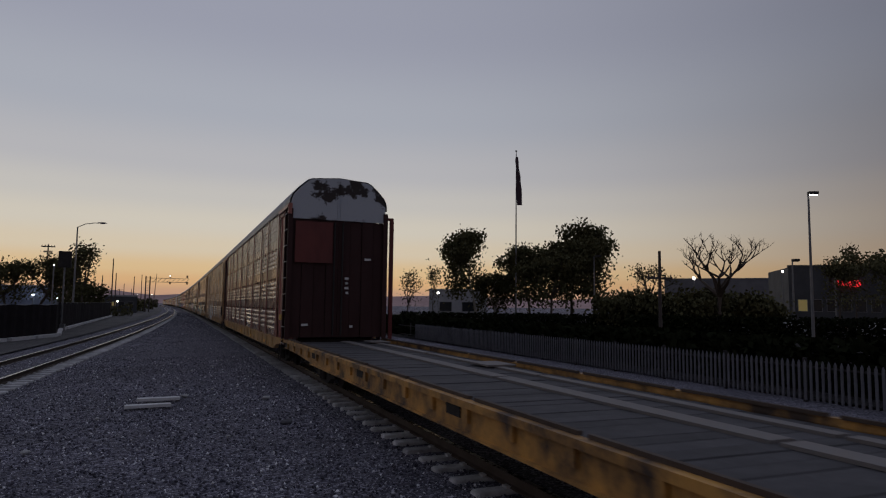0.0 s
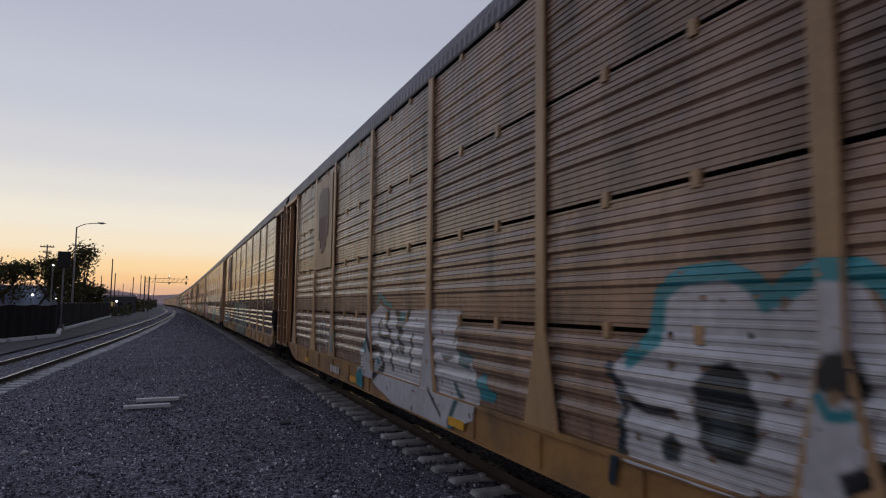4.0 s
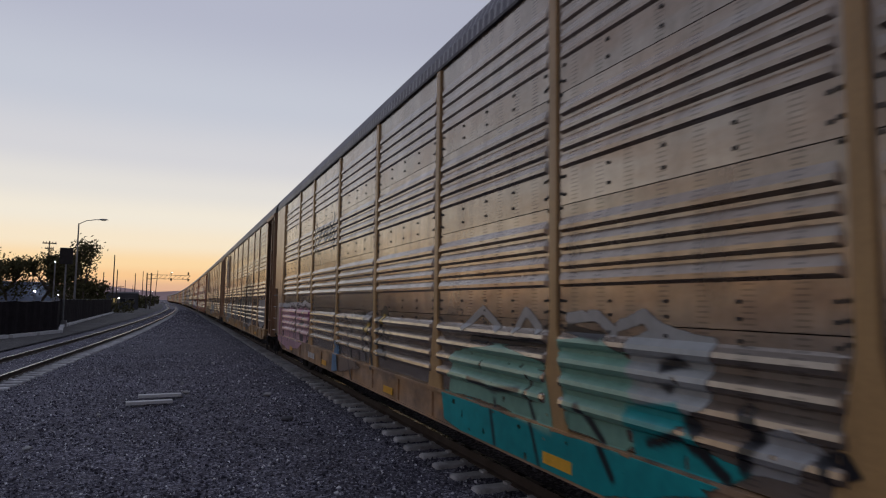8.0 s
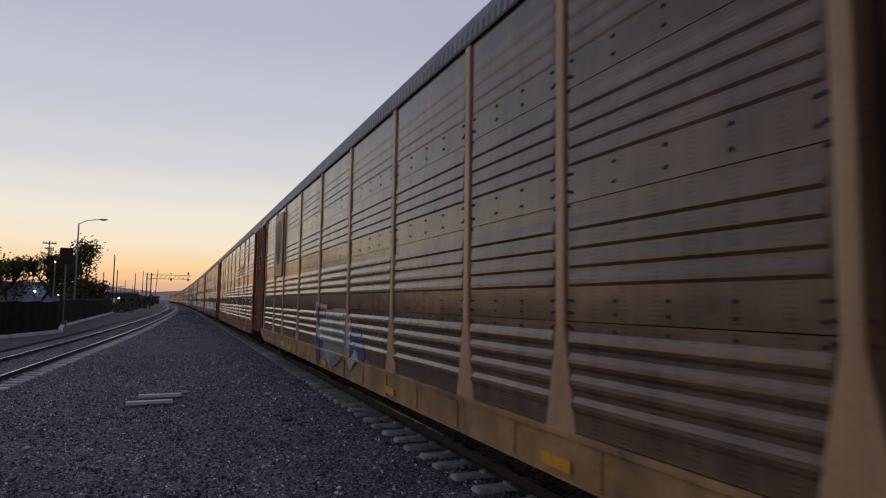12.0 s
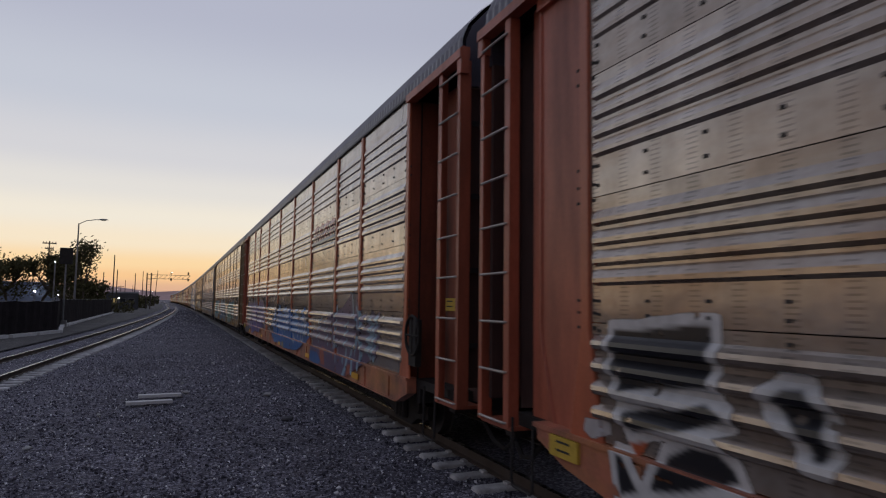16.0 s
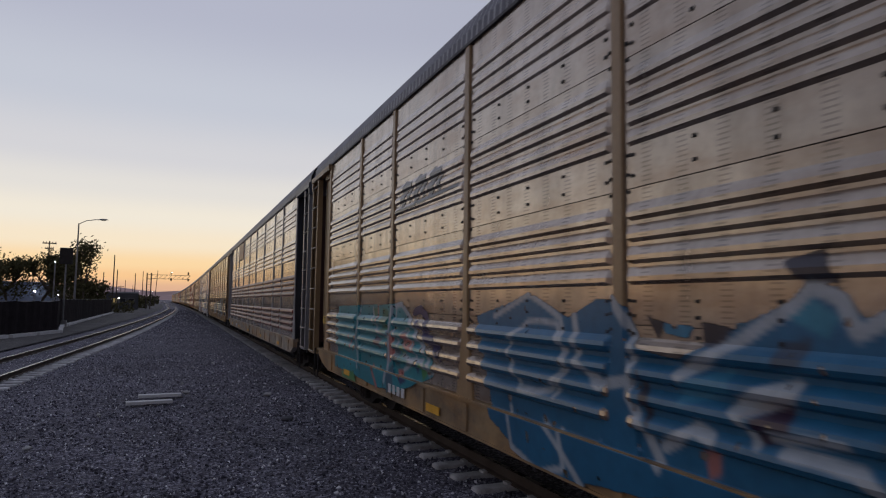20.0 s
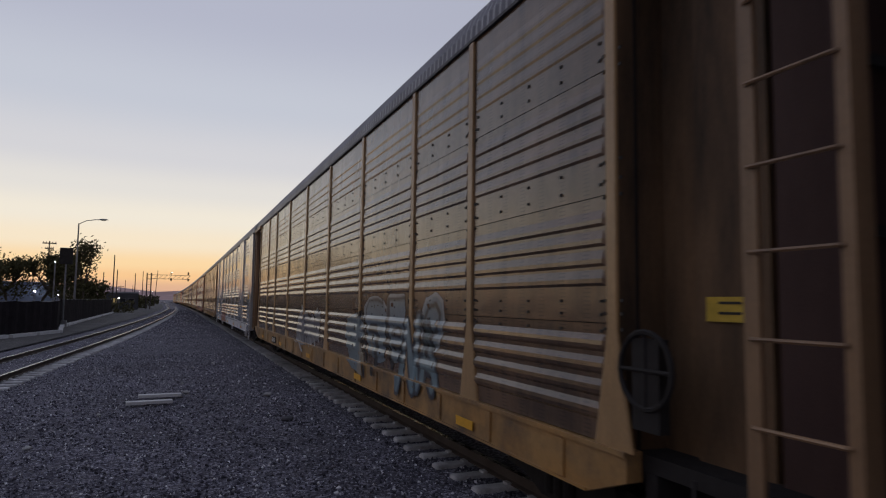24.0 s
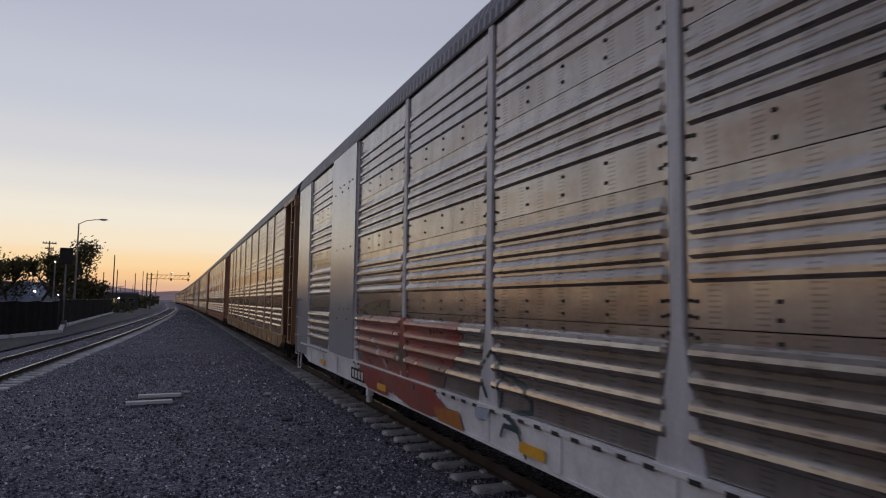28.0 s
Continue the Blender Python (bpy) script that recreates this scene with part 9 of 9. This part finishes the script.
def signal_mast(at):
    top = thing("signal_mast", "railway signal mast with a black rectangular target board", "railway signal", at=at)
    part("mast", Shape().tube((0, 0, 0), (0.0, 0, 5.9), 0.07, 0.06), M["pole_steel"], top)
    part("target_board", Shape().box(-0.45, 0.45, -0.12, 0.02, 4.8, 6.05), M["black"], top)
    part("base_box", Shape().box(-0.25, 0.25, -0.25, 0.25, 0, 0.5), M["pole_steel"], top)


signal_mast((-8.05, 57.0, 0))


def building(name, label, at, rz, w, d, h, mat, trim, windows, lit=0, parapet=0.3):
    """A plain flat-roofed building: four walls, roof slab, parapet, and windows with frames."""
    top = thing(name, label, "building", at=at, rz=rz)
    for a, b, c, e in ((0, w, 0, 0.25), (0, w, d - 0.25, d), (0, 0.25, 0.25, d - 0.25), (w - 0.25, w, 0.25, d - 0.25)):
        part("wall", Shape().box(a, b, c, e, 0, h), M[mat], top)
    part("roof", Shape().box(0.25, w - 0.25, 0.25, d - 0.25, h - 0.3, h - 0.05), M["wall_dark"], top)
    part("parapet", Shape().box(-0.06, w + 0.06, -0.06, 0.3, h, h + parapet), M[trim], top)
    for k, (x, z, ww, wh) in enumerate(windows):
        win = part("window", Shape().box(x, x + ww, -0.03, 0.0, z, z + wh), M["window_lit" if k < lit else "glass"], top)
        fr = Shape().box(x - 0.06, x, -0.06, 0, z - 0.06, z + wh + 0.06).box(x + ww, x + ww + 0.06, -0.06, 0, z - 0.06, z + wh + 0.06)
        fr.box(x, x + ww, -0.06, 0, z + wh, z + wh + 0.06).box(x, x + ww, -0.06, 0, z - 0.06, z)
        part("frame", fr, M["pole_steel"], win)
    return top


shop = building("shop_building", "low dark flat-roofed store with a glowing red sign", spot(50.2, 92), -38, 13.0, 12.0, 7.6, "wall_dark", "wall_dark",
                [(1.0 + k * 1.6, 2.2, 1.0, 1.4) for k in range(6)], lit=1)
for k, (a, b) in enumerate([(0, 0.85), (1.0, 1.9), (2.05, 2.9), (3.05, 3.9), (4.1, 4.9)]):
    part("sign_bar", Shape().box(5.4 + a * 0.5, 5.4 + b * 0.5, -0.25, -0.03, 5.2, 6.0), M["sign_red"], shop, "glowing red sign bar")
building("warehouse", "long pale warehouse with a flat roof", spot(41.0, 150), -46, 44, 20, 8.6, "wall_dim", "wall_dim", [(4 + k * 6, 3.2, 3, 1.2) for k in range(7)])
building("shed", "small pale shed seen between the trees", spot(21.0, 90), -22, 8, 6, 4.3, "wall_pale", "wall_pale", [(1.5, 1.6, 1.6, 1.2), (4.6, 1.6, 1.6, 1.2)])
building("shed", "low pale blue shed behind the cloth fence", spot(-16.5, 98), 2, 13.3, 8, 4.1, "wall_blue", "wall_blue", [(2, 1.4, 1.4, 1.0), (6, 1.4, 1.4, 1.0)], parapet=0.1)
building("depot", "low dark depot beside the tracks", spot(-5.2, 150), 3, 6.0, 8, 3.4, "wall_dark", "wall_pale", [(1.0 + k * 1.6, 1.4, 1.0, 0.9) for k in range(3)], lit=1)


def yard_light(at, r, mat, label):
    top = thing("yard_light", label, "lamp", "yard lights", at=at)
    part("bracket", Shape().tube((0, 0, -at[2]), (0, 0, -0.05), 0.05), M["pole_steel"], top)
    s = Shape().loft([[(r * k * math.cos(2 * math.pi * i / 12), r * k * math.sin(2 * math.pi * i / 12), z * r) for i in range(12)] for k, z in ((0.3, -0.8), (0.9, -0.4), (1, 0), (0.8, 0.5), (0.3, 0.8))])
    part("bulb", s, M[mat], top)


yard_light(spot(-9.95, 95, 3.0), 0.13, "lamp_cool", "bright white floodlight on a shed")
yard_light(spot(-8.75, 56, 4.9), 0.045, "lamp_cool", "small bright lamp on a tall post")
yard_light(spot(-8.45, 95, 2.6), 0.11, "lamp_cool", "small white light on a post")
yard_light(spot(-4.3, 118, 2.35), 0.13, "lamp_white", "white yard light on a low post")
yard_light(spot(-4.5, 170, 4.6), 0.09, "lamp_white", "white yard light on a low post")
yard_light(spot(-3.15, 175, 2.4), 0.09, "lamp_white", "white yard light on a low post")
yard_light(spot(-5.4, 220, 4.4), 0.13, "lamp_white", "distant white yard light")
for b, d, z in ((-4.9, 240, 5.2), (-3.6, 250, 4.6), (-2.9, 260, 5.0), (-2.2, 280, 3.6), (-4.4, 300, 6.0), (-1.9, 300, 5.6)):
    yard_light(spot(b, d, z), 0.085, "lamp_white", "tiny distant white yard light")
yard_light(spot(21.8, 86, 4.0), 0.16, "lamp_white", "small white wall light")
yard_light(spot(43.3, 60, 4.9), 0.14, "lamp_white", "small white lamp among the trees")
yard_light(spot(49.8, 90, 7.0), 0.14, "lamp_white", "small white roof light")
yard_light(spot(47.3, 62, 3.1), 0.16, "sign_red", "small red light among bushes")
yard_light(spot(47.6, 62, 2.8), 0.16, "sign_red", "small red light among bushes")


def flagpole(at):
    top = thing("flagpole", "tall pale flagpole with a limp dark flag", "flagpole", at=at)
    part("pole", Shape().tube((0, 0, 0), (0, 0, 17.6), 0.09, 0.04, 10), M["pole_steel"], top)
    part("finial", shared("rock", rock_mesh), M["pole_steel"], top, at=(0, 0, 17.7)).scale = (0.1, 0.1, 0.16)
    s = Shape()
    rings = []
    for k in range(13):
        z = 17.1 - k * 0.40
        w = 0.10 + 0.022 * min(k, 10) - 0.05 * max(0, k - 10) + 0.04 * math.sin(k * 1.7)
        cx = 0.06 + 0.03 * k
        rings.append([(cx + w * math.cos(a) * (1 + 0.25 * math.sin(3 * a + k * 0.5)), 0.16 * math.sin(a) * (1 + 0.4 * math.sin(4 * a)), z) for a in [2 * math.pi * i / 14 for i in range(14)]])
    s.loft(rings)
    part("flag", s, M["flag"], top, "dark limp hanging cloth")


flagpole(spot(28.6, 64))


def parked_car(at, rz, paint, label):
    top = thing("parked_car", label, "car", "parked cars", at=at, rz=rz)
    side = [(-2.2, 0.35), (-2.25, 0.75), (-1.9, 0.95), (-1.1, 1.05), (-0.5, 1.45), (0.9, 1.48), (1.7, 1.05), (2.2, 0.95), (2.25, 0.4)]
    part("body", Shape().loft([[(x * k, y, z if z < 1.2 or abs(y) < 0.7 else z - 0.06) for x, z in side] for y, k in ((-0.88, 0.97), (-0.7, 1.0), (0.7, 1.0), (0.88, 0.97))]), M[paint], top)
    part("windows", Shape().loft([[(x, y, z) for x, z in ((-0.95, 1.06), (-0.45, 1.40), (0.85, 1.42), (1.45, 1.06))] for y in (-0.895, 0.895)]), M["glass"], top)
    for x in (-1.4, 1.4):
        for y in (-0.8, 0.8):
            part("wheel", shared("car_wheel", lambda s: s.tube((0, -0.1, 0), (0, 0.1, 0), 0.33, 0.33, 14)), M["tyre"], top, at=(x, y, 0.33))


parked_car(spot(50.3, 58), 60, "car_white", "white parked car in the dark lot")
parked_car(spot(55.8, 62), 50, "car_white", "pale parked car in the dark lot")
parked_car(spot(54.9, 66), 50, "car_dark", "dark parked car in the lot")
parked_car(spot(46.7, 60), 50, "car_white", "pale parked car beside bushes")
for i, (b0, d0, n) in enumerate(((27, 40, 9), (37, 33, 8), (44, 30, 8))):
    top = thing("parking_curb", "pale low curb along the parking lot", "curb", "curbs in the lot", at=spot(b0, d0), rz=-26 - 10 * i)
    for k in range(n):
        part("curb_stone", shared("curb_stone", lambda s: s.loft([[(0, -0.08 * u, z), (1.46, -0.08 * u, z), (1.46, 0.08 * u, z), (0, 0.08 * u, z)] for u, z in ((1, 0.0), (1, 0.13), (0.85, 0.16))])), M["curb_dim"], top, at=(k * 1.5, 0, 0.02))


def hills():
    """A ring of low far ridges."""
    v, f = [], []
    n = 240
    for i in range(n):
        a = 2 * math.pi * i / n
        r = 3600.0
        p = (math.cos(a) * 3, math.sin(a) * 3, 0)
        h = 52 + 56 * max(0.0, noise.noise(p)) + 18 * noise.noise((p[0] * 5, p[1] * 5, 2))
        v += [(r * math.sin(a), r * math.cos(a), -5.0), (r * 1.1 * math.sin(a), r * 1.1 * math.cos(a), max(6.0, h))]
    for i in range(n):
        j = (i + 1) % n
        f.append((2 * i, 2 * j, 2 * j + 1, 2 * i + 1))
    me = bpy.data.meshes.new("backdrop_hills")
    me.from_pydata(v, [], f)
    me.materials.append(M["hill"])
    tagged(part("backdrop", me, []), "low hazy hills along the horizon", "hills", kind="structure")


hills()


# ---- what moves: the whole train rolls past and slows down ----
def rolled(t):
    """Metres gone by since the start; the train slows from 14 to 9 metres a second."""
    return (14.1672001 * t - 0.113324041 * t ** 2 + 0.00686539378 * t ** 3 - 0.000386064726 * t ** 4
            + 8.78470268e-06 * t ** 5 - 7.6697447e-08 * t ** 6 + 3.13758883e-11 * t ** 7)


SLACK = {1: -0.06, 4: -0.04, 5: -0.03, 6: 0.10, 7: -0.06}


def motions():
    first = 19.9
    for k, car in enumerate([FLAT] + TRAIN):
        mid = first + (k - 0.5) * 2 * HALF + (0.85 if car is FLAT else SLACK.get(k, 0.0))
        rows = []
        for t in range(0, 29):
            y = mid - rolled(t)
            slope = (line_x(y + 10.2) - line_x(y - 10.2)) / 20.4
            x = (line_x(y + 10.2) + line_x(y - 10.2)) / 2
            rows.append((t, pose(x, y, 0, 0, 0, -math.degrees(math.atan(slope)))))
        walk(car, rows)


motions()
